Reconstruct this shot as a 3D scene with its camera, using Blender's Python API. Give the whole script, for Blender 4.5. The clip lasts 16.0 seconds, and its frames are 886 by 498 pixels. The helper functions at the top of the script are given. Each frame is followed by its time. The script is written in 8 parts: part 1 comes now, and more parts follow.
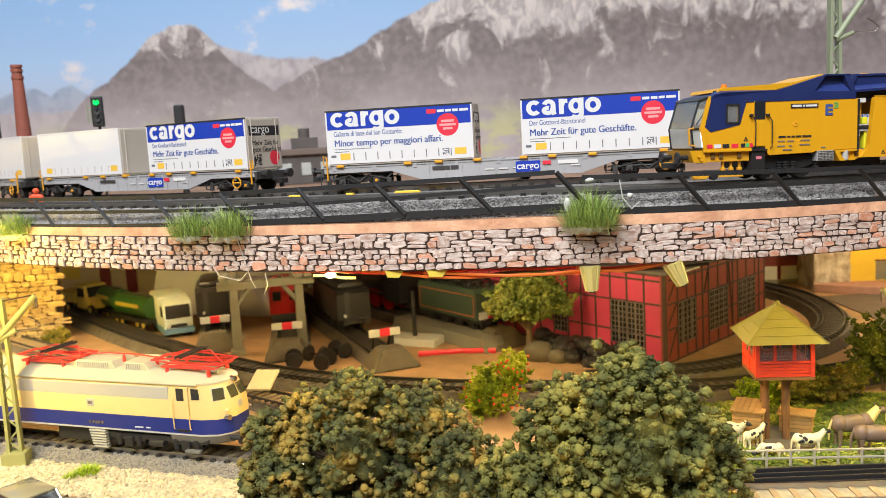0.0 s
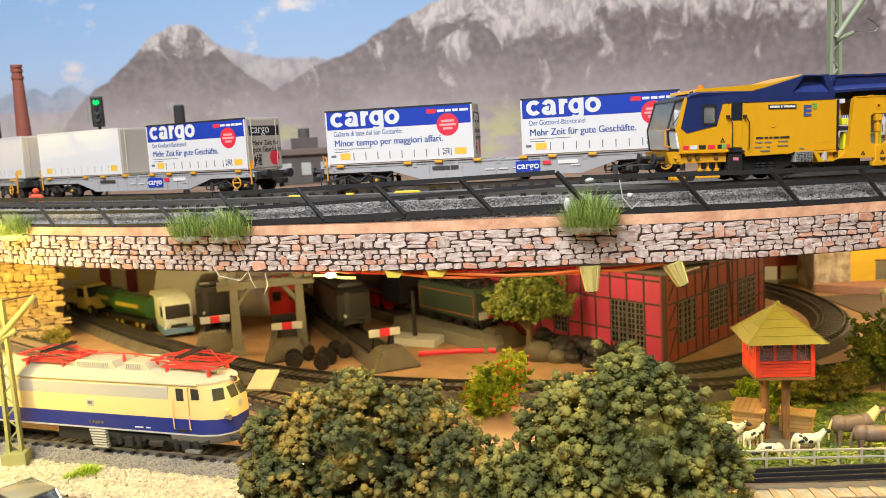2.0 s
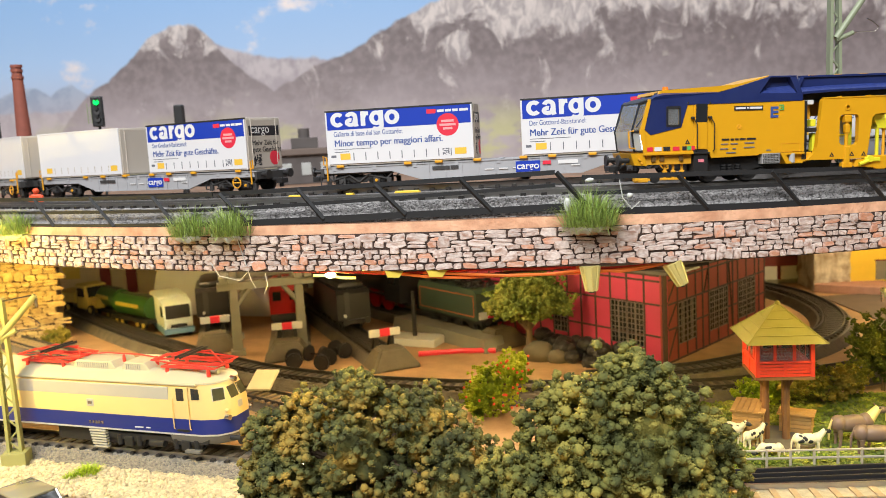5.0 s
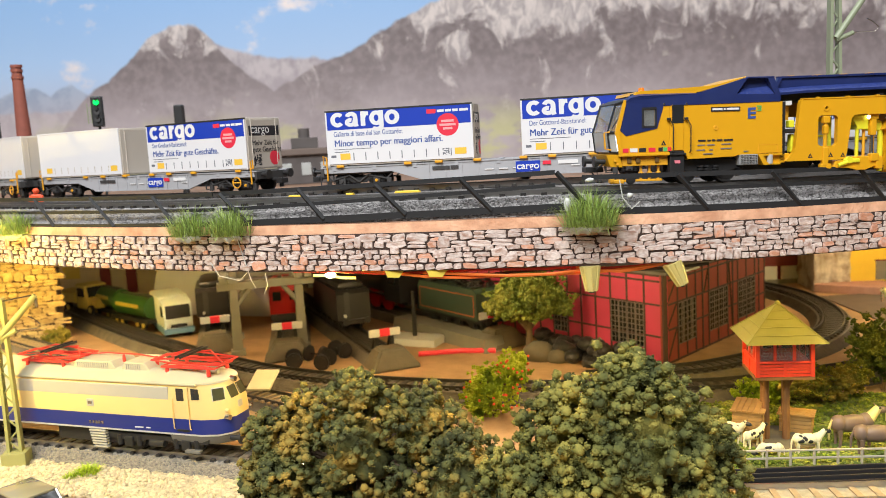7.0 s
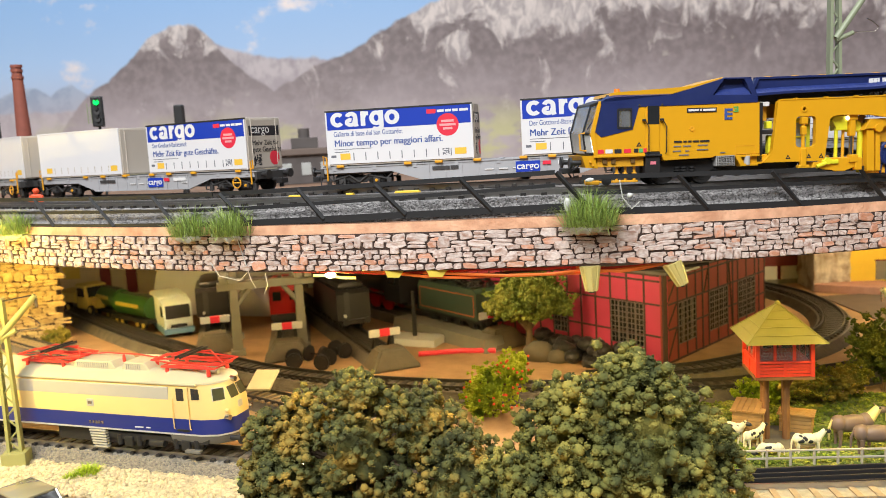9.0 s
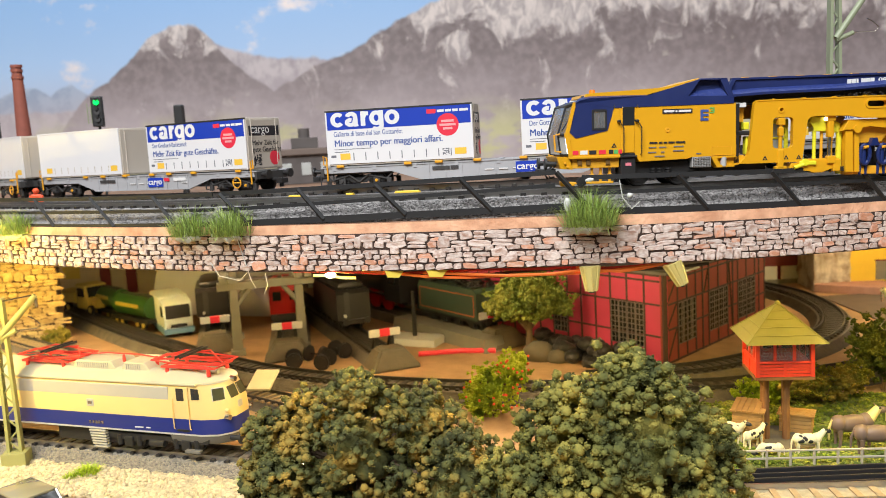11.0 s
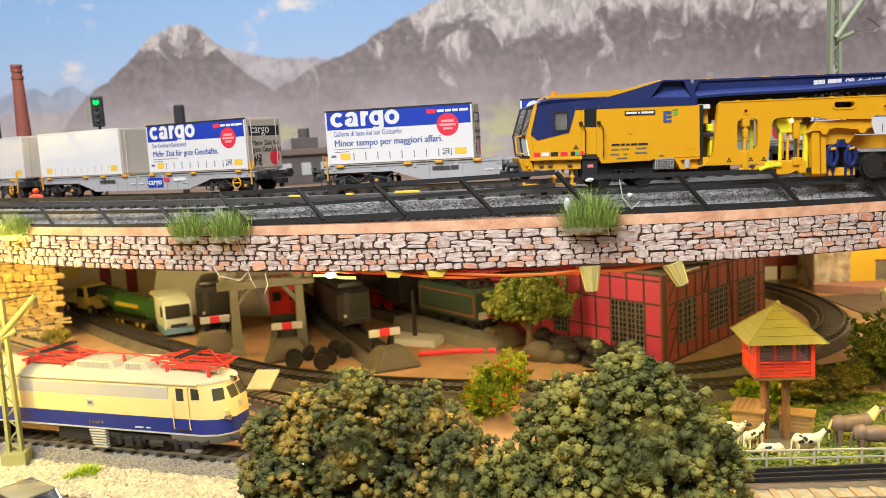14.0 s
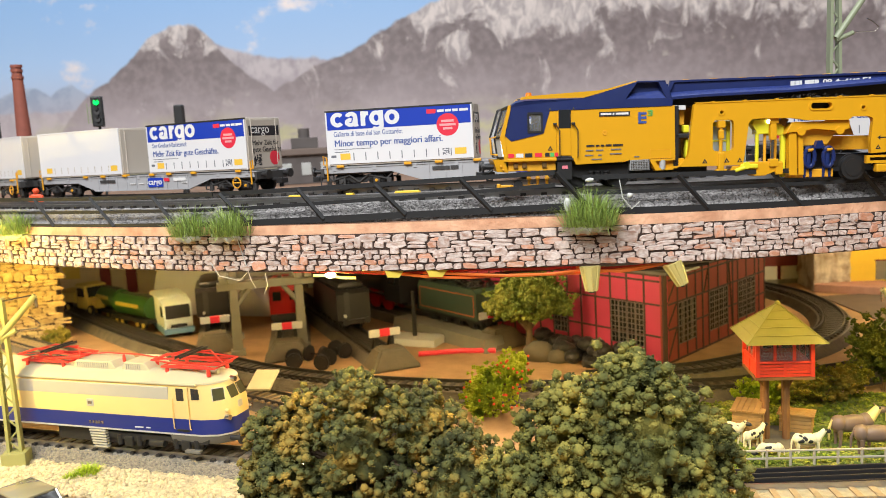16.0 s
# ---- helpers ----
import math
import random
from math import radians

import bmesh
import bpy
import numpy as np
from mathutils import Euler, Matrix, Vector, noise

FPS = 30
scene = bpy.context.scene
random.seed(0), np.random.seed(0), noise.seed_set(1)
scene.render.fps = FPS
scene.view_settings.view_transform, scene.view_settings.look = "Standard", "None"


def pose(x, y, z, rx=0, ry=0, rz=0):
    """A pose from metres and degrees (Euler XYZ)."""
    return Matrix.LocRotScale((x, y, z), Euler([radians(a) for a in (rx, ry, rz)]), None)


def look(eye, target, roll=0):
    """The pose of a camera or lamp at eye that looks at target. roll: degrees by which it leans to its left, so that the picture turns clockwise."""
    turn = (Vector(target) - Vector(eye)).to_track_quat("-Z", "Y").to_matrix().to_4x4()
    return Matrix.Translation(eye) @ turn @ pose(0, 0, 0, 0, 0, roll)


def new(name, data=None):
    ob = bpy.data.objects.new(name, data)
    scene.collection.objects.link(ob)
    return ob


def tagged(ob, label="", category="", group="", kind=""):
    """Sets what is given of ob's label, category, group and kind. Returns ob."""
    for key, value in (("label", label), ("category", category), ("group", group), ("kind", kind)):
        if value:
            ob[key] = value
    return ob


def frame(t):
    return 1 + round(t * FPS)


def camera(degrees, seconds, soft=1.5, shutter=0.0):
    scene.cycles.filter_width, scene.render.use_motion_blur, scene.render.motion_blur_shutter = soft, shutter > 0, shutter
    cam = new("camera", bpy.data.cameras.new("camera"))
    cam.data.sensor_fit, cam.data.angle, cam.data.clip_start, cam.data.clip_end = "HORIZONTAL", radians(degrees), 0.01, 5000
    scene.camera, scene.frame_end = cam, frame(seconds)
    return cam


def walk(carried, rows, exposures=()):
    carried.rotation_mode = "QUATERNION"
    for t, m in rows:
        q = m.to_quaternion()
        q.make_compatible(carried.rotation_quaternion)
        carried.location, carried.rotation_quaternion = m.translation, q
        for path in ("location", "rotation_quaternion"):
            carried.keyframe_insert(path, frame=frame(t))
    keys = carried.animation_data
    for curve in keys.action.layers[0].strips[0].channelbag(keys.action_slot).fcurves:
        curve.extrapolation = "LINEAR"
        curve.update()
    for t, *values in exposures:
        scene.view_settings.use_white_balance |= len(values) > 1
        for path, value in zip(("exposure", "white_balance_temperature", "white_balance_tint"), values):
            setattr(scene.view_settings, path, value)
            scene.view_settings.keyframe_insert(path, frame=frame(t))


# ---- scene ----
from mathutils import geometry

# H0 model railway; lengths below are in millimetres of the layout, turned into metres by part() and at().
MM = 0.001
CAM_Z = 181.0
cam = camera(56.0, 16.0, soft=0.7)
cam.data.dof.use_dof = True
cam.data.dof.focus_distance = 0.43
cam.data.dof.aperture_fstop = 16.0
_eye = Vector((0, 0, CAM_Z * MM))
_aim = _eye + Vector((0, math.cos(radians(7.312)), -math.sin(radians(7.312))))
walk(cam, [(0.0, look(_eye, _aim, -3.17)), (16.0, look(_eye, _aim, -3.17))], exposures=[(0.0, 0.0), (16.0, 0.0)])


# ---- world and lamps ----
def lamp(name, kind, m, watts, colour, size=0.01, size_y=None):
    d = bpy.data.lights.new(name, kind)
    d.energy, d.color = watts, colour
    if kind == "AREA":
        d.size = size
        if size_y:
            d.shape, d.size_y = "RECTANGLE", size_y
    else:
        d.shadow_soft_size = size
    ob = new(name, d)
    ob.matrix_world = m
    return ob


world = bpy.data.worlds.new("room_air")
scene.world = world
world.use_nodes = True
world.node_tree.nodes["Background"].inputs[0].default_value = (1.0, 0.95, 0.9, 1)
world.node_tree.nodes["Background"].inputs[1].default_value = 0.25

WHITE_L = (0.95, 0.98, 1.0)
WARM_L = (1.0, 0.72, 0.12)
# room ceiling lights
lamp("ceiling_lamp_light", "AREA", look((-0.35, -0.75, 1.45), (0.0, 0.45, 0.15)), 60.0, WHITE_L, 1.2, 0.8)
lamp("ceiling_lamp_light", "AREA", look((0.4, 0.55, 1.78), (0.2, 0.9, 0.2)), 11.0, WHITE_L, 0.8, 0.3)
# small warm lights about the bridge: the lit bulb's, and unseen ones beside it
for _x, _y, _z, _w in ((-50, 402, 112, 0.24), (-292, 438, 114, 0.62), (-425, 745, 112, 0.9), (270, 420, 110, 0.75)):
    lamp("bulb_and_fill_light", "POINT", Matrix.Translation((_x * MM, _y * MM, _z * MM)), _w, WARM_L, 0.004)
# unseen fill lights added to brighten the yard, the shed and the right corner
for _x, _y, _z, _w in ((90, 440, 116, 0.62), (20, 590, 118, 0.52), (-120, 620, 118, 0.32), (-265, 745, 118, 0.48), (425, 785, 114, 0.6)):
    lamp("bulb_and_fill_light", "POINT", Matrix.Translation((_x * MM, _y * MM, _z * MM)), _w, (1.0, 0.78, 0.40), 0.004)


# ---- building helpers ----
def at(x, y, z, rz=0.0, rx=0.0, ry=0.0):
    return pose(x * MM, y * MM, z * MM, rx, ry, rz)


def thing(name, m, label, category, group="", kind=""):
    ob = new(name)
    ob.empty_display_size = 0.01
    ob.matrix_world = m
    return tagged(ob, label, category, group, kind)


def mesh_of(name, bm, material, smooth=False):
    me = bpy.data.meshes.new(name)
    bmesh.ops.recalc_face_normals(bm, faces=bm.faces[:])
    bmesh.ops.scale(bm, vec=(MM, MM, MM), verts=bm.verts[:])
    bm.to_mesh(me)
    bm.free()
    me.materials.append(material)
    if smooth:
        me.shade_smooth()
        me.set_sharp_from_angle(angle=radians(38))
    return me


def part(name, bm, material, parent, label="", smooth=False, m=None):
    ob = new(name, mesh_of(name, bm, material, smooth))
    ob.parent = parent
    if m is not None:
        ob.matrix_basis = m
    if label:
        ob["label"] = label
    return ob


def solo(name, bm, material, label, category, group="", kind="", m=None, smooth=False):
    ob = new(name, mesh_of(name, bm, material, smooth))
    if m is not None:
        ob.matrix_world = m
    return tagged(ob, label, category, group, kind)


def add_box(bm, x0, x1, y0, y1, z0, z1, bevel=0.0, m=None):
    r = bmesh.ops.create_cube(bm, size=1)
    vs = r["verts"]
    for v in vs:
        v.co = Vector(((x0 + x1) / 2 + v.co.x * (x1 - x0), (y0 + y1) / 2 + v.co.y * (y1 - y0), (z0 + z1) / 2 + v.co.z * (z1 - z0)))
        if m is not None:
            v.co = m @ v.co
    if bevel:
        es = list({e for v in vs for e in v.link_edges})
        bmesh.ops.bevel(bm, geom=es, offset=bevel, segments=2, affect="EDGES", profile=0.5)
    return bm


def box(x0, x1, y0, y1, z0, z1, bevel=0.0, m=None):
    return add_box(bmesh.new(), x0, x1, y0, y1, z0, z1, bevel, m)


def add_rod(bm, p0, p1, r0, r1=None, seg=8):
    p0, p1 = Vector(p0), Vector(p1)
    r1 = r0 if r1 is None else r1
    d = p1 - p0
    q = d.to_track_quat("Z", "Y").to_matrix().to_4x4()
    bmesh.ops.create_cone(bm, cap_ends=True, segments=seg, radius1=r0, radius2=r1, depth=d.length, matrix=Matrix.Translation((p0 + p1) / 2) @ q)
    return bm


def rod(p0, p1, r0, r1=None, seg=8):
    return add_rod(bmesh.new(), p0, p1, r0, r1, seg)


def add_ball(bm, c, r, sub=2, squash=(1, 1, 1)):
    bmesh.ops.create_icosphere(bm, subdivisions=sub, radius=r, matrix=Matrix.Translation(c) @ Matrix.Diagonal((*squash, 1)))
    return bm


def add_poly(bm, pts, y0, y1, bevel=0.0):
    """A flat outline in x and z, given depth from y0 to y1."""
    a = [bm.verts.new((p[0], y0, p[1])) for p in pts]
    b = [bm.verts.new((p[0], y1, p[1])) for p in pts]
    n = len(pts)
    fs = [bm.faces.new(a), bm.faces.new(b[::-1])]
    for i in range(n):
        fs.append(bm.faces.new((a[i], a[(i + 1) % n], b[(i + 1) % n], b[i])))
    if bevel:
        bmesh.ops.bevel(bm, geom=list(fs[0].edges), offset=bevel, segments=2, affect="EDGES", profile=0.5)
    return bm


def poly(pts, y0, y1, bevel=0.0):
    return add_poly(bmesh.new(), pts, y0, y1, bevel)


def add_hull(bm, pts):
    """The convex body round a few points."""
    vs = [bm.verts.new(p) for p in pts]
    bmesh.ops.convex_hull(bm, input=vs)
    return bm


def hull(pts):
    return add_hull(bmesh.new(), pts)


def pane(a, b, c, d, thick=0.25):
    """A thin four-cornered sheet."""
    n = (Vector(b) - Vector(a)).cross(Vector(d) - Vector(a)).normalized() * thick
    return hull([Vector(p) for p in (a, b, c, d)] + [Vector(p) + n for p in (a, b, c, d)])


def plate(outer, holes, y0, y1):
    """A flat plate in x and z with cut-outs, from y0 to y1."""
    bm = bmesh.new()
    loops = [outer] + list(holes)
    flat = [p for l in loops for p in l]
    tris = geometry.tessellate_polygon([[Vector((p[0], p[1], 0)) for p in l] for l in loops])
    a = [bm.verts.new((p[0], y0, p[1])) for p in flat]
    b = [bm.verts.new((p[0], y1, p[1])) for p in flat]
    for i, j, k in tris:
        bm.faces.new((a[i], a[j], a[k]))
        bm.faces.new((b[k], b[j], b[i]))
    o = 0
    for l in loops:
        n = len(l)
        for i in range(n):
            p, q = o + i, o + (i + 1) % n
            bm.faces.new((a[p], a[q], b[q], b[p]))
        o += n
    return bm


def rounded(x0, x1, z0, z1, r, n=4):
    """The outline of a rectangle with round corners."""
    out = []
    for cx, cz, q in ((x1 - r, z1 - r, 0), (x0 + r, z1 - r, 90), (x0 + r, z0 + r, 180), (x1 - r, z0 + r, 270)):
        for k in range(n + 1):
            w = radians(q + 90 * k / n)
            out.append((cx + r * math.cos(w), cz + r * math.sin(w)))
    return out


def add_sweep(bm, path, profile, closed=True):
    """Sweeps a profile (sideways to the left of the path, up) along points (x, y, z)."""
    rows = []
    for i, p in enumerate(path):
        q0, q1 = path[max(i - 1, 0)], path[min(i + 1, len(path) - 1)]
        t = Vector((q1[0] - q0[0], q1[1] - q0[1], 0)).normalized()
        nrm = Vector((-t.y, t.x, 0))
        rows.append([bm.verts.new((p[0] + nrm.x * u, p[1] + nrm.y * u, p[2] + w)) for u, w in profile])
    n = len(profile)
    for a, b in zip(rows, rows[1:]):
        for j in range(n if closed else n - 1):
            bm.faces.new((a[j], a[(j + 1) % n], b[(j + 1) % n], b[j]))
    if closed:
        bm.faces.new(rows[0])
        bm.faces.new(rows[-1][::-1])
    return bm


def sweep(path, profile, closed=True):
    return add_sweep(bmesh.new(), path, profile, closed)


def add_tube(bm, pts, r, seg=6):
    """One bent round bar through the points."""
    P = [Vector(p) for p in pts]
    rows = []
    for i, p in enumerate(P):
        t = (P[min(i + 1, len(P) - 1)] - P[max(i - 1, 0)]).normalized()
        side = t.cross(Vector((0.31, 0.17, 0.93))).normalized()
        up = side.cross(t)
        rows.append([bm.verts.new(p + (side * math.cos(2 * math.pi * k / seg) + up * math.sin(2 * math.pi * k / seg)) * r) for k in range(seg)])
    for a, b in zip(rows, rows[1:]):
        for k in range(seg):
            bm.faces.new((a[k], a[(k + 1) % seg], b[(k + 1) % seg], b[k]))
    bm.faces.new(rows[0][::-1])
    bm.faces.new(rows[-1])
    return bm


def lettering(name, words, size, x, z, y, material, parent, bold=0.0, width=None, label=""):
    """Flat raised letters in the x-z plane that face -y; x, z is the left end of the base line."""
    cu = bpy.data.curves.new(name, "FONT")
    cu.body, cu.size, cu.offset, cu.extrude = words, size * MM, bold * MM, 0.04 * MM
    tmp = new(name, cu)
    bpy.context.view_layer.update()
    me = bpy.data.meshes.new_from_object(tmp.evaluated_get(bpy.context.evaluated_depsgraph_get()))
    bpy.data.objects.remove(tmp)
    me.materials.clear()
    me.materials.append(material)
    xs = [v.co.x for v in me.vertices]
    squeeze = width * MM / (max(xs) - min(xs)) if width else 1.0
    me.transform(Matrix.Translation((x * MM, y * MM, z * MM)) @ Matrix.Rotation(radians(90), 4, "X") @ Matrix.Diagonal((squeeze, 1, 1, 1)))
    ob = new(name, me)
    ob.parent = parent
    if label:
        ob["label"] = label
    return ob


def broad_word(parent, x, z, y, height, wide, mat_):
    """The lower-case word of the containers in heavy even strokes; height is that of a small letter."""
    def arc(cx, cz, rx, rz, a0, a1, n=18):
        return [(cx + rx * math.cos(radians(a0 + (a1 - a0) * k / n)), cz + rz * math.sin(radians(a0 + (a1 - a0) * k / n))) for k in range(n + 1)]

    letters = (
        ("c", 0.86, [arc(0.44, 0.5, 0.30, 0.365, 42, 318)]),
        ("a", 0.89, [arc(0.40, 0.62, 0.24, 0.255, 165, 0) + [(0.64, 0.2), (0.70, 0.0)], arc(0.36, 0.29, 0.225, 0.165, 75, 345) + [(0.62, 0.42)]]),
        ("r", 0.56, [[(0.20, 0.0), (0.20, 1.0)], [(0.22, 0.56), (0.27, 0.74), (0.38, 0.84), (0.54, 0.85)]]),
        ("g", 0.92, [arc(0.43, 0.5, 0.27, 0.365, 0, 360, 28), [(0.72, 1.0), (0.72, -0.02)] + arc(0.44, -0.04, 0.28, 0.21, 0, -150, 10)]),
        ("o", 0.88, [arc(0.44, 0.5, 0.30, 0.365, 0, 360, 30)]))
    total = sum(l[1] for l in letters)
    k = wide / total
    u, t, deep = 0.0, 0.135, 0
    for name, adv, strokes in letters:
        bm = bmesh.new()
        for line in strokes:
            deep += 1
            closed = math.dist(line[0], line[-1]) < 1e-6
            P = [Vector((p[0], p[1])) for p in (line[:-1] if closed else line)]
            n = len(P)
            rows = []
            for i, p in enumerate(P):
                d = (P[(i + 1) % n] - P[i - 1]) if closed else (P[min(i + 1, n - 1)] - P[max(i - 1, 0)])
                d.normalize()
                nv = Vector((-d.y, d.x)) * t
                rows.append([bm.verts.new((x + (u + q.x) * k, yy, z + q.y * height)) for q, yy in ((p + nv, y - deep * 0.008), (p - nv, y - deep * 0.008), (p - nv, 0), (p + nv, 0))])
            for i in range(n if closed else n - 1):
                r0, r1 = rows[i], rows[(i + 1) % n]
                for j in range(4):
                    bm.faces.new((r0[j], r0[(j + 1) % 4], r1[(j + 1) % 4], r1[j]))
            if not closed:
                bm.faces.new(rows[0])
                bm.faces.new(rows[-1][::-1])
        part("letter", bm, mat_, parent)
        u += adv


# ---- materials ----
def material(name, colour, rough=0.5, metal=0.0, vary=0.12, grain=3.0, bump=0.0, bump_size=0.5, dirt=None, dirt_amount=0.0, island=0.0, objects=0.0, emit=None, emit_power=0.0, spec=0.5, coat=0.0, shift=False):
    """A surface with broad and fine variation; sizes in mm."""
    mt = bpy.data.materials.new(name)
    mt.use_nodes = True
    nt = mt.node_tree
    b = nt.nodes["Principled BSDF"]
    b.inputs["Roughness"].default_value = rough
    b.inputs["Metallic"].default_value = metal
    b.inputs["Specular IOR Level"].default_value = spec
    b.inputs["Coat Weight"].default_value = coat
    tc = nt.nodes.new("ShaderNodeTexCoord")
    coords = tc.outputs["Object"]
    if shift:
        oi = nt.nodes.new("ShaderNodeObjectInfo")
        sc = nt.nodes.new("ShaderNodeVectorMath")
        sc.operation = "MULTIPLY_ADD"
        nt.links.new(oi.outputs["Random"], sc.inputs[0])
        sc.inputs[1].default_value = (17.0, 29.0, 41.0)
        nt.links.new(coords, sc.inputs[2])
        coords = sc.outputs[0]
    n1 = nt.nodes.new("ShaderNodeTexNoise")
    n1.inputs["Scale"].default_value = 1000.0 / grain / 4
    n1.inputs["Detail"].default_value = 6.0
    nt.links.new(coords, n1.inputs["Vector"])
    val = nt.nodes.new("ShaderNodeMapRange")
    val.inputs["To Min"].default_value, val.inputs["To Max"].default_value = 1 - vary, 1 + vary
    nt.links.new(n1.outputs["Fac"], val.inputs["Value"])
    last = val.outputs["Result"]
    for source, amount in (("island", island), ("object", objects)):
        if amount:
            src = nt.nodes.new("ShaderNodeNewGeometry" if source == "island" else "ShaderNodeObjectInfo")
            mr = nt.nodes.new("ShaderNodeMapRange")
            mr.inputs["To Min"].default_value, mr.inputs["To Max"].default_value = 1 - amount, 1 + amount
            nt.links.new(src.outputs["Random Per Island" if source == "island" else "Random"], mr.inputs["Value"])
            mu = nt.nodes.new("ShaderNodeMath")
            mu.operation = "MULTIPLY"
            nt.links.new(last, mu.inputs[0])
            nt.links.new(mr.outputs["Result"], mu.inputs[1])
            last = mu.outputs[0]
    hsv = nt.nodes.new("ShaderNodeHueSaturation")
    hsv.inputs["Color"].default_value = (*colour, 1)
    nt.links.new(last, hsv.inputs["Value"])
    out = hsv.outputs["Color"]
    if dirt is not None:
        n2 = nt.nodes.new("ShaderNodeTexNoise")
        n2.inputs["Scale"].default_value = 1000.0 / (grain * 14)
        n2.inputs["Detail"].default_value = 8.0
        nt.links.new(coords, n2.inputs["Vector"])
        mr = nt.nodes.new("ShaderNodeMapRange")
        mr.inputs["From Min"].default_value, mr.inputs["From Max"].default_value = 0.42, 0.68
        mr.inputs["To Max"].default_value = dirt_amount
        nt.links.new(n2.outputs["Fac"], mr.inputs["Value"])
        mx = nt.nodes.new("ShaderNodeMix")
        mx.data_type = "RGBA"
        nt.links.new(mr.outputs["Result"], mx.inputs[0])
        nt.links.new(out, mx.inputs[6])
        mx.inputs[7].default_value = (*dirt, 1)
        out = mx.outputs[2]
    nt.links.new(out, b.inputs["Base Color"])
    if bump:
        n3 = nt.nodes.new("ShaderNodeTexNoise")
        n3.inputs["Scale"].default_value = 1000.0 / bump_size / 4
        n3.inputs["Detail"].default_value = 4.0
        nt.links.new(coords, n3.inputs["Vector"])
        bp = nt.nodes.new("ShaderNodeBump")
        bp.inputs["Strength"].default_value = min(bump, 1.0)
        bp.inputs["Distance"].default_value = 0.0006
        nt.links.new(n3.outputs["Fac"], bp.inputs["Height"])
        nt.links.new(bp.outputs["Normal"], b.inputs["Normal"])
    if emit:
        b.inputs["Emission Color"].default_value = (*emit, 1)
        b.inputs["Emission Strength"].default_value = emit_power
    return mt


def glass(name, tint, rough=0.05):
    mt = bpy.data.materials.new(name)
    mt.use_nodes = True
    b = mt.node_tree.nodes["Principled BSDF"]
    b.inputs["Base Color"].default_value = (*tint, 1)
    b.inputs["Roughness"].default_value = rough
    b.inputs["Transmission Weight"].default_value = 0.9
    b.inputs["IOR"].default_value = 1.2
    return mt


YELLOW = material("yellow_plastic", (0.70, 0.345, 0.010), 0.36, vary=0.05, grain=2, bump=0.05, bump_size=0.3)
NAVY = material("navy_plastic", (0.011, 0.021, 0.105), 0.40, vary=0.15, grain=1.2, dirt=(0.06, 0.08, 0.17), dirt_amount=0.15, bump=0.05, bump_size=0.3)
NAVY_FLECK = material("navy_gravel_plastic", (0.016, 0.032, 0.16), 0.5, vary=0.3, grain=0.8, bump=0.8, bump_size=0.35)
BLACK = material("black_plastic", (0.018, 0.017, 0.017), 0.5, vary=0.3, grain=1.5)
DARK = material("dark_grey_plastic", (0.045, 0.043, 0.042), 0.55, vary=0.25, grain=1.5)
RUBBER = material("dull_black", (0.008, 0.008, 0.008), 0.7)
STEEL = material("rail_steel", (0.42, 0.40, 0.38), 0.28, metal=0.9, vary=0.2, grain=2)
RAIL_DARK = material("dark_rail", (0.05, 0.046, 0.043), 0.45, metal=0.3, vary=0.2)
WHEEL = material("blackened_wheel_steel", (0.05, 0.048, 0.047), 0.4, metal=0.6, vary=0.2)
WHITE = material("white_container_plastic", (0.73, 0.71, 0.71), 0.45, vary=0.03, grain=4)
BEIGE = material("beige_grey_plastic", (0.52, 0.46, 0.39), 0.5, vary=0.05, grain=4)
BLUE_PRINT = material("blue_print", (0.012, 0.045, 0.40), 0.4, vary=0.06)
WHITE_PRINT = material("white_print", (0.72, 0.71, 0.70), 0.45, vary=0.02)
RED_PRINT = material("red_print", (0.75, 0.03, 0.06), 0.45, vary=0.04)
YEL_PRINT = material("amber_print", (0.85, 0.52, 0.06), 0.45, vary=0.05)
GREY_PRINT = material("grey_print", (0.16, 0.16, 0.18), 0.5, vary=0.1)
NAVY_PRINT = material("dark_blue_print", (0.045, 0.09, 0.30), 0.45, vary=0.05)
BLACK_PRINT = material("black_print", (0.02, 0.02, 0.025), 0.5)
GREEN_PRINT = material("green_print", (0.10, 0.45, 0.12), 0.45)
WAGON_GREY = material("grey_wagon_plastic", (0.40, 0.40, 0.415), 0.45, vary=0.06, grain=3, dirt=(0.2, 0.19, 0.18), dirt_amount=0.2)
AMBER = material("amber_yellow_plastic", (0.75, 0.36, 0.02), 0.45, vary=0.08)
BEAM_DULL = material("dull_brown_plastic", (0.16, 0.085, 0.02), 0.5, vary=0.2)
PALE_METAL = material("dull_silver_plastic", (0.45, 0.44, 0.42), 0.4, vary=0.1)
MESHGREY = material("chequer_plate_grey", (0.36, 0.35, 0.34), 0.5, vary=0.2, grain=0.5, bump=0.6, bump_size=0.3)
CHROME = material("bright_metal", (0.6, 0.58, 0.55), 0.25, metal=1.0, vary=0.1)
WINDOW_DARK = material("dark_window_glazing", (0.02, 0.022, 0.024), 0.12, vary=0.2, spec=0.7)
WINDOW_PALE = material("pale_window_glazing", (0.45, 0.46, 0.44), 0.12, vary=0.15, spec=0.7)
BALLAST_BED = material("dark_moulded_bed", (0.14, 0.13, 0.125), 0.42, vary=0.3, grain=0.8, bump=0.8, bump_size=0.5)
BALLAST_LOW = material("grey_brown_moulded_ballast", (0.29, 0.255, 0.195), 0.5, vary=0.2, grain=0.6, island=0.25)
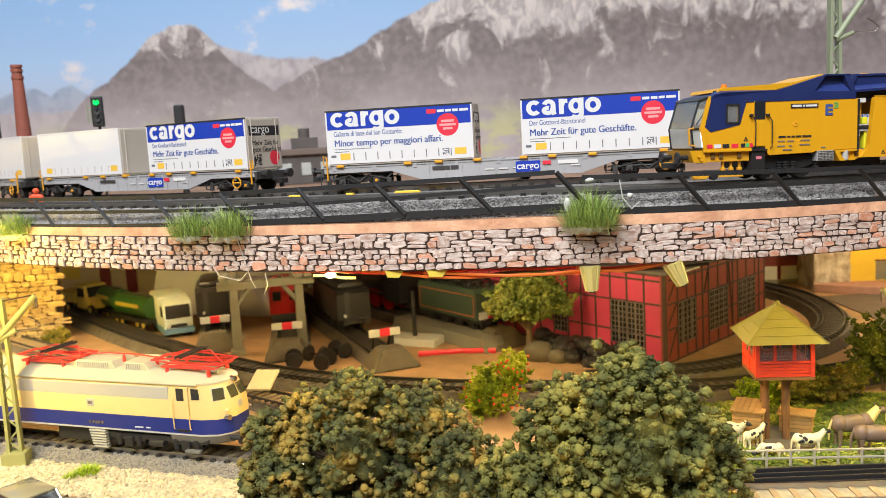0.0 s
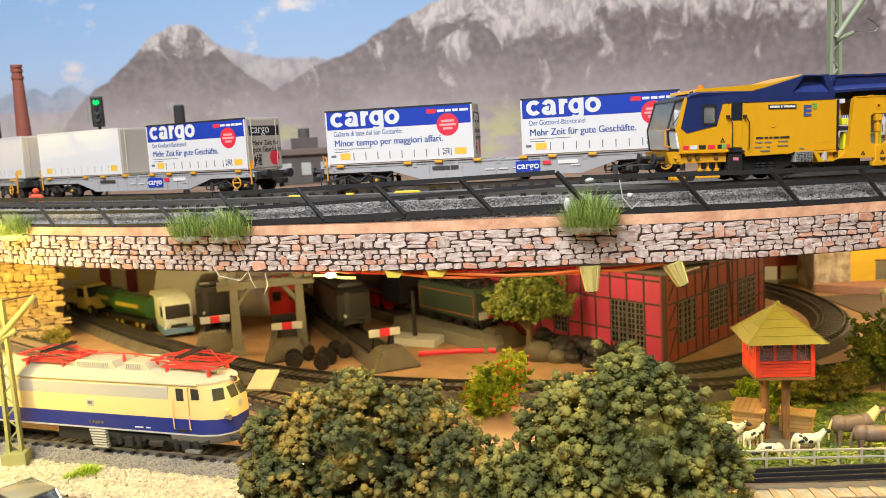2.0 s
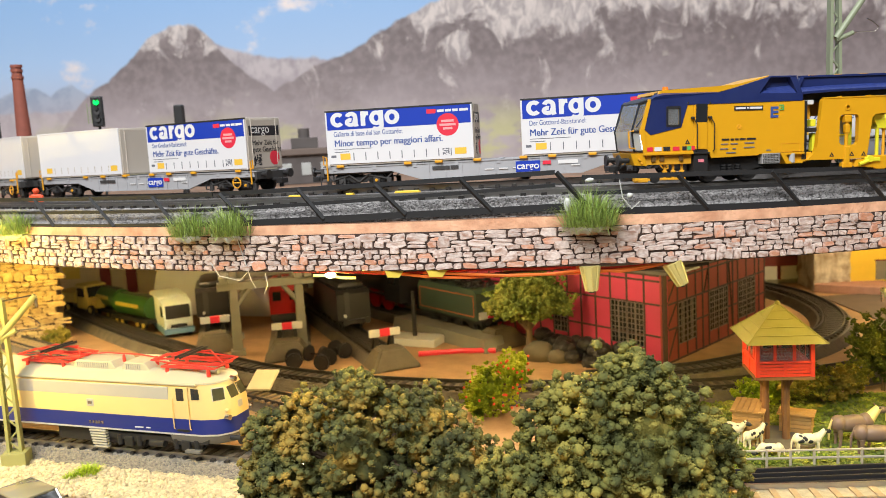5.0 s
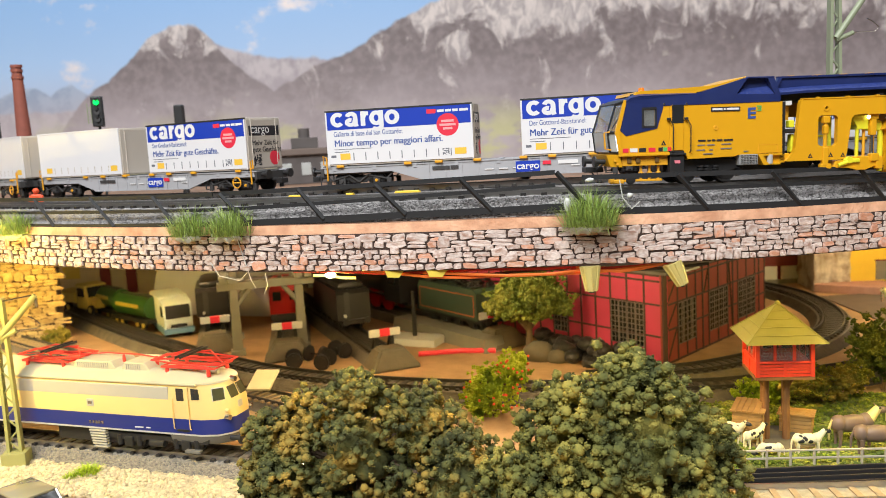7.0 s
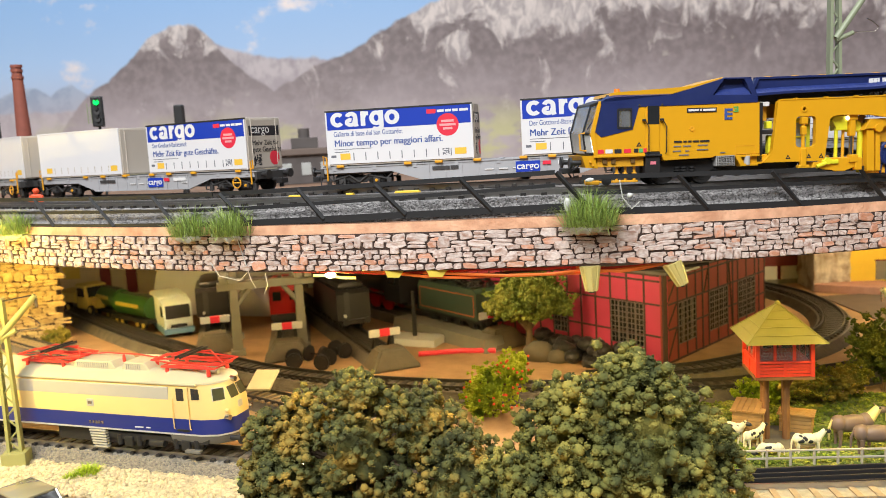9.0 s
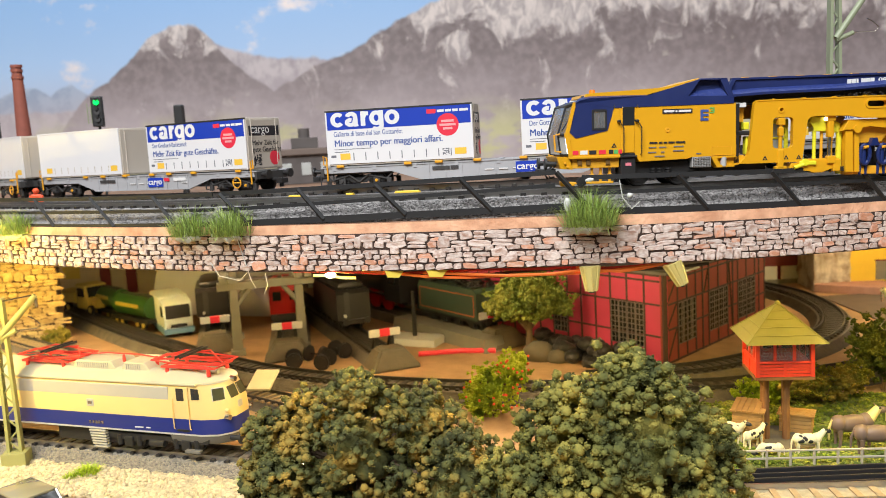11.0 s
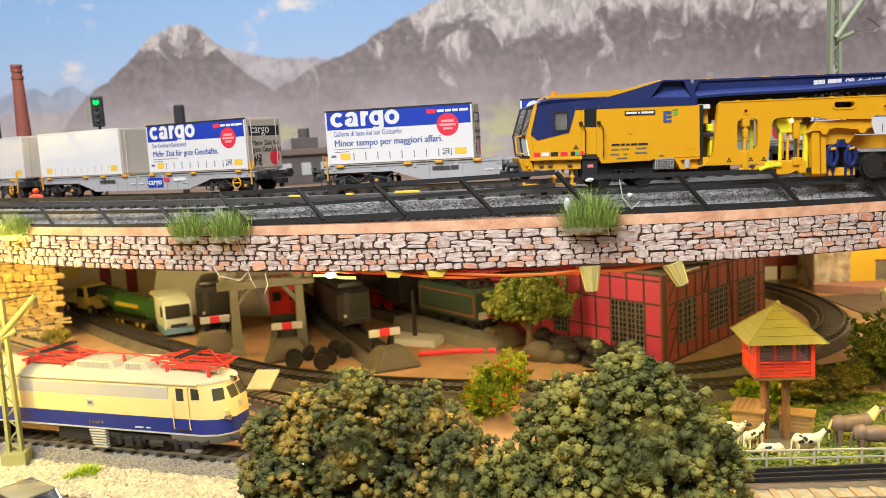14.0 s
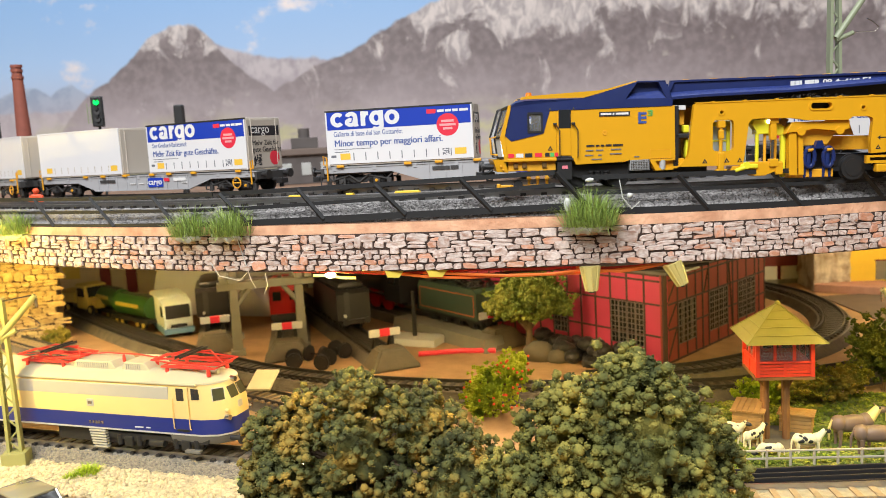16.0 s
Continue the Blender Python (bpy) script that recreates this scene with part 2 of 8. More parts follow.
BALLAST = material("grey_moulded_ballast", (0.37, 0.35, 0.345), 0.36, vary=0.2, grain=0.6, dirt=(0.10, 0.095, 0.09), dirt_amount=0.35, island=0.3)
# darker ballast copy for far tracks, the deck's shade in its colour
BALLAST_FAR = material("shaded_grey_moulded_ballast", (0.12, 0.105, 0.085), 0.6, vary=0.3, grain=0.8, dirt=(0.05, 0.045, 0.04), dirt_amount=0.6, bump=1.0, bump_size=0.5)
SLEEPER = material("dark_plastic_sleeper", (0.035, 0.03, 0.027), 0.55, vary=0.2)
SLEEPER_TAN = material("tan_wooden_sleeper", (0.34, 0.25, 0.14), 0.7, vary=0.3, grain=1.2, bump=0.4, bump_size=0.4)
CORK = material("orange_cork_edge", (0.78, 0.44, 0.27), 0.85, vary=0.3, grain=1.0, dirt=(0.42, 0.17, 0.08), dirt_amount=0.6, bump=0.9, bump_size=0.4)
MORTAR = material("dark_brown_joint", (0.055, 0.031, 0.022), 0.85, vary=0.4, grain=1.0, bump=0.6, bump_size=0.5)
# stone pieces are of unit size, so their grain counts in thousandths of a stone
STONE = material("pale_pink_stone_card", (0.66, 0.555, 0.50), 0.7, vary=0.36, grain=34, dirt=(0.33, 0.17, 0.11), dirt_amount=0.9, objects=0.16, bump=0.6, bump_size=50, shift=True)
STONE_RED = material("reddish_stone_card", (0.58, 0.27, 0.16), 0.7, vary=0.35, grain=42, dirt=(0.68, 0.55, 0.48), dirt_amount=0.8, objects=0.18, bump=0.6, bump_size=50, shift=True)
STONE_OCHRE = material("ochre_stone", (0.50, 0.38, 0.20), 0.75, vary=0.30, grain=45, dirt=(0.22, 0.13, 0.05), dirt_amount=0.7, objects=0.22, bump=0.6, bump_size=60, shift=True)
SAND = material("tan_sand_ground", (0.40, 0.25, 0.125), 0.9, vary=0.2, grain=2.0, dirt=(0.2, 0.13, 0.07), dirt_amount=0.5, bump=0.6, bump_size=0.6)
UPPER = material("brown_board", (0.31, 0.175, 0.105), 0.8, vary=0.2, grain=3.0, dirt=(0.1, 0.07, 0.05), dirt_amount=0.5)
# dark brown for surfaces whose colour holds the dimness under the deck
BOARD = material("dark_shade_board", (0.10, 0.075, 0.055), 0.8, vary=0.3, grain=5)
FENCE = material("black_railing_plastic", (0.022, 0.022, 0.023), 0.65, vary=0.2, spec=0.3)
PEBBLE = material("cream_pebbles", (0.55, 0.46, 0.28), 0.75, vary=0.2, grain=1.0, island=0.22, bump=0.3)
WALLPAINT = material("room_wall_paint", (0.17, 0.16, 0.145), 0.8, vary=0.03, grain=30)
GRASS = material("bright_green_turf", (0.16, 0.30, 0.02), 0.8, vary=0.3, grain=0.8, island=0.4)


# ---- room and backdrop ----
def room():
    for nm, b in (("wall_south", (-2000, 2000, -1500, -1440, -900, 1900)), ("wall_west", (-2060, -2000, -1500, 1300, -900, 1900)), ("wall_east", (2000, 2060, -1500, 1300, -900, 1900)), ("wall_north", (-2000, 2000, 1240, 1300, -900, 1900))):
        solo(nm, box(*b), WALLPAINT, "plain pale painted room wall behind the layout", "wall", kind="structure")
    solo("floor", box(-2000, 2000, -1500, 1300, -960, -900), UPPER, "plain brown room floor under the layout", "floor", kind="structure")
    solo("ceiling", box(-2000, 2000, -1500, 1300, 1900, 1960), WALLPAINT, "plain pale painted room ceiling", "ceiling", kind="structure")


def ramp_of(nt, points, lo, hi, zlo, zhi, source):
    """A grey ramp that holds the height of a ridge over x."""
    r = nt.nodes.new("ShaderNodeValToRGB")
    e = r.color_ramp.elements
    for i, (x, z) in enumerate(points):
        p = (x - lo) / (hi - lo)
        v = (z - zlo) / (zhi - zlo)
        el = e[i] if i < 2 else e.new(p)
        el.position = p
        el.color = (v, v, v, 1)
    nt.links.new(source, r.inputs["Fac"])
    return r.outputs["Color"]


def backdrop_material():
    mt = bpy.data.materials.new("printed_alpine_backdrop")
    mt.use_nodes = True
    nt = mt.node_tree
    N, L = nt.nodes, nt.links
    b = N["Principled BSDF"]
    b.inputs["Roughness"].default_value = 0.6
    tc = N.new("ShaderNodeTexCoord")
    sep = N.new("ShaderNodeSeparateXYZ")
    L.new(tc.outputs["Object"], sep.inputs[0])

    def math_node(op, a, c=None, clamp=False):
        m = N.new("ShaderNodeMath")
        m.operation, m.use_clamp = op, clamp
        for i, v in enumerate((a, c)):
            if v is None:
                continue
            if isinstance(v, (int, float)):
                m.inputs[i].default_value = v
            else:
                L.new(v, m.inputs[i])
        return m.outputs[0]

    def noise_node(scale, detail, stretch=(1, 1, 1), rough=0.55, distort=0.0):
        mp = N.new("ShaderNodeMapping")
        mp.inputs["Scale"].default_value = stretch
        L.new(tc.outputs["Object"], mp.inputs[0])
        n = N.new("ShaderNodeTexNoise")
        n.inputs["Scale"].default_value, n.inputs["Detail"].default_value = scale, detail
        n.inputs["Roughness"].default_value, n.inputs["Distortion"].default_value = rough, distort
        L.new(mp.outputs[0], n.inputs[0])
        return n.outputs["Fac"]

    def step(v, a, c, lo=0.0, hi=1.0):
        m = N.new("ShaderNodeMapRange")
        m.interpolation_type = "SMOOTHSTEP"
        L.new(v, m.inputs[0])
        for i, q in enumerate((a, c, lo, hi)):
            m.inputs[1 + i].default_value = q
        return m.outputs[0]

    def mix(f, c0, c1):
        m = N.new("ShaderNodeMix")
        m.data_type = "RGBA"
        L.new(f, m.inputs[0])
        for i, c in ((6, c0), (7, c1)):
            if isinstance(c, tuple):
                m.inputs[i].default_value = (*c, 1)
            else:
                L.new(c, m.inputs[i])
        return m.outputs[2]

    LO, HI, ZL, ZH = -640, 640, 100, 440
    u = math_node("DIVIDE", math_node("SUBTRACT", sep.outputs[0], LO * MM), (HI - LO) * MM, True)
    z = math_node("DIVIDE", math_node("SUBTRACT", sep.outputs[2], ZL * MM), (ZH - ZL) * MM)
    jag = math_node("MULTIPLY", math_node("SUBTRACT", noise_node(55, 5), 0.5), 0.035)

    def mask(points, soft=0.008):
        h = ramp_of(nt, points, LO, HI, ZL, ZH, u)
        d = math_node("SUBTRACT", math_node("ADD", h, jag), z)
        return step(d, -soft, soft), d

    # sky and clouds
    col = mix(step(z, 0.35, 1.0), (0.40, 0.53, 0.72), (0.22, 0.39, 0.66))
    cloud = math_node("MULTIPLY", noise_node(7, 6, (1, 1, 1.6)), noise_node(16, 6, (1, 1, 1.4), 0.6))
    col = mix(step(cloud, 0.285, 0.41), col, (0.72, 0.64, 0.62))
    # far blue peaks, middle ridge
    f, d = mask([(-640, 262), (-588, 272), (-564, 282), (-541, 283), (-519, 272), (-491, 287), (-473, 273), (-440, 245), (-400, 200), (640, 150)])
    col = mix(f, col, mix(step(noise_node(40, 5), 0.4, 0.6), (0.20, 0.29, 0.42), (0.30, 0.38, 0.50)))
    f, d = mask([(-400, 250), (-306, 337), (-277, 323), (-247, 313), (-202, 305), (-156, 303), (-119, 297), (-60, 270), (20, 230), (640, 150)])
    col = mix(f, col, mix(step(noise_node(60, 6, (1, 1, 0.6)), 0.40, 0.62), (0.31, 0.27, 0.29), (0.46, 0.41, 0.42)))
    # nearer mountains: brown-grey woods below, pale rock above, haze in the valley
    rock = noise_node(20, 9, (1.25, 1, 0.95), 0.60, 0.7)
    veins = noise_node(60, 7, (1.3, 1, 0.7), 0.6, 0.8)
    woods = mix(step(noise_node(95, 6), 0.35, 0.7), (0.150, 0.118, 0.118), (0.225, 0.182, 0.182))
    for pts, rock_from in (([(-640, 150), (-540, 190), (-509, 225), (-474, 266), (-433, 291), (-408, 312), (-382, 338), (-350, 355), (-316, 355), (-300, 338), (-278, 311), (-250, 286), (-221, 265), (-150, 210), (-60, 170), (640, 120)], 0.02), ([(-400, 150), (-300, 215), (-253, 242), (-205, 268), (-157, 294), (-110, 308), (-86, 323), (-47, 345), (-8, 362), (40, 380), (100, 400), (220, 425), (400, 438), (640, 438)], 0.0)):
        f, d = mask(pts)
        hi = math_node("ADD", step(z, 0.54, 0.80, -0.14, 0.13), rock)
        c = mix(step(hi, 0.44, 0.57), woods, mix(step(veins, 0.35, 0.65), (0.32, 0.28, 0.28), (0.60, 0.53, 0.50)))
        c = mix(step(noise_node(26, 3), 0.66, 0.74, 0.0, 0.6), c, (0.45, 0.40, 0.34))
        col = mix(f, col, c)
    haze = math_node("MULTIPLY", step(z, 0.66, 0.24), step(noise_node(9, 4, (0.8, 1, 1.4)), 0.28, 0.62, 0.4, 1.0), True)
    col = mix(haze, col, (0.45, 0.385, 0.40))
    green = math_node("MULTIPLY", step(z, 0.44, 0.25), step(noise_node(22, 5, (0.7, 1, 1.3)), 0.50, 0.62), True)
    col = mix(math_node("MULTIPLY", green, 0.8), col, (0.52, 0.50, 0.24))
    L.new(col, b.inputs["Base Color"])
    return mt


def backdrop():
    solo("backdrop", box(-900, 900, 1150, 1160, -40, 820), backdrop_material(), "printed backdrop of grey alpine mountains under blue sky", "backdrop", kind="structure")


# ---- levels of the layout ----
EDGE = (-0.077, -0.065, 0.995, 11.701, -20.372, 381.11)


def deck_y(x):
    """The front edge of the bridge over x."""
    return float(np.polyval(EDGE, x / 100))


def deck_drop(x):
    return -0.020 * max(0.0, x - 40.0)


def along_edge(x0, x1, off, z, step=8.0):
    """Points beside the bridge's front edge, off mm behind it."""
    pts = []
    for x in np.arange(x0, x1 + 0.1, step):
        sl = (deck_y(x + 1) - deck_y(x - 1)) / 2
        n = math.sqrt(1 + sl * sl)
        pts.append((x - sl / n * off, deck_y(x) + off / n, z + deck_drop(x)))
    return pts


RAIL_Z = 156.5
REAR = [(161 + 716 * math.sin(radians(a)), 1190 - 716 * math.cos(radians(a)), RAIL_Z) for a in np.arange(-44, 34, 1.0)]
FRONT = along_edge(-330, 380, 22.0, RAIL_Z + 0.3, 6.0)


def bridge():
    """The upper board with its cork edge and stone-faced girder."""
    deck = solo("bridge_deck", sweep(along_edge(-335, 385, 0.0, 0), [(0.6, 145.4), (640, 145.4), (640, 128), (0.6, 128)]), UPPER, "brown board deck that carries the upper tracks", "bridge deck", kind="structure")
    # added slab blocks ceiling light from the yard and carries the chimney
    solo("upper_shade_board", box(-900, 900, 700, 1149, 127.5, 145.0), UPPER, "brown board behind the upper tracks, added to shade the yard below", "board", kind="structure")
    part("edge_strip", sweep(along_edge(-335, 385, 0.0, 0), [(-0.2, 145.0), (0.59, 145.0), (0.59, 140.4), (-0.6, 140.4)]), CORK, deck, "orange cork edge, chipped")
    face = solo("bridge_wall", sweep(along_edge(-335, 385, 0.0, 0), [(-1.2, 140.3), (0.58, 140.3), (0.58, 122.5), (-1.2, 122.5)]), MORTAR, "low girder faced with pale printed rubble stone", "wall", kind="structure")
    return deck, face


def track(name, path, label, far=False, base=10.3, tan=False, sleepers=True, half=19.5, bed=None):
    """Rails on a moulded ballast bed; the path gives the rail tops."""
    t = thing(name, Matrix.Identity(4), label, "track", kind="structure")
    # far tracks take dark ballast and rails that carry the shade below the deck
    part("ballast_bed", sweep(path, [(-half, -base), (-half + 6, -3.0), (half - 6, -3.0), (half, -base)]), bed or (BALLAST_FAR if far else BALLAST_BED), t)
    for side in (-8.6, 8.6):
        part("rail", sweep(path, [(side - 0.45, -2.6), (side - 0.45, 0), (side + 0.45, 0), (side + 0.45, -2.6)]), STEEL if not far else RAIL_DARK, t)
    if sleepers:
        bm = bmesh.new()
        acc = 0.0
        for a, b in zip(path, path[1:]):
            d = Vector(b) - Vector(a)
            n = d.length
            while acc < n:
                p = Vector(a) + d * (acc / n)
                m = Matrix.Translation(p) @ Matrix.Rotation(math.atan2(d.y, d.x), 4, "Z")
                add_box(bm, -1.5, 1.5, -10.6, 10.6, -3.1, -2.2, 0, m)
                add_box(bm, -1.3, 1.3, -11.6, -9.2, -2.6, -1.3, 0, m)
                add_box(bm, -1.3, 1.3, 9.2, 11.6, -2.6, -1.3, 0, m)
                acc += 9.4 if not far else 7.4
            acc -= n
        s = part("sleepers", bm, SLEEPER_TAN if tan else SLEEPER, t)
        s["kind"] = "stuff"
    return t


def ballast_grains(path, half, base, parent, x0, x1, mat_=None):
    """Raised stones on the front slope of the ballast bed."""
    rnd = random.Random(5)
    pts, tri = [], []
    ico = bmesh.new()
    bmesh.ops.create_icosphere(ico, subdivisions=1, radius=1)
    bv = np.array([v.co[:] for v in ico.verts])
    bf = np.array([[v.index for v in f.verts] for f in ico.faces])
    ico.free()
    for a, b in zip(path, path[1:]):
        d = Vector(b) - Vector(a)
        if not x0 < a[0] < x1:
            continue
        t = d.normalized()
        nrm = Vector((-t.y, t.x, 0))
        for k in range(int(d.length * 27)):
            s, w = rnd.random(), rnd.random()
            if k % 4 == 3:
                c = Vector(a) + d * s + nrm * (-half + 6.0 + 4.2 * w) + Vector((0, 0, -2.95))
                r = rnd.uniform(0.42, 0.75)
                pts.append(bv * np.array([r * rnd.uniform(0.8, 1.4), r, r * rnd.uniform(0.6, 0.9)]) + np.array(c))
                tri.append(bf + 12 * len(tri))
                continue
            c = Vector(a) + d * s + nrm * (-half + 6.0 * w - 0.15) + Vector((0, 0, -base + (base - 3.0) * w + 0.1))
            r = rnd.uniform(0.42, 0.75)
            pts.append(bv * np.array([r * rnd.uniform(0.8, 1.4), r, r * rnd.uniform(0.7, 1.0)]) + np.array(c))
            tri.append(bf + 12 * len(tri))
    me = bpy.data.meshes.new("ballast_stones")
    me.from_pydata((np.concatenate(pts) * MM).tolist(), [], np.concatenate(tri).tolist())
    me.materials.append(mat_ or BALLAST)
    ob = new("ballast_stones", me)
    ob.parent = parent
    ob["kind"] = "stuff"


def railing():
    """Black plastic railing in three lengths, each a little askew, with slanting posts along the bridge."""
    def rail(t, name, pts, high):
        path = []
        for x in np.arange(pts[0][0], pts[-1][0] + 0.1, 6.0):
            path.append((float(x), deck_y(x) + 1.0, float(np.interp(x, [p[0] for p in pts], [p[1] for p in pts]))))
        part(name, sweep(path, [(-0.5, -high / 2), (-0.5, high / 2), (0.5, high / 2), (0.5, -high / 2)]), FENCE, t)

    for top, mid, low, posts in (
            ([(-330, 160.8), (-150, 160.8), (-112, 161.2)], [(-330, 152.7), (-192, 153.3), (-112, 153.5)], [(-330, 144.6), (-182, 145.3), (-112, 145.9)], [(-277, 13), (-235, 14), (-191.7, 15), (-150, 13)]),
            ([(-110, 161.4), (-30, 163.0), (54, 164.8)], [(-110, 153.4), (-26, 156.3), (57, 159.2)], [(-110, 146.2), (-21, 148.4), (58, 149.2)], [(-110, 14), (-68, 12), (-30, 13.5), (9.5, 13.5), (52.5, 13.0)]),
            ([(64, 161.8), (107, 160.8), (210, 157.8), (380, 153.6)], [(68, 154.6), (134, 153.6), (210, 152.0), (380, 147.8)], [(72, 146.1), (161, 143.9), (210, 142.5), (380, 138.9)], [(107, 13.5), (151.6, 14), (197.2, 14.5), (243, 14.5), (290, 14.5)])):
        t = thing("bridge_railing", Matrix.Identity(4), "low black plastic railing with slanting posts on the bridge edge", "railing", "railing lengths on the bridge")
        rail(t, "top_rail", top, 2.1)
        rail(t, "middle_rail", mid, 1.7)
        rail(t, "bottom_rail", low, 3.0)
        for x, run in posts:
            za = float(np.interp(x, [p[0] for p in top], [p[1] for p in top]))
            zb = float(np.interp(x + run, [p[0] for p in low], [p[1] for p in low]))
            part("post", rod((x, deck_y(x) + 0.6, za), (x + run, deck_y(x + run) + 0.6, zb), 1.2, 1.2, 4), FENCE, t)


def ground():
    solo("ground", box(-900, 900, 150, 1150, -18, 0), SAND, "tan sandy ground of the lower level", "ground", kind="structure")


# ---- container wagons ----
def container(m, kind, label):
    """A swap body 85.3 long, 31.7 wide and 31.4 high; its front faces -y, origin at the lower front left corner."""
    L, W, H = 85.3, 31.7, 31.4
    c = thing("container", m, label, "container", "containers on the wagons")
    bm = box(0, L, 0, W, 0.6, H, 0.35)
    part("body", bm, BEIGE if kind != "white" else BEIGE, c, smooth=True)
    part("side_sheet", box(0.5, L - 0.5, -0.25, 0.1, 0.9, H - 0.9), WHITE, c)
    part("floor_frame", box(0.4, L - 0.4, 0.3, W - 0.3, 0, 1.0), BEIGE, c)
    part("roof_edge", box(-0.1, L + 0.1, -0.4, 0.6, H - 0.9, H + 0.1, 0.1), BLACK if kind != "white" else WHITE, c)
    for x in (0.0, L - 0.9):
        part("corner_post", box(x, x + 0.9, -0.4, 0.4, 0.3, H - 0.8, 0.1), WHITE, c)
    y = -0.32
    if kind != "white":
        part("blue_band", box(0.9, L - 0.9, -0.3, 0, 20.4, H - 0.9), BLUE_PRINT, c)
        broad_word(c, 3.0, 21.9, y, 8.3, 40.8, WHITE_PRINT)
        part("red_mark", box(59.5, 64.8, y, 0, 26.6, 29.0), RED_PRINT, c)
        for x0, x1 in ((65.6, 69.4), (70.2, 73.6), (74.3, 77.4), (78.2, 83.2)):
            part("brand_bar", box(x0, x1, y, 0, 27.1, 28.5), WHITE_PRINT, c)
        part("red_disc", rod((71.2, y, 20.0), (71.2, 0, 20.0), 6.3, 6.3, 40), RED_PRINT, c, "red round sticker")
        for zz, half in ((22.0, 3.6), (19.9, 4.6), (17.8, 2.7)):
            part("disc_print", box(71.2 - half, 71.2 + half, y - 0.07, y, zz - 0.65, zz + 0.65), material("pink_print", (0.8, 0.35, 0.35), 0.5), c)
        if kind == "german":
            lettering("small_line", "Der Gotthard-Basistunnel:", 4.0, 4.4, 16.6, y, NAVY_PRINT, c, 0.0, 31.0)
            lettering("slogan", "Mehr Zeit für gute Geschäfte.", 5.3, 4.4, 10.9, y, NAVY_PRINT, c, 0.0, 57.2)
            lettering("slogan", "Mehr Zeit für gute Geschäfte.", 5.3, 4.62, 10.9, y - 0.01, NAVY_PRINT, c, 0.0, 57.2)
        else:
            lettering("small_line", "Galleria di base del San Gottardo:", 4.0, 4.4, 16.6, y, NAVY_PRINT, c, 0.0, 40.4)
            lettering("slogan", "Minor tempo per maggiori affari.", 5.3, 4.4, 10.9, y, NAVY_PRINT, c, 0.0, 63.0)
            lettering("slogan", "Minor tempo per maggiori affari.", 5.3, 4.62, 10.9, y - 0.01, NAVY_PRINT, c, 0.0, 63.0)
        part("small_print", box(4.4, 27, y, 0, 9.0, 9.35), GREY_PRINT, c)
        part("small_print", box(4.4, 13, y, 0, 7.5, 7.9), GREY_PRINT, c)
        part("data_mark", box(2.2, 5.2, y, 0, 4.6, 6.0), GREY_PRINT, c)
        bm = bmesh.new()
        rnd = random.Random(3)
        for i in range(7):
            for j in range(7):
                if rnd.random() < 0.6:
                    add_box(bm, 67.6 + i * 0.56, 68.13 + i * 0.56, y, 0, 3.0 + j * 0.56, 3.53 + j * 0.56)
        part("speckled_mark", bm, GREY_PRINT, c)
    for x in ((7.6, 13.6) if kind != "white" else (6.6, 12.6), (74.6, 81.2)):
        part("amber_panel", box(x[0], x[1], y, 0, 3.2, 6.8), YEL_PRINT, c)
    for i in range(9):
        x = 15.4 + i * 7.1
        part("strap_slot", box(x, x + 0.5, y - 0.05, 0, 2.6, 6.9), GREY_PRINT if kind != "white" else BEIGE, c)
    # end wall towards +x
    part("end_frame", box(L - 0.1, L + 0.35, 1.0, W - 1.0, 1.0, H - 1.0, 0.1), BEIGE, c)
    if kind != "white":
        part("end_band", box(L, L + 0.45, 2.5, W - 1.8, 20.5, 26.5), BLACK_PRINT, c)
        e = Matrix.Translation((L * MM, 0, 0)) @ Matrix.Rotation(radians(90), 4, "Z")
        for words, size, u, z in (("cargo", 7.6, 4.0, 22.0), ("Mehr Zeit für", 4.4, 4.6, 14.6), ("gute Geschäfte.", 4.4, 4.6, 10.6)):
            t = lettering("end_word", words, size, u, z, -0.5, WHITE_PRINT if words == "cargo" else BLACK_PRINT, c, 0.0)
            t.matrix_basis = e
        part("end_disc", rod((L, 24.4, 6.6), (L + 0.5, 24.4, 6.6), 4.5, 4.5, 32), RED_PRINT, c, "red round sticker")
        # the other end wall
        part("end_frame", box(-0.35, 0.1, 1.0, W - 1.0, 1.0, H - 1.0, 0.1), BEIGE, c)
        part("end_band", box(-0.45, 0, 1.8, W - 2.5, 20.5, 26.5), BLACK_PRINT, c)
        part("end_disc", rod((0, 7.3, 6.6), (-0.5, 7.3, 6.6), 4.5, 4.5, 32), RED_PRINT, c, "red round sticker")
        e = Matrix.Translation((0, W * MM, 0)) @ Matrix.Rotation(radians(-90), 4, "Z")
        for words, size, u, z in (("cargo", 7.6, 4.0, 22.0), ("Mehr Zeit für", 4.4, 4.6, 14.6), ("gute Geschäfte.", 4.4, 4.6, 10.6)):
            t = lettering("end_word", words, size, u, z, -0.5, WHITE_PRINT if words == "cargo" else BLACK_PRINT, c, 0.0)
            t.matrix_basis = e
        bm = bmesh.new()
        rnd = random.Random(4)
        for i in range(8):
            for j in range(8):
                if rnd.random() < 0.6:
                    add_box(bm, L, L + 0.45, 5.5 + i * 0.85, 6.3 + i * 0.85, 2.2 + j * 0.85, 3.0 + j * 0.85)
        part("speckled_mark", bm, BLACK_PRINT, c)
    for yy in (4.5, 27.0):
        part("lock_bar", rod((L + 0.5, yy, 1.2), (L + 0.5, yy, H - 1.2), 0.3), BEIGE, c)
    return c


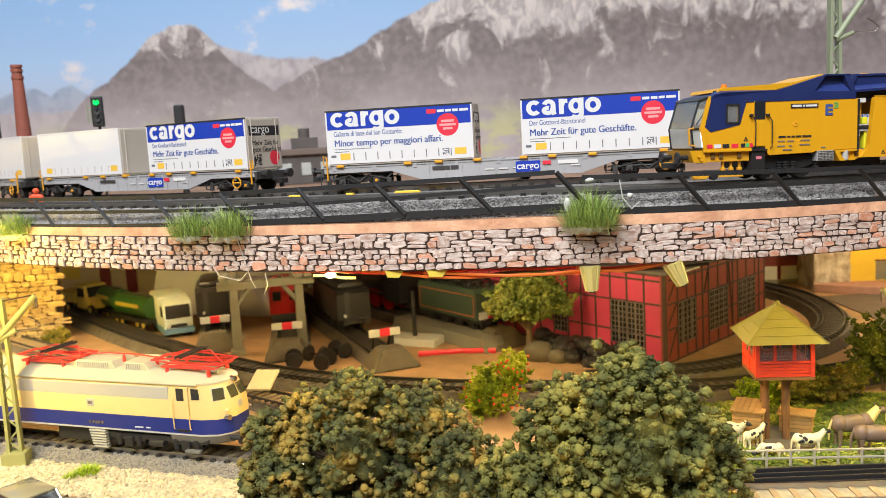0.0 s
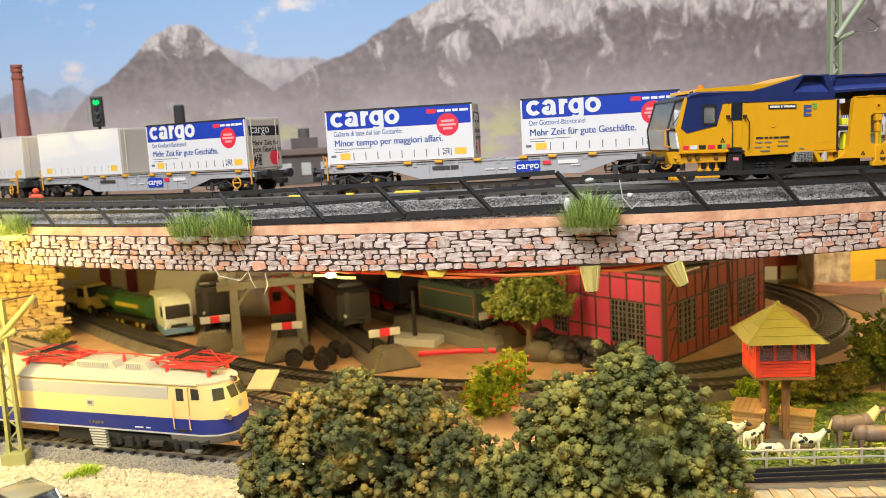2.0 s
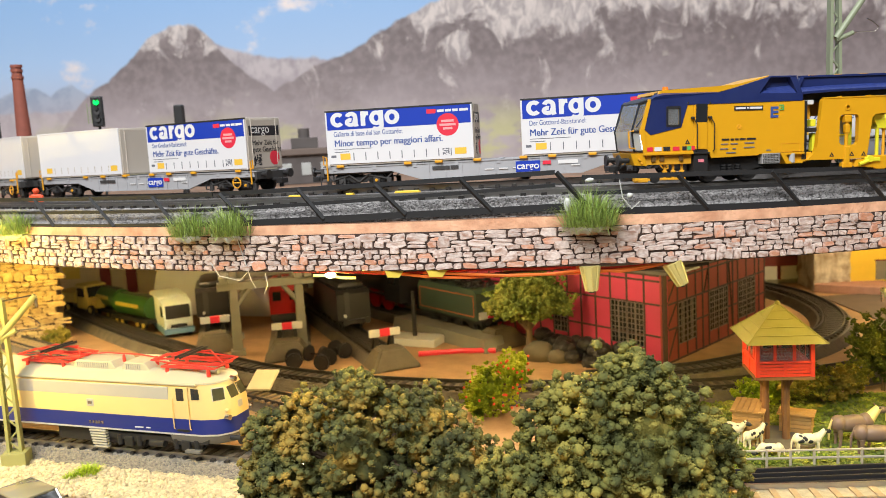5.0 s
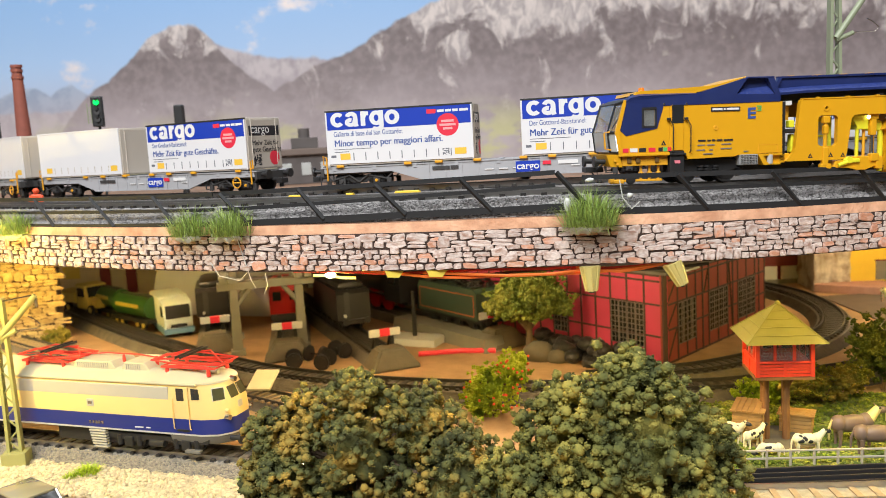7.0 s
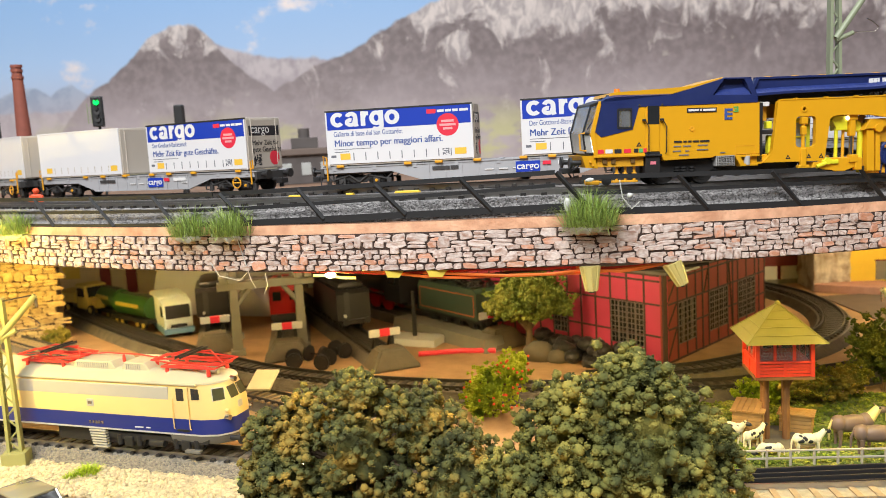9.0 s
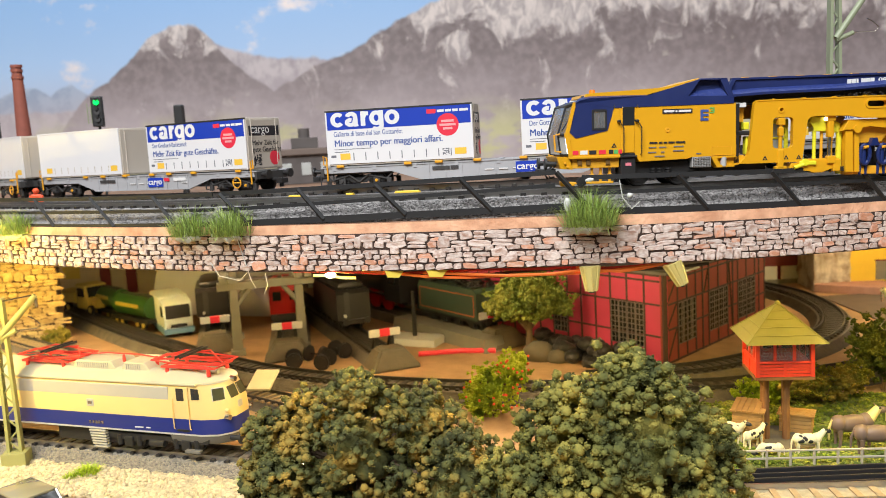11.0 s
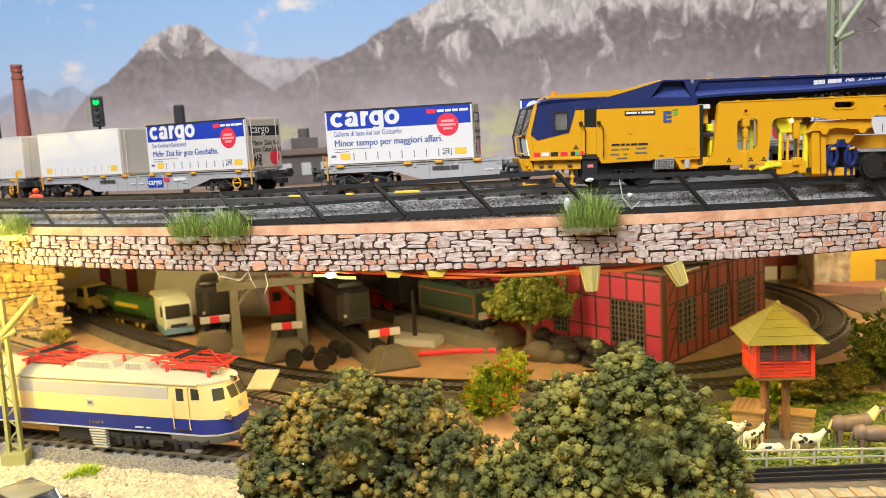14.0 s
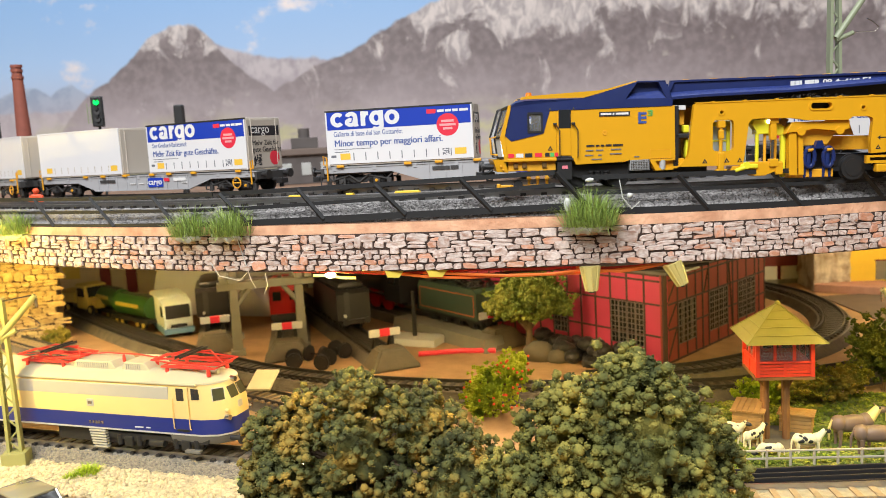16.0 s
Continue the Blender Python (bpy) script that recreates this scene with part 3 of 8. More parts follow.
def wheelset(parent, x, r=5.0, material_=None, y0=-8.5, y1=8.5):
    """Two flanged wheels on an axle."""
    w = part("wheelset", rod((x, y0, r), (x, y1, r), 0.8), BLACK, parent)
    for y in (y0, y1):
        s = 1 if y > 0 else -1
        bm = bmesh.new()
        add_rod(bm, (x, y - s * 1.2, r), (x, y + s * 1.2, r), r, r, 28)
        add_rod(bm, (x, y - s * 1.5, r), (x, y - s * 1.0, r), r + 0.6, r + 0.6, 28)
        add_rod(bm, (x, y + s * 1.2, r), (x, y + s * 1.5, r), r * 0.72, r * 0.72, 20)
        part("wheel", bm, material_ or WHEEL, w, smooth=True)
    return w


def bogie(parent, cx, brake_side=True):
    """A two-axle Y25 bogie with sprung side frames."""
    b = part("bogie", box(cx - 5, cx + 5, -10, 10, 5.5, 8.0, 0.3), BLACK, parent)
    for dx in (-10.3, 10.3):
        wheelset(b, cx + dx, 5.2)
    for s in (-1, 1):
        y = s * 11.2
        pts = [(-15, 6.6), (-13.5, 8.2), (-7, 8.6), (-4.5, 7.0), (4.5, 7.0), (7, 8.6), (13.5, 8.2), (15, 6.6), (12, 5.4), (7, 6.0), (4, 4.2), (-4, 4.2), (-7, 6.0), (-12, 5.4)]
        part("side_frame", poly([(cx + px, pz) for px, pz in pts], y - 0.6, y + 0.6, 0.15), BLACK, b)
        for dx in (-10.3, 10.3):
            part("axle_box", box(cx + dx - 2, cx + dx + 2, y - 1.2, y + 1.2, 3.6, 7.4, 0.4), DARK, b)
            for k in (-3.3, 3.3):
                bm = bmesh.new()
                for i in range(4):
                    add_rod(bm, (cx + dx + k, y, 3.4 + i * 0.9), (cx + dx + k, y, 3.9 + i * 0.9), 1.25, 1.25, 10)
                part("spring", bm, BLACK, b)
            part("bearing_cap", rod((cx + dx, y + s * 1.1, 5.2), (cx + dx, y + s * 1.9, 5.2), 1.0, 0.8, 12), AMBER if dx > 0 else DARK, b)
    for s in (-1, 1):
        y = s * 12.4
        bm = box(cx - 21, cx + 21, y - 0.5, y + 0.5, 9.2, 10.0, 0.15)
        for k in (-1, 1):
            add_rod(bm, (cx + k * 20.5, y, 9.6), (cx + k * 16.5, y, 6.0), 0.55, 0.55, 6)
            add_rod(bm, (cx + k * 16.5, y, 6.0), (cx + k * 5.5, y, 8.6), 0.45, 0.45, 6)
            add_rod(bm, (cx + k * 5.5, y, 8.6), (cx, y, 4.6), 0.5, 0.5, 6)
            add_box(bm, cx + k * 18.0 - 1.4, cx + k * 18.0 + 1.4, y - 0.8, y + 0.8, 2.4, 6.4, 0.3)
        part("brake_rigging", bm, DARK, b)
        part("step_iron", add_tube(bmesh.new(), [(cx - 23, y, 10), (cx - 23, y, 3.4), (cx - 19.4, y, 3.4)], 0.45), DARK, b)
    return b


def ring(parent, c, r, name="hand_wheel", mat_=None):
    bm = bmesh.new()
    for i in range(20):
        a, d = 2 * math.pi * i / 20, 2 * math.pi * (i + 1) / 20
        add_rod(bm, (c[0] + r * math.cos(a), c[1], c[2] + r * math.sin(a)), (c[0] + r * math.cos(d), c[1], c[2] + r * math.sin(d)), 0.42, 0.42, 6)
    add_rod(bm, (c[0] - r, c[1], c[2]), (c[0] + r, c[1], c[2]), 0.35, 0.35, 5)
    part(name, bm, mat_ or AMBER, parent)


def container_wagon(m, wheel_at):
    """A four-axle flat container wagon, centre at rail level, front towards -y."""
    w = thing("container_wagon", m, "grey four-axle container flat wagon with fish-bellied frame", "railway wagon", "container wagons in the train")
    half = 104.0
    belly = [(-half, 13.8), (half, 13.8), (half, 10.2), (66, 10.2), (47, 4.2), (-44, 4.2), (-62, 10.2), (-half, 10.2)]
    for y in (-14.4, 13.4):
        part("side_sill", poly(belly, y, y + 1.0, 0.15), WAGON_GREY, w)
        part("sill_flange", box(-half, half, y - 0.5, y + 1.5, 13.2, 13.9), WAGON_GREY, w)
        part("lower_flange", box(-44, 47, y - 0.5, y + 1.5, 4.0, 4.7), WAGON_GREY, w)
    part("deck_frame", box(-half, half, -13.4, 13.4, 10.0, 12.6), WAGON_GREY, w)
    for x in np.arange(-96, 97, 24.0):
        part("cross_beam", box(x - 1, x + 1, -14.8, 14.8, 11.6, 14.2), WAGON_GREY, w)
    for x in (-92, -52, -34, -12, 14, 30, 52, 90):
        part("container_lock", box(x - 2.2, x + 2.2, -16.0, -13.0, 13.4, 15.0, 0.3), AMBER, w, "amber twist lock")
    for x in np.arange(-40, 46, 9.5):
        part("rib", box(x - 0.3, x + 0.3, -14.9, -14.3, 4.6, 13.4), WAGON_GREY, w)
    for x0, x1, mt in ((-38, -28, DARK), (-27.5, -23, DARK), (33, 44, WHITE_PRINT)):
        part("stencil_panel", box(x0, x1, -15.0, -14.5, 9.6, 11.6), mt, w)
    for x in (-8, 0, 8, 40):
        part("stencil_line", box(x, x + 5, -15.0, -14.5, 8.2, 8.8), WHITE_PRINT, w)
    part("sign", box(9.5, 23, -15.1, -14.5, 6.0, 12.0), BLUE_PRINT, w, "blue sign with a white word")
    lettering("sign_word", "cargo", 5.4, 10.0, 7.6, -15.2, WHITE_PRINT, w, 0.1, 12.4)
    part("red_mark", box(24.5, 29.0, -15.1, -14.5, 9.6, 11.6), RED_PRINT, w)
    for cx in (-82, 82):
        bogie(w, cx)
    ring(w, (wheel_at, -15.4, 7.0), 3.2)
    for x in (-half - 0.2, half - 1.8):
        part("end_beam", box(x, x + 2.0, -15, 15, 8.6, 13.2, 0.2), DARK, w)
    for s in (-1, 1):
        for y in (-10, 10):
            bm = rod((s * half, y, 11.4), (s * (half + 5.2), y, 11.4), 1.3, 1.3, 10)
            add_rod(bm, (s * (half + 5.0), y, 11.4), (s * (half + 6.0), y, 11.4), 2.7, 2.7, 16)
            part("buffer", bm, BLACK, w, smooth=True)
        bm = rod((s * half, 0, 8.0), (s * (half + 7.5), 0, 7.4), 1.1, 1.1, 6)
        add_box(bm, s * (half + 7) - 2.2, s * (half + 7) + 2.2, -3.2, 3.2, 5.4, 8.6, 0.3)
        part("coupling", bm, BLACK, w)
        bm = bmesh.new()
        add_tube(bm, [(s * (half - 4), -15.2, 6.0), (s * (half - 4), -15.2, 19.5), (s * (half - 2.0), -15.2, 20.5), (s * (half - 2.0), -15.2, 15.5), (s * (half - 4), -15.2, 15.0)], 0.5, 6)
        part("grab_handle", bm, AMBER, w, "amber shunter's handle")
    for x in (-50, 20, 60):
        part("pipe", rod((x, -12, 6.5), (x + 25, -12, 6.5), 0.5), BLACK, w)
    return w


def container_train():
    zb = CAM_Z - 10.34
    for ox, oy, yaw, s, kinds in ((-200.95, 557.69, -29.773, (-98.8, 13.46), ("white", "german")), (33.75, 469.01, -10.018, (-98.89, 13.55), ("italian", "german")), (285.1, 468.6, 9.76, (-98.89, 13.55), ("german", "italian"))):
        c, sn = math.cos(radians(yaw)), math.sin(radians(yaw))
        wz = RAIL_Z - 0.5
        container_wagon(at(ox - sn * 15.85, oy + c * 15.85, wz, yaw), 88 if kinds[0] == "white" else 91)
        for k, q in zip(kinds, s):
            lab = {"white": "plain white swap body container with beige end", "german": "white swap body with blue cargo band and German slogan", "italian": "white swap body with blue cargo band and Italian slogan"}[k]
            container(at(ox + q * c, oy + q * sn, zb, yaw), k, lab)
    # the wagon before, cut by the view
    c, sn = math.cos(radians(-38)), math.sin(radians(-38))
    x, y = -384.0, 686.0
    container_wagon(at(x - sn * 15.85, y + c * 15.85, RAIL_Z - 0.5, -43), 88)
    container(at(x + 13.4 * c + 4, y + 13.4 * sn - 3, zb, -41), "white", "plain white swap body container with beige end")


# ---- yellow track machine ----
def machine():
    """Yellow and blue tamping machine; origin on the near side at rail level, x to its rear, body from y 0 to 33."""
    u = thing("tamping_machine", at(60.9, 376.4, 156.5, 1.44, 0, 1.43), "yellow and navy blue rail tamping machine running on the bridge track", "track machine")
    W = 33.0

    # yellow plastic of the inner units, with its lit look put into the colour
    LIME = material("lime_yellow_lit_plastic", (0.75, 0.70, 0.03), 0.4, vary=0.06)
    BLUE_U = material("blue_unit_plastic", (0.010, 0.022, 0.11), 0.35)
    CLEAR = glass("clear_glazing", (0.92, 0.95, 0.95))
    # engine house behind the cab
    part("engine_house", poly([(-8.2, 36.2), (45.4, 36.2), (45.8, 12.7), (24.7, 12.6), (22.9, 11.6), (0.6, 11.0), (-1.6, 15.2), (-8.2, 15.2)], 0.6, W - 0.6, 0.25), YELLOW, u)
    # hollow cab: sides, floor, roof and back wall
    opening = rounded(-20.3, -15.0, 26.6, 34.0, 0.5)
    cab_side = [(-29.3, 38.0), (-33.7, 23.9), (-31.8, 14.2), (-8.3, 14.2), (-8.3, 36.4)]
    for y0, y1, yb in ((0.6, 1.6, 0.35), (W - 1.6, W - 0.6, W - 0.8)):
        part("cab_side", plate(cab_side, [opening], y0, y1), YELLOW, u)
        part("cab_blue", plate([(-28.7, 37.7), (-31.5, 25.1), (-28.5, 22.3), (-14.0, 25.4), (-11.1, 35.3), (-11.0, 37.6)], [opening], yb, yb + 0.45), NAVY, u, "navy blue cab panel")
        part("window_frame", plate(rounded(-21.2, -14.3, 25.7, 34.9, 0.6), [opening], yb - 0.25, yb + 0.5), BLACK, u, "black window frame")
        part("window_pane", box(-20.4, -14.9, yb + 0.2, yb + 0.45, 26.5, 34.1), CLEAR, u)
    part("cab_floor", box(-31.4, -8.4, 1.7, W - 1.7, 14.0, 15.2), AMBER, u)
    part("cab_back", box(-9.4, -8.3, 1.7, W - 1.7, 15.2, 36.2), BEIGE, u)
    part("console", box(-32.0, -27.0, 4, W - 4, 15.2, 23.0, 0.8), DARK, u)
    part("driver_seat", poly([(-24, 15.2), (-24, 21), (-19.5, 21), (-18.4, 30), (-16.8, 30), (-17.4, 15.2)], 12, 20, 0.6), DARK, u)
    # glazed nose
    E0, E1, E2 = (-29.4, 37.6), (-33.7, 24.0), (-31.8, 15.0)
    F0, F1, F2 = (-31.8, 36.6), (-35.6, 24.3), (-34.4, 15.2)
    def pt(e, y):
        return (e[0], y, e[1])
    part("windscreen", pane(pt(F0, 5), pt(F1, 5), pt(F1, W - 5), pt(F0, W - 5)), CLEAR, u)
    part("lamp_glass", pane(pt(F1, 5), pt(F2, 5), pt(F2, W - 5), pt(F1, W - 5)), WINDOW_PALE, u)
    for ya, yb in ((0.9, 5.0), (W - 0.9, W - 5.0)):
        part("corner_windscreen", pane(pt(E0, ya), pt(E1, ya), pt(F1, yb), pt(F0, yb)), CLEAR, u)
        part("headlamp_panel", pane(pt(E1, ya), pt(E2, ya), pt(F2, yb), pt(F1, yb)), WINDOW_PALE, u, "silvery glazed headlamp panel")
        bm = add_tube(bmesh.new(), [pt(F0, yb), pt(F1, yb), pt(F2, yb)], 0.55)
        add_tube(bm, [pt(E1, ya), pt(F1, yb)], 0.6)
        add_tube(bm, [pt(E0, ya), pt(F0, yb)], 0.75)
        add_tube(bm, [pt(E2, ya), pt(F2, yb)], 0.45)
        add_tube(bm, [(-30.6, ya, 33.4), (-31.2, ya, 31.2), (-34.2, (ya + yb) / 2, 26.0)], 0.28)
        part("windscreen_frame", bm, BLACK, u)
    part("lamp_strip", hull([(-33.4, 0.35, 22.6), (-32.9, 0.2, 22.6), (-32.0, 0.2, 15.8), (-32.6, 0.35, 15.8), (-33.4, 1.0, 22.6), (-32.0, 1.0, 15.8)]), material("lit_headlamp", (0.9, 0.95, 1.0), 0.3, emit=(0.9, 0.95, 1.0), emit_power=1.6), u, "lit white headlamp strip")
    for y0 in (-0.1, W - 1.4):
        part("corner_pillar", poly([(-28.6, 38.4), (-29.6, 38.2), (-33.6, 24.0), (-31.9, 14.2), (-30.3, 14.2), (-31.6, 24.6), (-28.6, 36.4)], y0, y0 + 1.5, 0.1), YELLOW, u, "yellow corner pillar")
    part("nose_rail", add_tube(bmesh.new(), [(-34.6, 3.4, 16.4), (-37.4, 3.0, 16.8), (-37.8, 3.0, 24.0), (-35.2, 3.4, 24.4)], 0.45), AMBER, u, "yellow nose handrail")
    part("visor", hull([(-29.2, 1.2, 38.2), (-32.0, 5, 37.0), (-32.0, W - 5, 37.0), (-29.2, W - 1.2, 38.2), (-26.0, 1.0, 39.2), (-26.0, W - 1.0, 39.2), (-29.2, 1.2, 37.4), (-31.8, 5, 36.4), (-31.8, W - 5, 36.4), (-29.2, W - 1.2, 37.4)]), BLACK, u)
    # blue hood with its pocket, yellow roof
    part("hood_core", poly([(-28.8, 37.0), (-26.2, 39.3), (-21.9, 40.1), (4.2, 40.5), (28.8, 46.9), (40.7, 46.9), (44.2, 38.4), (44.2, 36.2), (-28.8, 36.4)], 3.4, W - 3.4, 0.3), NAVY, u)
    skin = [(-28.9, 37.6), (-26.4, 39.2), (-21.9, 40.0), (4.2, 40.4), (28.8, 47.3), (22.9, 39.6), (41.6, 39.6), (44.3, 38.9), (44.3, 36.0), (-11.2, 35.3), (-14.0, 36.2)]
    for y0, y1 in ((0.3, 3.5), (W - 3.5, W - 0.3)):
        part("blue_hood", poly(skin, y0, y1, 0.12), NAVY, u, "navy blue hood")
        part("hood_strut", poly([(37.6, 47.2), (40.9, 47.3), (44.3, 38.9), (41.5, 39.5)], y0, y1, 0.12), NAVY, u)
        part("hood_rim", poly([(28.6, 47.4), (41.2, 47.4), (41.0, 46.7), (28.2, 46.7)], y0, y1 , 0.1), NAVY, u)
    part("pocket_floor", hull([(23.4, 0.5, 39.5), (41.2, 0.5, 39.5), (25.6, 3.6, 42.2), (40.0, 3.6, 43.4), (23.4, 3.6, 39.2), (41.2, 3.6, 39.2)]), NAVY_FLECK, u, "flecked blue pocket floor")
    part("hood_chamfer", hull([(-28.9, 0.3, 37.6), (-26.4, 0.3, 39.2), (-21.9, 0.3, 40.0), (-21.9, 3.4, 41.0), (-26.0, 3.4, 40.2), (-28.4, 3.0, 38.4), (4.2, 0.3, 40.4), (4.2, 3.4, 41.0)]), NAVY, u)
    part("roof_strip", poly([(-23.9, 40.4), (-23.2, 41.9), (-21.3, 42.2), (11.0, 43.9), (15.0, 44.4), (29.0, 47.8), (29.0, 46.8), (4.2, 40.6), (-10, 40.4)], 3.0, W - 3.0, 0.2), YELLOW, u, "yellow roof strip")
    bm = rod((-19.8, 5, 42.2), (-19.8, 5, 43.8), 1.5, 1.2, 12)
    part("beacon", bm, material("orange_lens", (0.9, 0.22, 0.01), 0.3), u, "orange beacon")
    part("horn", rod((-24.6, 5, 40.2), (-22.6, 5, 41.0), 0.9, 0.6, 10), BLACK, u)
    # door and its step well
    part("door", box(-7.3, -1.7, 0.15, 0.7, 15.3, 35.7, 0.15), YELLOW, u, "yellow cab door")
    part("door_window", box(-7.2, -1.7, 0.0, 0.5, 27.4, 35.7, 0.2), WINDOW_DARK, u, "dark door window")
    for x in (-8.8, -0.6):
        bm = bmesh.new()
        add_tube(bm, [(x, 0.4, 29.6), (x, -0.9, 29.4), (x + 1.9, -0.9, 26.4), (x + 1.9, -0.9, 14.8), (x + 1.9, 0.4, 14.4)], 0.26, 5)
        add_box(bm, x - 0.9, x + 0.7, -1.1, 0.4, 28.9, 30.0, 0.3)
        part("handrail", bm, BLACK, u)
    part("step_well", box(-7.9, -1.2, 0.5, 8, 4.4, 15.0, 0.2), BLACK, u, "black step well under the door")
    part("step", box(-8.4, -0.6, -0.4, 1.0, 13.2, 14.0, 0.15), BLACK, u)
    part("well_label", box(-5.8, -3.2, 0.3, 0.6, 9.4, 10.8), material("pink_label", (0.75, 0.2, 0.25), 0.5), u)
    for x in (-10.9, -0.4):
        part("roof_hook", hull([(x - 0.6, 0.2, 35.6), (x + 0.6, 0.2, 35.6), (x, 0.2, 36.8), (x - 0.6, 0.7, 35.6), (x + 0.6, 0.7, 35.6), (x, 0.7, 36.8)]), CHROME, u)
    # prints on the house
    part("maker_plate", box(11.2, 25.0, 0.3, 0.7, 32.2, 34.2), BLACK_PRINT, u)
    for x0, x1 in ((11.8, 16.6), (17.2, 18.0), (18.6, 24.4)):
        part("plate_bar", box(x0, x1, 0.22, 0.6, 32.8, 33.7), WHITE_PRINT, u)
    bm = bmesh.new()
    add_box(bm, 28.8, 30.0, 0.3, 0.7, 28.6, 33.6)
    for z in (28.6, 30.6, 32.5):
        add_box(bm, 29.9, 32.5, 0.3, 0.7, z, z + 1.1)
    part("mark", bm, NAVY_PRINT, u)
    bm = box(33.0, 35.0, 0.3, 0.7, 33.9, 34.4)
    add_box(bm, 33.5, 35.0, 0.3, 0.7, 32.9, 33.35)
    add_box(bm, 33.0, 35.0, 0.3, 0.7, 31.9, 32.35)
    add_box(bm, 34.7, 35.2, 0.3, 0.7, 31.9, 34.4)
    part("mark", bm, GREEN_PRINT, u)
    for x, l in ((5.3, 3.6), (9.6, 1.6), (11.8, 1.6), (14.0, 2.8), (17.4, 4.4)):
        part("number_bar", box(x, x + l, 0.3, 0.6, 18.9, 19.7), BLACK_PRINT, u)
    for x, z, l in ((5.0, 17.0, 3.4), (9.6, 17.0, 3.4), (16.4, 17.2, 4.6), (4.6, 14.8, 3.8), (10.6, 14.8, 1.6), (16.0, 15.2, 5.2), (7.6, 13.0, 4.6), (27, 13.6, 2.2)):
        part("stencil_line", box(x, x + l, 0.3, 0.6, z, z + 0.5), GREY_PRINT, u)
    part("hatch", plate(rounded(34.2, 43.6, 12.9, 16.8, 0.2), [rounded(34.4, 43.4, 13.1, 16.6, 0.2)], 0.45, 0.7), AMBER, u)
    part("bolt", plate(rounded(12.6, 14.8, 23.9, 26.1, 1.05), [rounded(13.2, 14.2, 24.5, 25.5, 0.48)], 0.3, 0.7), AMBER, u)
    for x, mt, l in ((-29.0, RED_PRINT, 2.6), (-25.6, WHITE_PRINT, 3.4), (-21.4, BLACK_PRINT, 3.2), (-17.0, RED_PRINT, 3.2), (-12.4, BLACK_PRINT, 2.0), (-10.1, GREEN_PRINT, 1.8), (-8.0, RED_PRINT, 1.5)):
        part("warning_label", box(x - 1.0, x + l - 1.0, 0.4, 0.8, 15.0, 16.8), mt, u)
    for x, z, y in ((-11.0, 17.8, 0.45), (59.0, 9.9, -0.08), (69.0, 10.0, -0.08), (75.0, 9.9, -0.08), (138.5, 14.0, -0.08)):
        part("warning_triangle", plate([(x - 1.2, z), (x + 1.2, z), (x, z + 2.1)], [[(x - 0.5, z + 0.35), (x + 0.5, z + 0.35), (x, z + 1.2)]], y, y + 0.3), BLACK_PRINT, u)
    # conveyor trough: dark upper wall, flecked sloping lip, lower web
    def lower(x):
        return float(np.interp(x, [44, 59, 98, 120, 141, 205], [38.9, 39.7, 40.6, 42.0, 43.2, 44.0]))
    def upper(x):
        return 46.6 + 0.0125 * (x - 57)
    for y, d in ((0.4, 1), (W - 0.4, -1)):
        bm, lip, web, rim = bmesh.new(), bmesh.new(), bmesh.new(), bmesh.new()
        for a, b in zip((44, 59, 98, 120, 141), (59, 98, 120, 141, 205)):
            add_hull(bm, [(x, y + d * k, z) for x in (a, b) for k, z in ((2.6, upper(x)), (2.6, lower(x) + 0.4), (4.0, upper(x)), (4.0, lower(x) + 0.4))])
            add_hull(lip, [(x, y + d * k, z) for x in (a, b) for k, z in ((0.0, lower(x) + 1.1), (2.7, lower(x) + 3.2), (2.7, lower(x) + 0.9))])
            add_hull(web, [(x, y + d * k, z) for x in (a, b) for k, z in ((-0.1, lower(x)), (-0.1, lower(x) + 1.1), (2.7, lower(x)), (2.7, lower(x) + 1.0))])
            add_hull(rim, [(x, y + d * k, z) for x in (a, b) for k, z in ((1.8, upper(x)), (1.8, upper(x) + 0.9), (4.2, upper(x)), (4.2, upper(x) + 0.9))])
        part("trough_wall", bm, NAVY, u, "navy blue conveyor trough wall")
        part("trough_lip", lip, NAVY_FLECK, u, "flecked blue sloping lip")
        part("trough_web", web, NAVY, u)
        part("trough_rim", rim, NAVY, u)
    part("trough_floor", hull([(x, y, z) for x in (44, 205) for y in (4, W - 4) for z in (43.4, 44.4)]), NAVY, u)
    for x in (40.8, 150, 172, 194):
        part("trough_rib", poly([(x, lower(x) + 1), (x + 1.6, lower(x) + 1), (x + 4.6, upper(x)), (x + 2.6, upper(x))], 1.4, 3.1, 0.1), NAVY, u)
    for x in np.arange(50, 205, 13.0):
        part("roof_knob", box(x, x + 3.4, 5, 7, upper(x) + 0.7, upper(x) + 1.3, 0.2), AMBER, u)
    for i, wd in enumerate((1.9, 1.9, 0.8, 2.4, 2.0, 1.9)):
        x = 98.8 + i * 2.2
        part("brand_bar", box(x, x + wd, 2.7, 3.1, 43.5 + i * 0.07, 45.6 + i * 0.07), WHITE_PRINT, u)
    lettering("type_number", "09-4x4/4S", 3.0, 113.6, 43.9, 2.8, WHITE_PRINT, u, 0.10, 17.0)
    bm = bmesh.new()
    add_box(bm, 132.0, 132.7, 2.7, 3.1, 44.3, 46.4)
    for z in (44.3, 45.15, 46.0):
        add_box(bm, 132.6, 134.0, 2.7, 3.1, z, z + 0.42)
    add_box(bm, 134.6, 135.6, 2.7, 3.1, 45.4, 46.5)
    part("mark", bm, WHITE_PRINT, u)
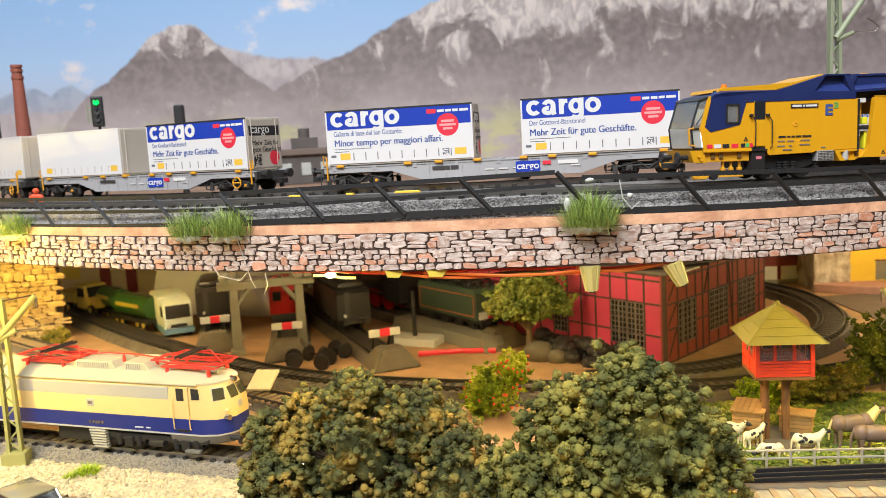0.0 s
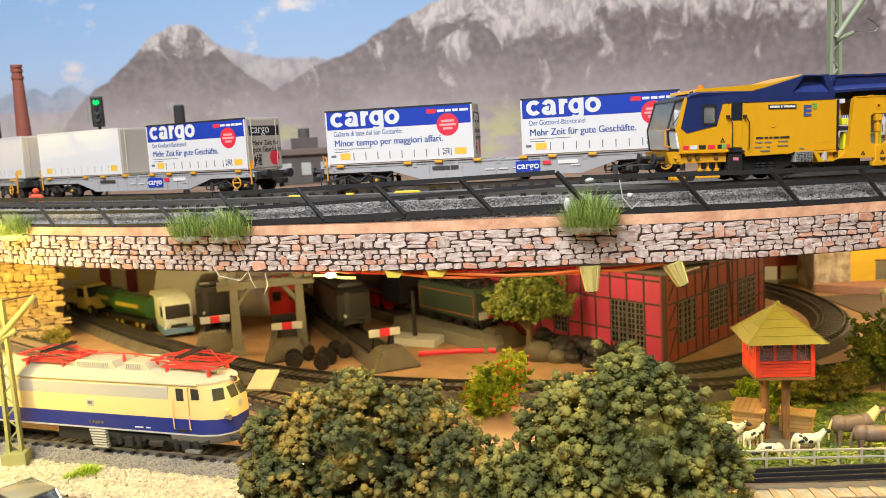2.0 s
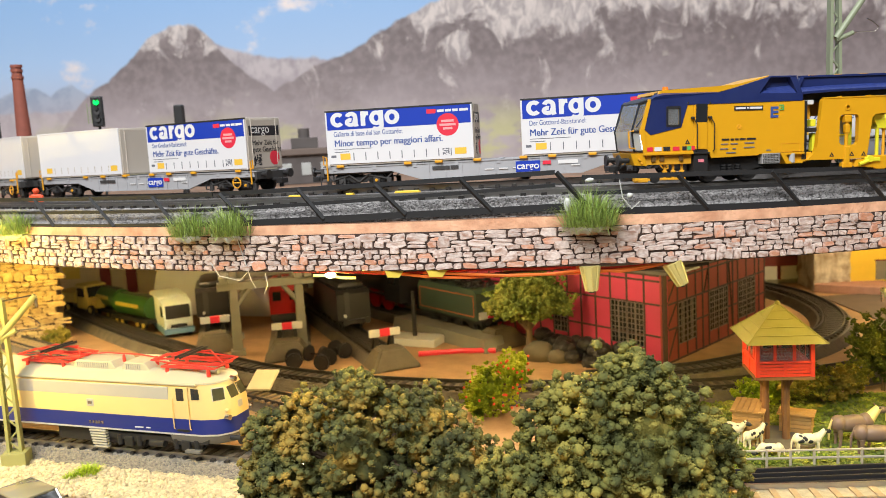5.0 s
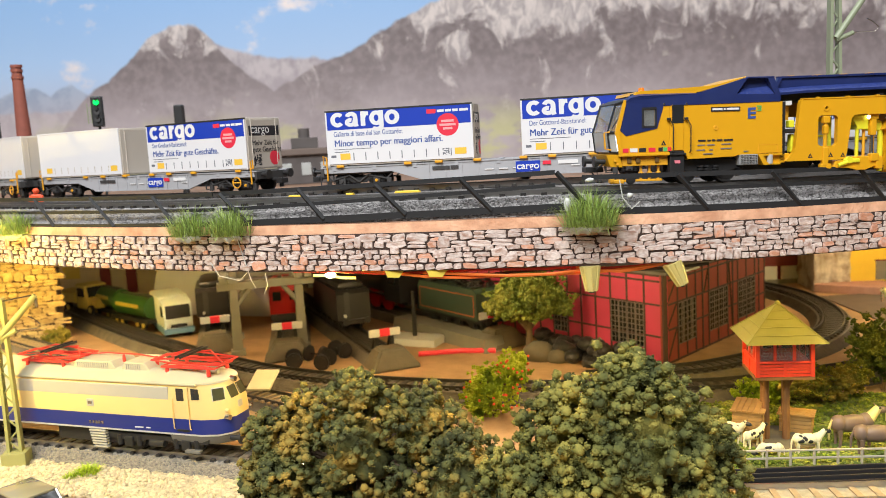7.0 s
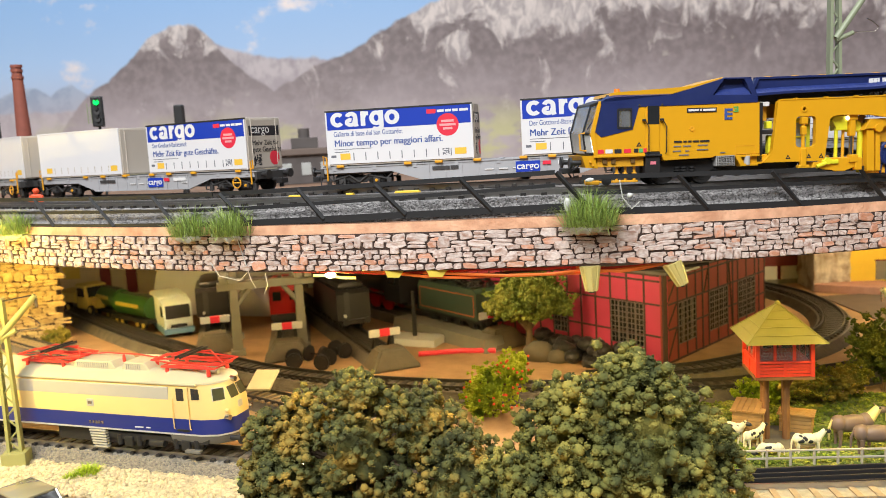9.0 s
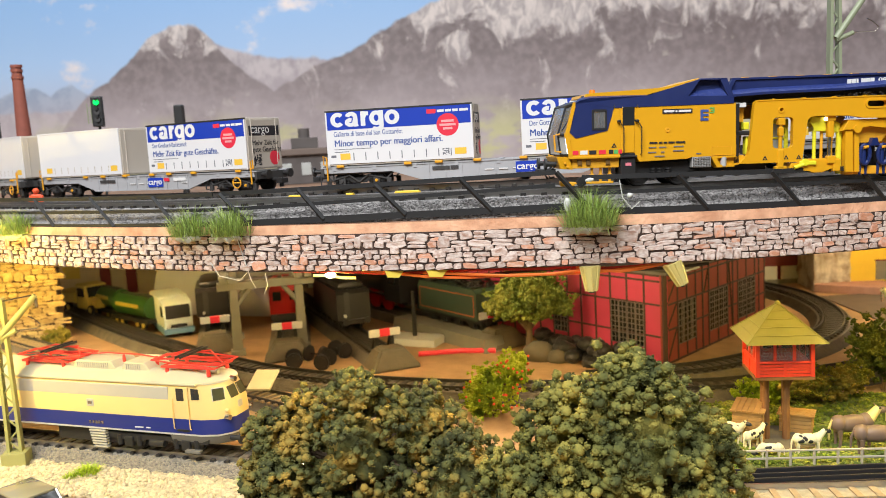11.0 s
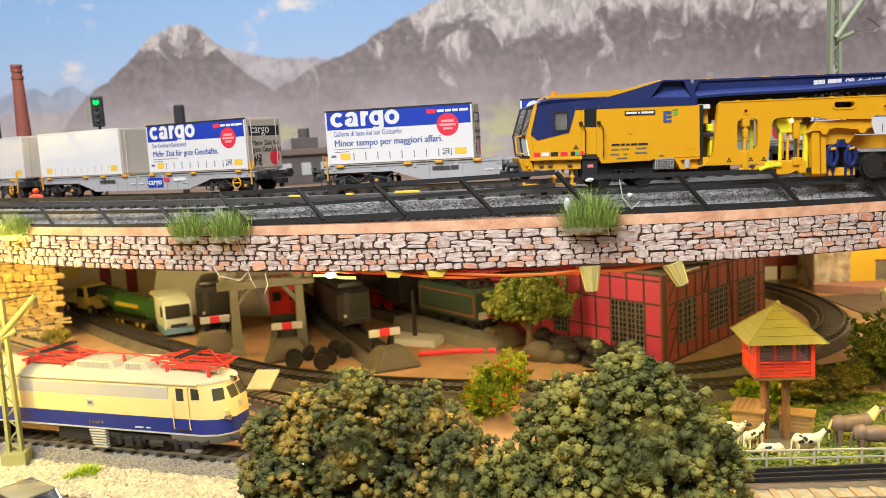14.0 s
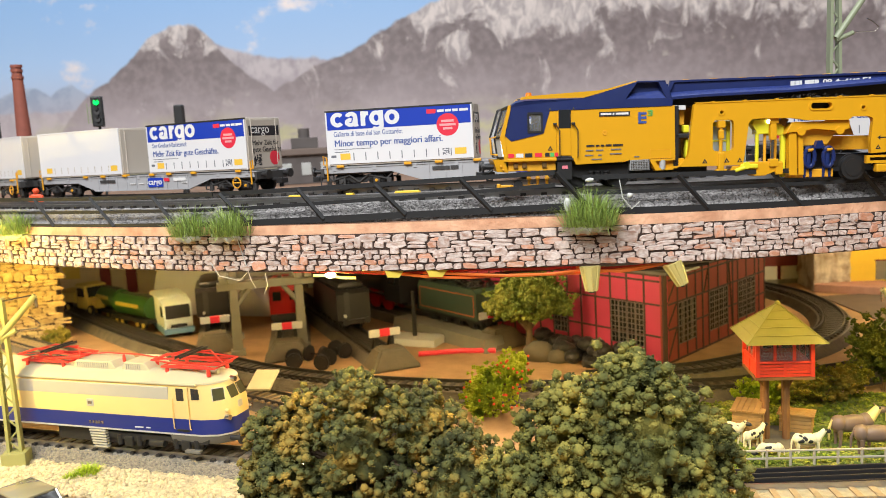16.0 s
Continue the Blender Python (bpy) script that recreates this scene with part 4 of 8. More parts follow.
    # slot under the trough, a black block for its shade; spilt ballast on the frame
    part("slot_shade", box(45.2, 204, 5.5, W - 5.5, 36.0, 43.2), BLACK, u)
    rnd = random.Random(21)
    bm = bmesh.new()
    for i in range(170):
        x = rnd.uniform(74, 126)
        h = 2.4 * max(0.0, 1 - abs(x - 108) / 26) ** 1.2
        add_ball(bm, (x, rnd.uniform(1.6, 5.2), 37.0 + 0.013 * (x - 55) + h * rnd.random()), rnd.uniform(0.3, 0.6), 1)
    part("spilt_ballast", bm, DARK, u, "dark grains of spilt ballast")["kind"] = "stuff"
    # gap between house and frame, with a black block as its shade
    part("gap_wall", box(45.2, 53, 15, W - 8, 8, 36), BEAM_DULL, u)
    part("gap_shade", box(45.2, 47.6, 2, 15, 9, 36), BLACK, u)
    part("gap_strut", box(44.8, 54, 2.0, 4.2, 21.5, 23.6, 0.5), BLACK, u)
    part("gap_bracket", box(45.4, 51.0, 2.5, 6, 34.2, 36.2, 0.2), WHITE_PRINT, u)
    part("gap_panel", box(49.2, 51.4, 6, 9, 27.6, 34.0, 0.2), AMBER, u)
    part("gap_valve", box(50.4, 53.0, 3.5, 7, 24.0, 27.4, 0.4), LIME, u, "lime yellow valve")
    part("gap_valve", box(51.4, 53.0, 3.5, 7, 12.5, 21.0, 0.4), LIME, u, "lime yellow valve")
    # main frame plates with their cut-outs
    outer = [(47.1, 8.6), (50.9, 12.5), (51.7, 14.5), (53.8, 35.6), (54.1, 36.3), (54.9, 36.7), (205, 38.7), (205, 12.6), (142, 12.5), (135.5, 12.1), (135.0, 17.6), (135.9, 26.5), (135.5, 28.0), (134.2, 28.8), (126.6, 29.0), (124.6, 27.5), (106.0, 27.8), (98.0, 29.1), (83.9, 29.3), (80.4, 28.9), (78.9, 27.4), (77.1, 12.0), (76.4, 8.6)]
    holes = [rounded(62.6, 72.1, 15.1, 29.1, 1.8), rounded(107.0, 116.6, 32.9, 35.5, 1.25), rounded(65.6, 67.2, 31.7, 33.3, 0.78), rounded(130.3, 131.9, 32.1, 33.7, 0.78)]
    part("frame_plate", plate(outer, holes, 0.0, 2.6), YELLOW, u)
    far = [(47.1, 8.6), (50.9, 12.5), (53.8, 35.6), (54.9, 36.7), (205, 38.7), (205, 12.6), (164, 12.6), (160, 29.6), (62, 29.6), (60, 8.6)]
    part("frame_plate", poly(far, W - 2.6, W, 0.2), YELLOW, u)
    part("slot_rim", plate(rounded(106.0, 117.6, 32.1, 36.3, 2.05), [rounded(107.0, 116.6, 32.9, 35.5, 1.25)], -0.35, 0.1), YELLOW, u)
    for x, z in ((66.4, 32.5), (131.1, 32.9)):
        part("eye_rim", plate(rounded(x - 1.5, x + 1.5, z - 1.5, z + 1.5, 1.45), [rounded(x - 0.8, x + 0.8, z - 0.8, z + 0.8, 0.78)], -0.3, 0.1), YELLOW, u)
    part("frame_rim", hull([(x, y, z) for x, z in ((55, 36.6), (204.6, 38.5)) for y in (-0.25, 2.8) for z in (z, z + 0.35)]), YELLOW, u)
    for x in np.arange(62, 200, 14.5):
        part("rim_lug", box(x, x + 1.4, -0.1, 2.4, 36.9 + 0.0134 * (x - 55), 37.5 + 0.0134 * (x - 55), 0.15), YELLOW, u)
    bm = box(139.0, 142.0, -0.1, 0.2, 18.9, 19.4)
    add_hull(bm, [(138.0, y, 19.15) for y in (-0.1, 0.2)] + [(139.4, y, z) for y in (-0.1, 0.2) for z in (18.2, 20.1)])
    part("arrow", bm, BLACK_PRINT, u)
    # black backing stands in for the shade behind the frame's holes
    part("hole_shade", box(64, 118, 5.0, 7.0, 30.5, 36.4), BLACK, u)
    # lamp cylinder in the round-cornered opening, work cabin behind
    bm = rod((66.4, 0.6, 5.0), (66.4, 0.6, 27.0), 0.85, 0.85, 10)
    add_box(bm, 64.9, 68.2, -0.6, 2.0, 25.6, 28.8, 0.3)
    add_box(bm, 65.3, 67.6, -0.6, 1.8, 20.6, 24.6, 0.4)
    add_box(bm, 65.0, 67.8, -0.7, 1.8, 6.0, 14.6, 0.5)
    add_box(bm, 64.0, 69.4, -0.5, 2.2, 4.6, 7.0, 0.4)
    part("cylinder", bm, YELLOW, u, "yellow upright lifting cylinder")
    part("cabin_pane", box(62, 73, 7.0, 7.5, 14.6, 27.8), material("pale_blue_pane", (0.50, 0.58, 0.58), 0.15, vary=0.15), u, "pale blue cabin pane")
    bm = box(62, 73, 6.4, 7.4, 26.4, 28.6, 0.2)
    add_box(bm, 62, 64.4, 6.6, 7.4, 14.6, 24.0, 0.2)
    add_box(bm, 71.2, 73, 6.4, 7.4, 14.6, 28.0, 0.2)
    add_box(bm, 64, 72, 6.4, 7.4, 19.4, 20.2, 0.2)
    part("cabin_frame", bm, LIME, u, "lime yellow cabin frame")
    # lifting and lining unit
    part("side_rod", rod((78.6, 4, 7), (78.6, 4, 21), 0.75, 0.75, 10), material("pale_blue_rod", (0.35, 0.5, 0.6), 0.35), u, smooth=True)
    bm = poly([(82.6, 29.0), (81.8, 26.8), (84.0, 24.2), (84.0, 22.2), (89.6, 22.2), (89.6, 29.0)], 3.5, 9, 0.4)
    add_box(bm, 90.0, 97.4, 5, 10, 21.4, 26.8, 0.6)
    part("cylinder_head", bm, LIME, u, "lime yellow cylinder head")
    part("work_lamp", add_ball(bmesh.new(), (89.0, 2.6, 27.8), 1.0, 2), material("lit_work_lamp", (1, 1, 0.8), 0.3, emit=(1.0, 1.0, 0.65), emit_power=4.0), u, "lit white work lamp", smooth=True)
    for x, z0, z1, r, y, mt in ((84.6, 6, 22.4, 0.85, 4.6, LIME), (88.6, 8, 22.4, 0.7, 5.6, AMBER), (97.2, 2.4, 22.0, 1.3, 6.0, LIME), (94.2, 3.0, 21.8, 0.6, 7.0, AMBER), (91.2, 8.6, 20.0, 0.85, 3.4, CHROME)):
        part("cylinder", rod((x, y, z0), (x, y, z1), r, r, 12), mt, u, smooth=True)
    bm = box(89.8, 92.6, 1.6, 4.6, 19.4, 28.6, 0.5)
    add_box(bm, 89.2, 93.4, 1.4, 4.8, 26.8, 29.4, 0.4)
    part("cylinder_top", bm, YELLOW, u)
    part("pipe_stack", hull([(94, 4, 27.4), (96.4, 4, 29.6), (99, 4, 28.4), (97, 4, 25.6), (94, 6, 27.4), (99, 6, 28.4), (97, 6, 25.6)]), BEAM_DULL, u)
    part("navy_unit", box(99.8, 101.6, 7, 9, 8, 18, 0.6), BLUE_U, u)
    bm = poly([(71.6, 8.2), (78.4, 8.2), (79.2, 9.8), (94.6, 9.8), (95.0, 6.2), (89.4, 4.6), (86.6, 3.4), (82.0, 3.4), (80.6, 4.6), (70.6, 4.8)], 0.2, 7, 0.4)
    add_box(bm, 88.4, 92.6, -0.8, 2.0, 7.4, 11.0, 0.4)
    add_box(bm, 91.4, 94.8, -0.6, 2.0, 3.8, 9.4, 0.4)
    part("lifting_unit", bm, YELLOW, u, "yellow lifting unit")
    bm = box(75.4, 83.2, -0.9, 3.0, 7.0, 9.0, 0.5)
    add_rod(bm, (78.0, -1.0, 8.4), (78.0, 1.5, 8.4), 1.6, 1.6, 14)
    add_rod(bm, (72.6, -0.6, 6.0), (77.0, -0.6, 7.4), 0.9, 0.9, 10)
    part("roller_clamp", bm, LIME, u, "lime yellow roller clamp")
    # tamping unit
    beam = [(99.4, 27.2), (125.9, 27.4), (126.1, 23.6), (122.2, 22.4), (118.0, 23.0), (109.5, 24.3), (103.1, 22.5), (99.2, 23.0), (96.4, 22.0)]
    part("unit_beam", poly(beam, 1.6, 8.0, 0.3), YELLOW, u, "yellow tamping unit beam")
    for x in (103.6, 121.4):
        part("pivot", rod((x, 1.0, 22.9), (x, 2.0, 22.9), 1.9, 1.9, 18), YELLOW, u, smooth=True)
    part("unit_body", poly([(100.4, 22.6), (109.5, 24.2), (121.8, 22.6), (117.6, 16.6), (106.4, 16.2), (103.6, 18.4)], 5, 12, 0.4), AMBER, u)
    for x0, x1 in ((98.4, 102.0), (102.8, 105.0)):
        part("unit_leg", poly([(x0, 22.4), (x1, 22.4), (x1 + 0.8, 3.0), (x0 + 0.6, 3.0)], 2.4, 6.0, 0.3), YELLOW, u)
    part("unit_foot", box(99.6, 120.4, 4.4, 9.0, 1.8, 5.6, 0.4), AMBER, u)
    for cx in (108.4, 117.2):
        bm = add_tube(bmesh.new(), [(cx + 2.4 * math.cos(q), 3.0, 11.0 + 4.4 * math.sin(q)) for q in np.linspace(0, 2 * math.pi, 17)], 0.95, 8)
        add_rod(bm, (cx - 0.4, 4.0, 6.2), (cx - 0.2, 4.0, 16.0), 1.5, 1.3, 10)
        add_rod(bm, (cx + 1.4, 4.4, 1.6), (cx + 1.2, 4.4, 7.0), 0.55, 0.8, 8)
        add_rod(bm, (cx - 1.6, 4.4, 1.6), (cx - 1.4, 4.4, 7.0), 0.55, 0.8, 8)
        part("tamping_unit", bm, BLUE_U, u, "dark blue tamping tool pair", smooth=True)
        part("grease_cap", rod((cx - 1.2, 2.2, 14.2), (cx + 1.2, 2.4, 14.6), 0.7, 0.7, 8), AMBER, u)
    part("unit_crown", hull([(110.6, 2.4, 15.0), (115.2, 2.4, 15.0), (113.9, 2.4, 18.6), (111.7, 2.4, 18.6), (110.6, 6, 15.0), (115.2, 6, 15.0), (113.9, 6, 18.6), (111.7, 6, 18.6)]), BLUE_U, u)
    part("unit_motor", box(107, 119, 12, 18, 4, 16, 0.8), BLACK, u)
    part("rear_sill", poly([(119.4, 20.4), (143, 20.2), (143, 13.6), (119.4, 14.0)], 10, 13, 0.3), AMBER, u)
    part("rear_gusset", poly([(120.0, 28.4), (130.0, 28.4), (133.0, 20.6), (119.6, 20.6)], 11, 13, 0.3), AMBER, u)
    part("tail_rail", plate([(133.6, 11.2), (205, 11.6), (205, 7.4), (133.6, 7.6)], [[(135.2, 10.2), (203, 10.4), (203, 8.8), (135.2, 8.8)]], 0.4, 2.4), YELLOW, u)
    part("tail_back", box(134, 204, 2.6, 4.0, 8.0, 11.0), BLACK, u)
    part("tail_lug", box(138.0, 145, -0.4, 3.0, 3.6, 7.2, 0.6), YELLOW, u)
    # running gear
    for x, r in ((131, 5.7), (21, 5.2), (2, 5.2), (152, 5.7)):
        w = wheelset(u, x, r)
        w.location.y = 16.5 * MM
    part("bogie_frame", poly([(-6, 9), (-4, 10.6), (28, 10.6), (30, 9), (26, 6.2), (18, 4.0), (6, 4.0), (-3, 6.4)], 4.5, 6.0, 0.2), BLACK, u)
    for x in (-5.0, 8.0, 11.0, 15.0, 27.0):
        bm = bmesh.new()
        for i in range(4):
            add_rod(bm, (x, 4.0, 3.6 + i * 1.2), (x, 4.0, 4.3 + i * 1.2), 1.5, 1.5, 12)
        part("spring", bm, BLACK, u)
    part("bogie_frame", poly([(138, 6.4), (140, 8.4), (160, 8.4), (162, 7), (158, 4.6), (142, 4.2)], 4.5, 6.0, 0.2), BLACK, u)
    part("underframe", box(-9, 62, 6, W - 6, 5.0, 11.0), BLACK, u)
    part("underframe", box(122, 205, 13.2, W - 8, 6.5, 12), BLACK, u)
    part("tread_box", box(25.2, 33.9, 0.5, 6, 7.6, 12.4, 0.2), MESHGREY, u, "grey chequer-plate box")
    bm = bmesh.new()
    for i in range(11):
        for k in range(6):
            add_box(bm, 25.55 + i * 0.74, 26.05 + i * 0.74, 0.3, 0.6, 7.95 + k * 0.74, 8.4 + k * 0.74)
    part("tread_stud", bm, CHROME, u)["kind"] = "stuff"
    part("tank", poly([(34.2, 12.2), (50.0, 12.4), (51.0, 10.0), (47.4, 8.0), (37.2, 7.2), (35.4, 9.4)], 2.0, 8, 0.3), YELLOW, u)
    part("tank_strut", poly([(33.8, 12.4), (45.6, 12.6), (45.6, 11.7), (36.4, 11.6), (38.2, 8.4), (44.8, 8.2), (44.8, 7.4), (36.6, 7.3)], 0.2, 2.0, 0.1), YELLOW, u)
    part("air_cylinder", rod((40.0, 1.2, 7.8), (40.0, 1.2, 12.0), 1.4, 1.4, 14), PALE_METAL, u, smooth=True)
    # cab sill, guard irons, buffers
    part("buffer_beam", hull([(-36.6, 4, 14.2), (-31.6, 0.6, 14.2), (-31.6, W - 0.6, 14.2), (-36.6, W - 4, 14.2), (-34.8, 4, 8.8), (-30.0, 0.8, 8.4), (-30.0, W - 0.8, 8.4), (-34.8, W - 4, 8.8)]), YELLOW, u)
    part("cab_lip", box(-32.0, -8.2, -0.1, 2.0, 13.2, 14.3, 0.15), YELLOW, u)
    part("cab_skirt", box(-30.0, -8.4, 2.0, W - 2.0, 8.8, 13.4, 0.2), AMBER, u)
    for x in (-27.6, -23.6, -14.6):
        part("skirt_box", box(x, x + 2.0, 1.2, 2.4, 10.2, 12.6, 0.2), BEAM_DULL, u)
    for x, z in ((-33.2, 11.4), (-32.2, 9.8)):
        part("bolt", rod((x, 1.2, z), (x, 2.6, z), 0.5, 0.5, 10), AMBER, u)
    for y in (8, 25):
        bm = rod((-36.0, y, 11.0), (-40.5, y, 11.0), 1.2, 1.2, 12)
        add_rod(bm, (-40.4, y, 11.0), (-41.4, y, 11.0), 2.6, 2.6, 18)
        part("buffer", bm, BLACK, u, smooth=True)
    bm = add_tube(bmesh.new(), [(-36, 12, 9.6), (-39, 11, 7.0), (-38.6, 11, 4.6), (-36.2, 12, 4.8)], 0.5)
    add_tube(bm, [(-36, 18, 9.6), (-39.6, 18, 6.4), (-38.0, 18, 4.0)], 0.5)
    part("brake_hose", bm, BLACK, u)
    for x in (-20.4, -16.4, -12.2):
        bm = rod((x, 4, 2.0), (x, 4, 9.0), 0.65, 0.65, 8)
        add_box(bm, x - 1.0, x + 1.0, 3.0, 5.0, 4.6, 6.0, 0.3)
        part("guard_post", bm, AMBER, u)
    bm = box(-35.0, -28.6, 2.6, 5.4, 0.9, 2.8, 0.4)
    add_box(bm, -28.8, -10.5, 3.4, 5.0, 1.6, 2.6, 0.2)
    add_box(bm, -35.2, -33.6, 2.2, 5.6, 1.4, 3.4, 0.3)
    part("guard_iron", bm, AMBER, u, "amber wheel guard")
    part("coupling", box(-43.5, -35, 13, 20, 6.0, 8.6, 0.4), BLACK, u)
    part("guide_wheel", rod((-25.6, 2.0, 2.6), (-25.6, 4.2, 2.6), 2.1, 2.1, 18), BLACK, u)
    return u


def machine_rows():
    """Rows along the curved bridge track, 91 mm in 16 s."""
    travel = (0.0, 5.68, 11.32, 16.92, 22.51, 28.10, 33.70, 39.32, 44.97, 50.65, 56.37, 62.12, 67.89, 73.69, 79.49, 85.29, 91.06)
    rows = []
    for t, s in enumerate(travel):
        p = radians(9.473) - s / 651.0
        x, y = 44.61 + 651 * math.sin(p), 1027.245 - 651 * math.cos(p)
        rows.append((float(t), at(x, y, 155.65 + 0.85 * s / 91.06, math.degrees(p), 0, 1.43)))
    return rows


# ---- lower level: materials ----
# shed infill in two reds: pinker for the lamplit wall, darker for the other
SHED_LIT = material("red_infill_lit_side", (0.60, 0.055, 0.135), 0.6, vary=0.15, grain=6, dirt=(0.25, 0.03, 0.03), dirt_amount=0.35, objects=0.08)
SHED_DIM = material("red_infill_dim_side", (0.30, 0.06, 0.042), 0.7, vary=0.2, grain=3, dirt=(0.2, 0.04, 0.03), dirt_amount=0.4, bump=0.3, objects=0.1)
BEAM = material("dark_brown_timber", (0.06, 0.032, 0.026), 0.65, vary=0.25, grain=2, bump=0.3)
ROOF_GREY = material("grey_roof_felt", (0.13, 0.12, 0.11), 0.8, vary=0.25, grain=3, bump=0.4)
WINDOW_BARS = material("grey_window_bars", (0.15, 0.125, 0.115), 0.6, vary=0.15)
OLIVE_ROOF = material("olive_green_roof", (0.22, 0.21, 0.055), 0.55, vary=0.18, grain=2, dirt=(0.35, 0.34, 0.16), dirt_amount=0.3, bump=0.2)
RED_TOWER = material("bright_red_plastic", (0.72, 0.055, 0.022), 0.45, vary=0.06)
WOOD = material("brown_wood_plastic", (0.20, 0.095, 0.03), 0.65, vary=0.25, grain=1.5, bump=0.4, bump_size=0.8)
WOOD_LIGHT = material("golden_wood_planks", (0.42, 0.24, 0.07), 0.65, vary=0.25, grain=1.2, bump=0.4, bump_size=0.6, objects=0.15)
CONCRETE = material("grey_green_concrete", (0.22, 0.215, 0.175), 0.7, vary=0.15, grain=3, bump=0.2, dirt=(0.12, 0.11, 0.09), dirt_amount=0.4)
HEAP = material("grey_brown_plaster", (0.115, 0.10, 0.07), 0.85, vary=0.25, grain=2, bump=0.4)
PALE = material("pale_grey_plastic", (0.55, 0.56, 0.52), 0.5, vary=0.08)
LOCO_RED = material("dark_red_enamel", (0.36, 0.012, 0.012), 0.3, vary=0.1)
LOCO_GREEN = material("dark_green_enamel", (0.045, 0.075, 0.055), 0.35, vary=0.1)
LOCO_BLACK = material("loco_black_enamel", (0.022, 0.021, 0.022), 0.35, vary=0.2)
ORANGE_LINE = material("orange_lining", (0.5, 0.12, 0.04), 0.5)
TANK_GREEN = material("grass_green_enamel", (0.028, 0.095, 0.025), 0.4, vary=0.1)
TRUCK_YEL = material("dull_yellow_enamel", (0.55, 0.42, 0.08), 0.45, vary=0.1)
VAN_WHITE = material("pale_mint_enamel", (0.55, 0.62, 0.58), 0.35, vary=0.06)
VAN_BLUE = material("pale_blue_enamel", (0.14, 0.28, 0.42), 0.4, vary=0.06)
CREAM_WALL = material("cream_plaster", (0.55, 0.46, 0.28), 0.8, vary=0.12, grain=5, bump=0.2)
DARK_RED = material("dark_red_paint", (0.16, 0.02, 0.02), 0.6, vary=0.15)
PINK_GROUND = material("pinkish_gravel", (0.36, 0.20, 0.15), 0.9, vary=0.25, grain=1.5, bump=0.6)
GREY_ROCK = material("grey_plaster_rock", (0.62, 0.56, 0.48), 0.85, vary=0.35, grain=1.0, bump=1.0, bump_size=2.0, dirt=(0.22, 0.14, 0.08), dirt_amount=0.85)
YEL_WALL = material("ochre_yellow_wall", (0.78, 0.54, 0.05), 0.7, vary=0.15, grain=4, bump=0.3)
MASTGREEN = material("grey_green_mast", (0.27, 0.30, 0.19), 0.5, vary=0.1)


# ---- engine shed ----
def wall_panel(parent, m, length, height, mat_, columns, rows, windows, braces=()):
    """One half-timbered wall in local x and z that faces -y."""
    base = part("wall", box(0, length, 0, 4, 0, height), mat_, parent, m=m)
    for x in columns:
        part("post", box(x - 0.9, x + 0.9, -0.5, 0.1, 0, height, 0.1), BEAM, base)
    for z in rows:
        part("rail_beam", box(0, length, -0.4, 0.1, z - 0.8, z + 0.8, 0.1), BEAM, base)
    for x0, z0, x1, z1 in braces:
        part("brace", rod((x0, -0.1, z0), (x1, -0.1, z1), 0.8, 0.8, 4), BEAM, base)
    for x0, x1, z0, z1 in windows:
        w = part("window", box(x0, x1, -0.3, 0.2, z0, z1), WINDOW_DARK, base)
        bm = bmesh.new()
        for x in np.linspace(x0, x1, max(3, int((x1 - x0) / 3.0))):
            add_box(bm, x - 0.35, x + 0.35, -0.7, -0.2, z0, z1)
        for z in np.linspace(z0, z1, max(3, int((z1 - z0) / 3.8))):
            add_box(bm, x0, x1, -0.65, -0.2, z - 0.35, z + 0.35)
        add_box(bm, (x0 + x1) / 2 - 0.8, (x0 + x1) / 2 + 0.8, -0.75, -0.2, z0, z1)
        part("glazing_lattice", bm, WINDOW_BARS, w)["kind"] = "stuff"
    return base


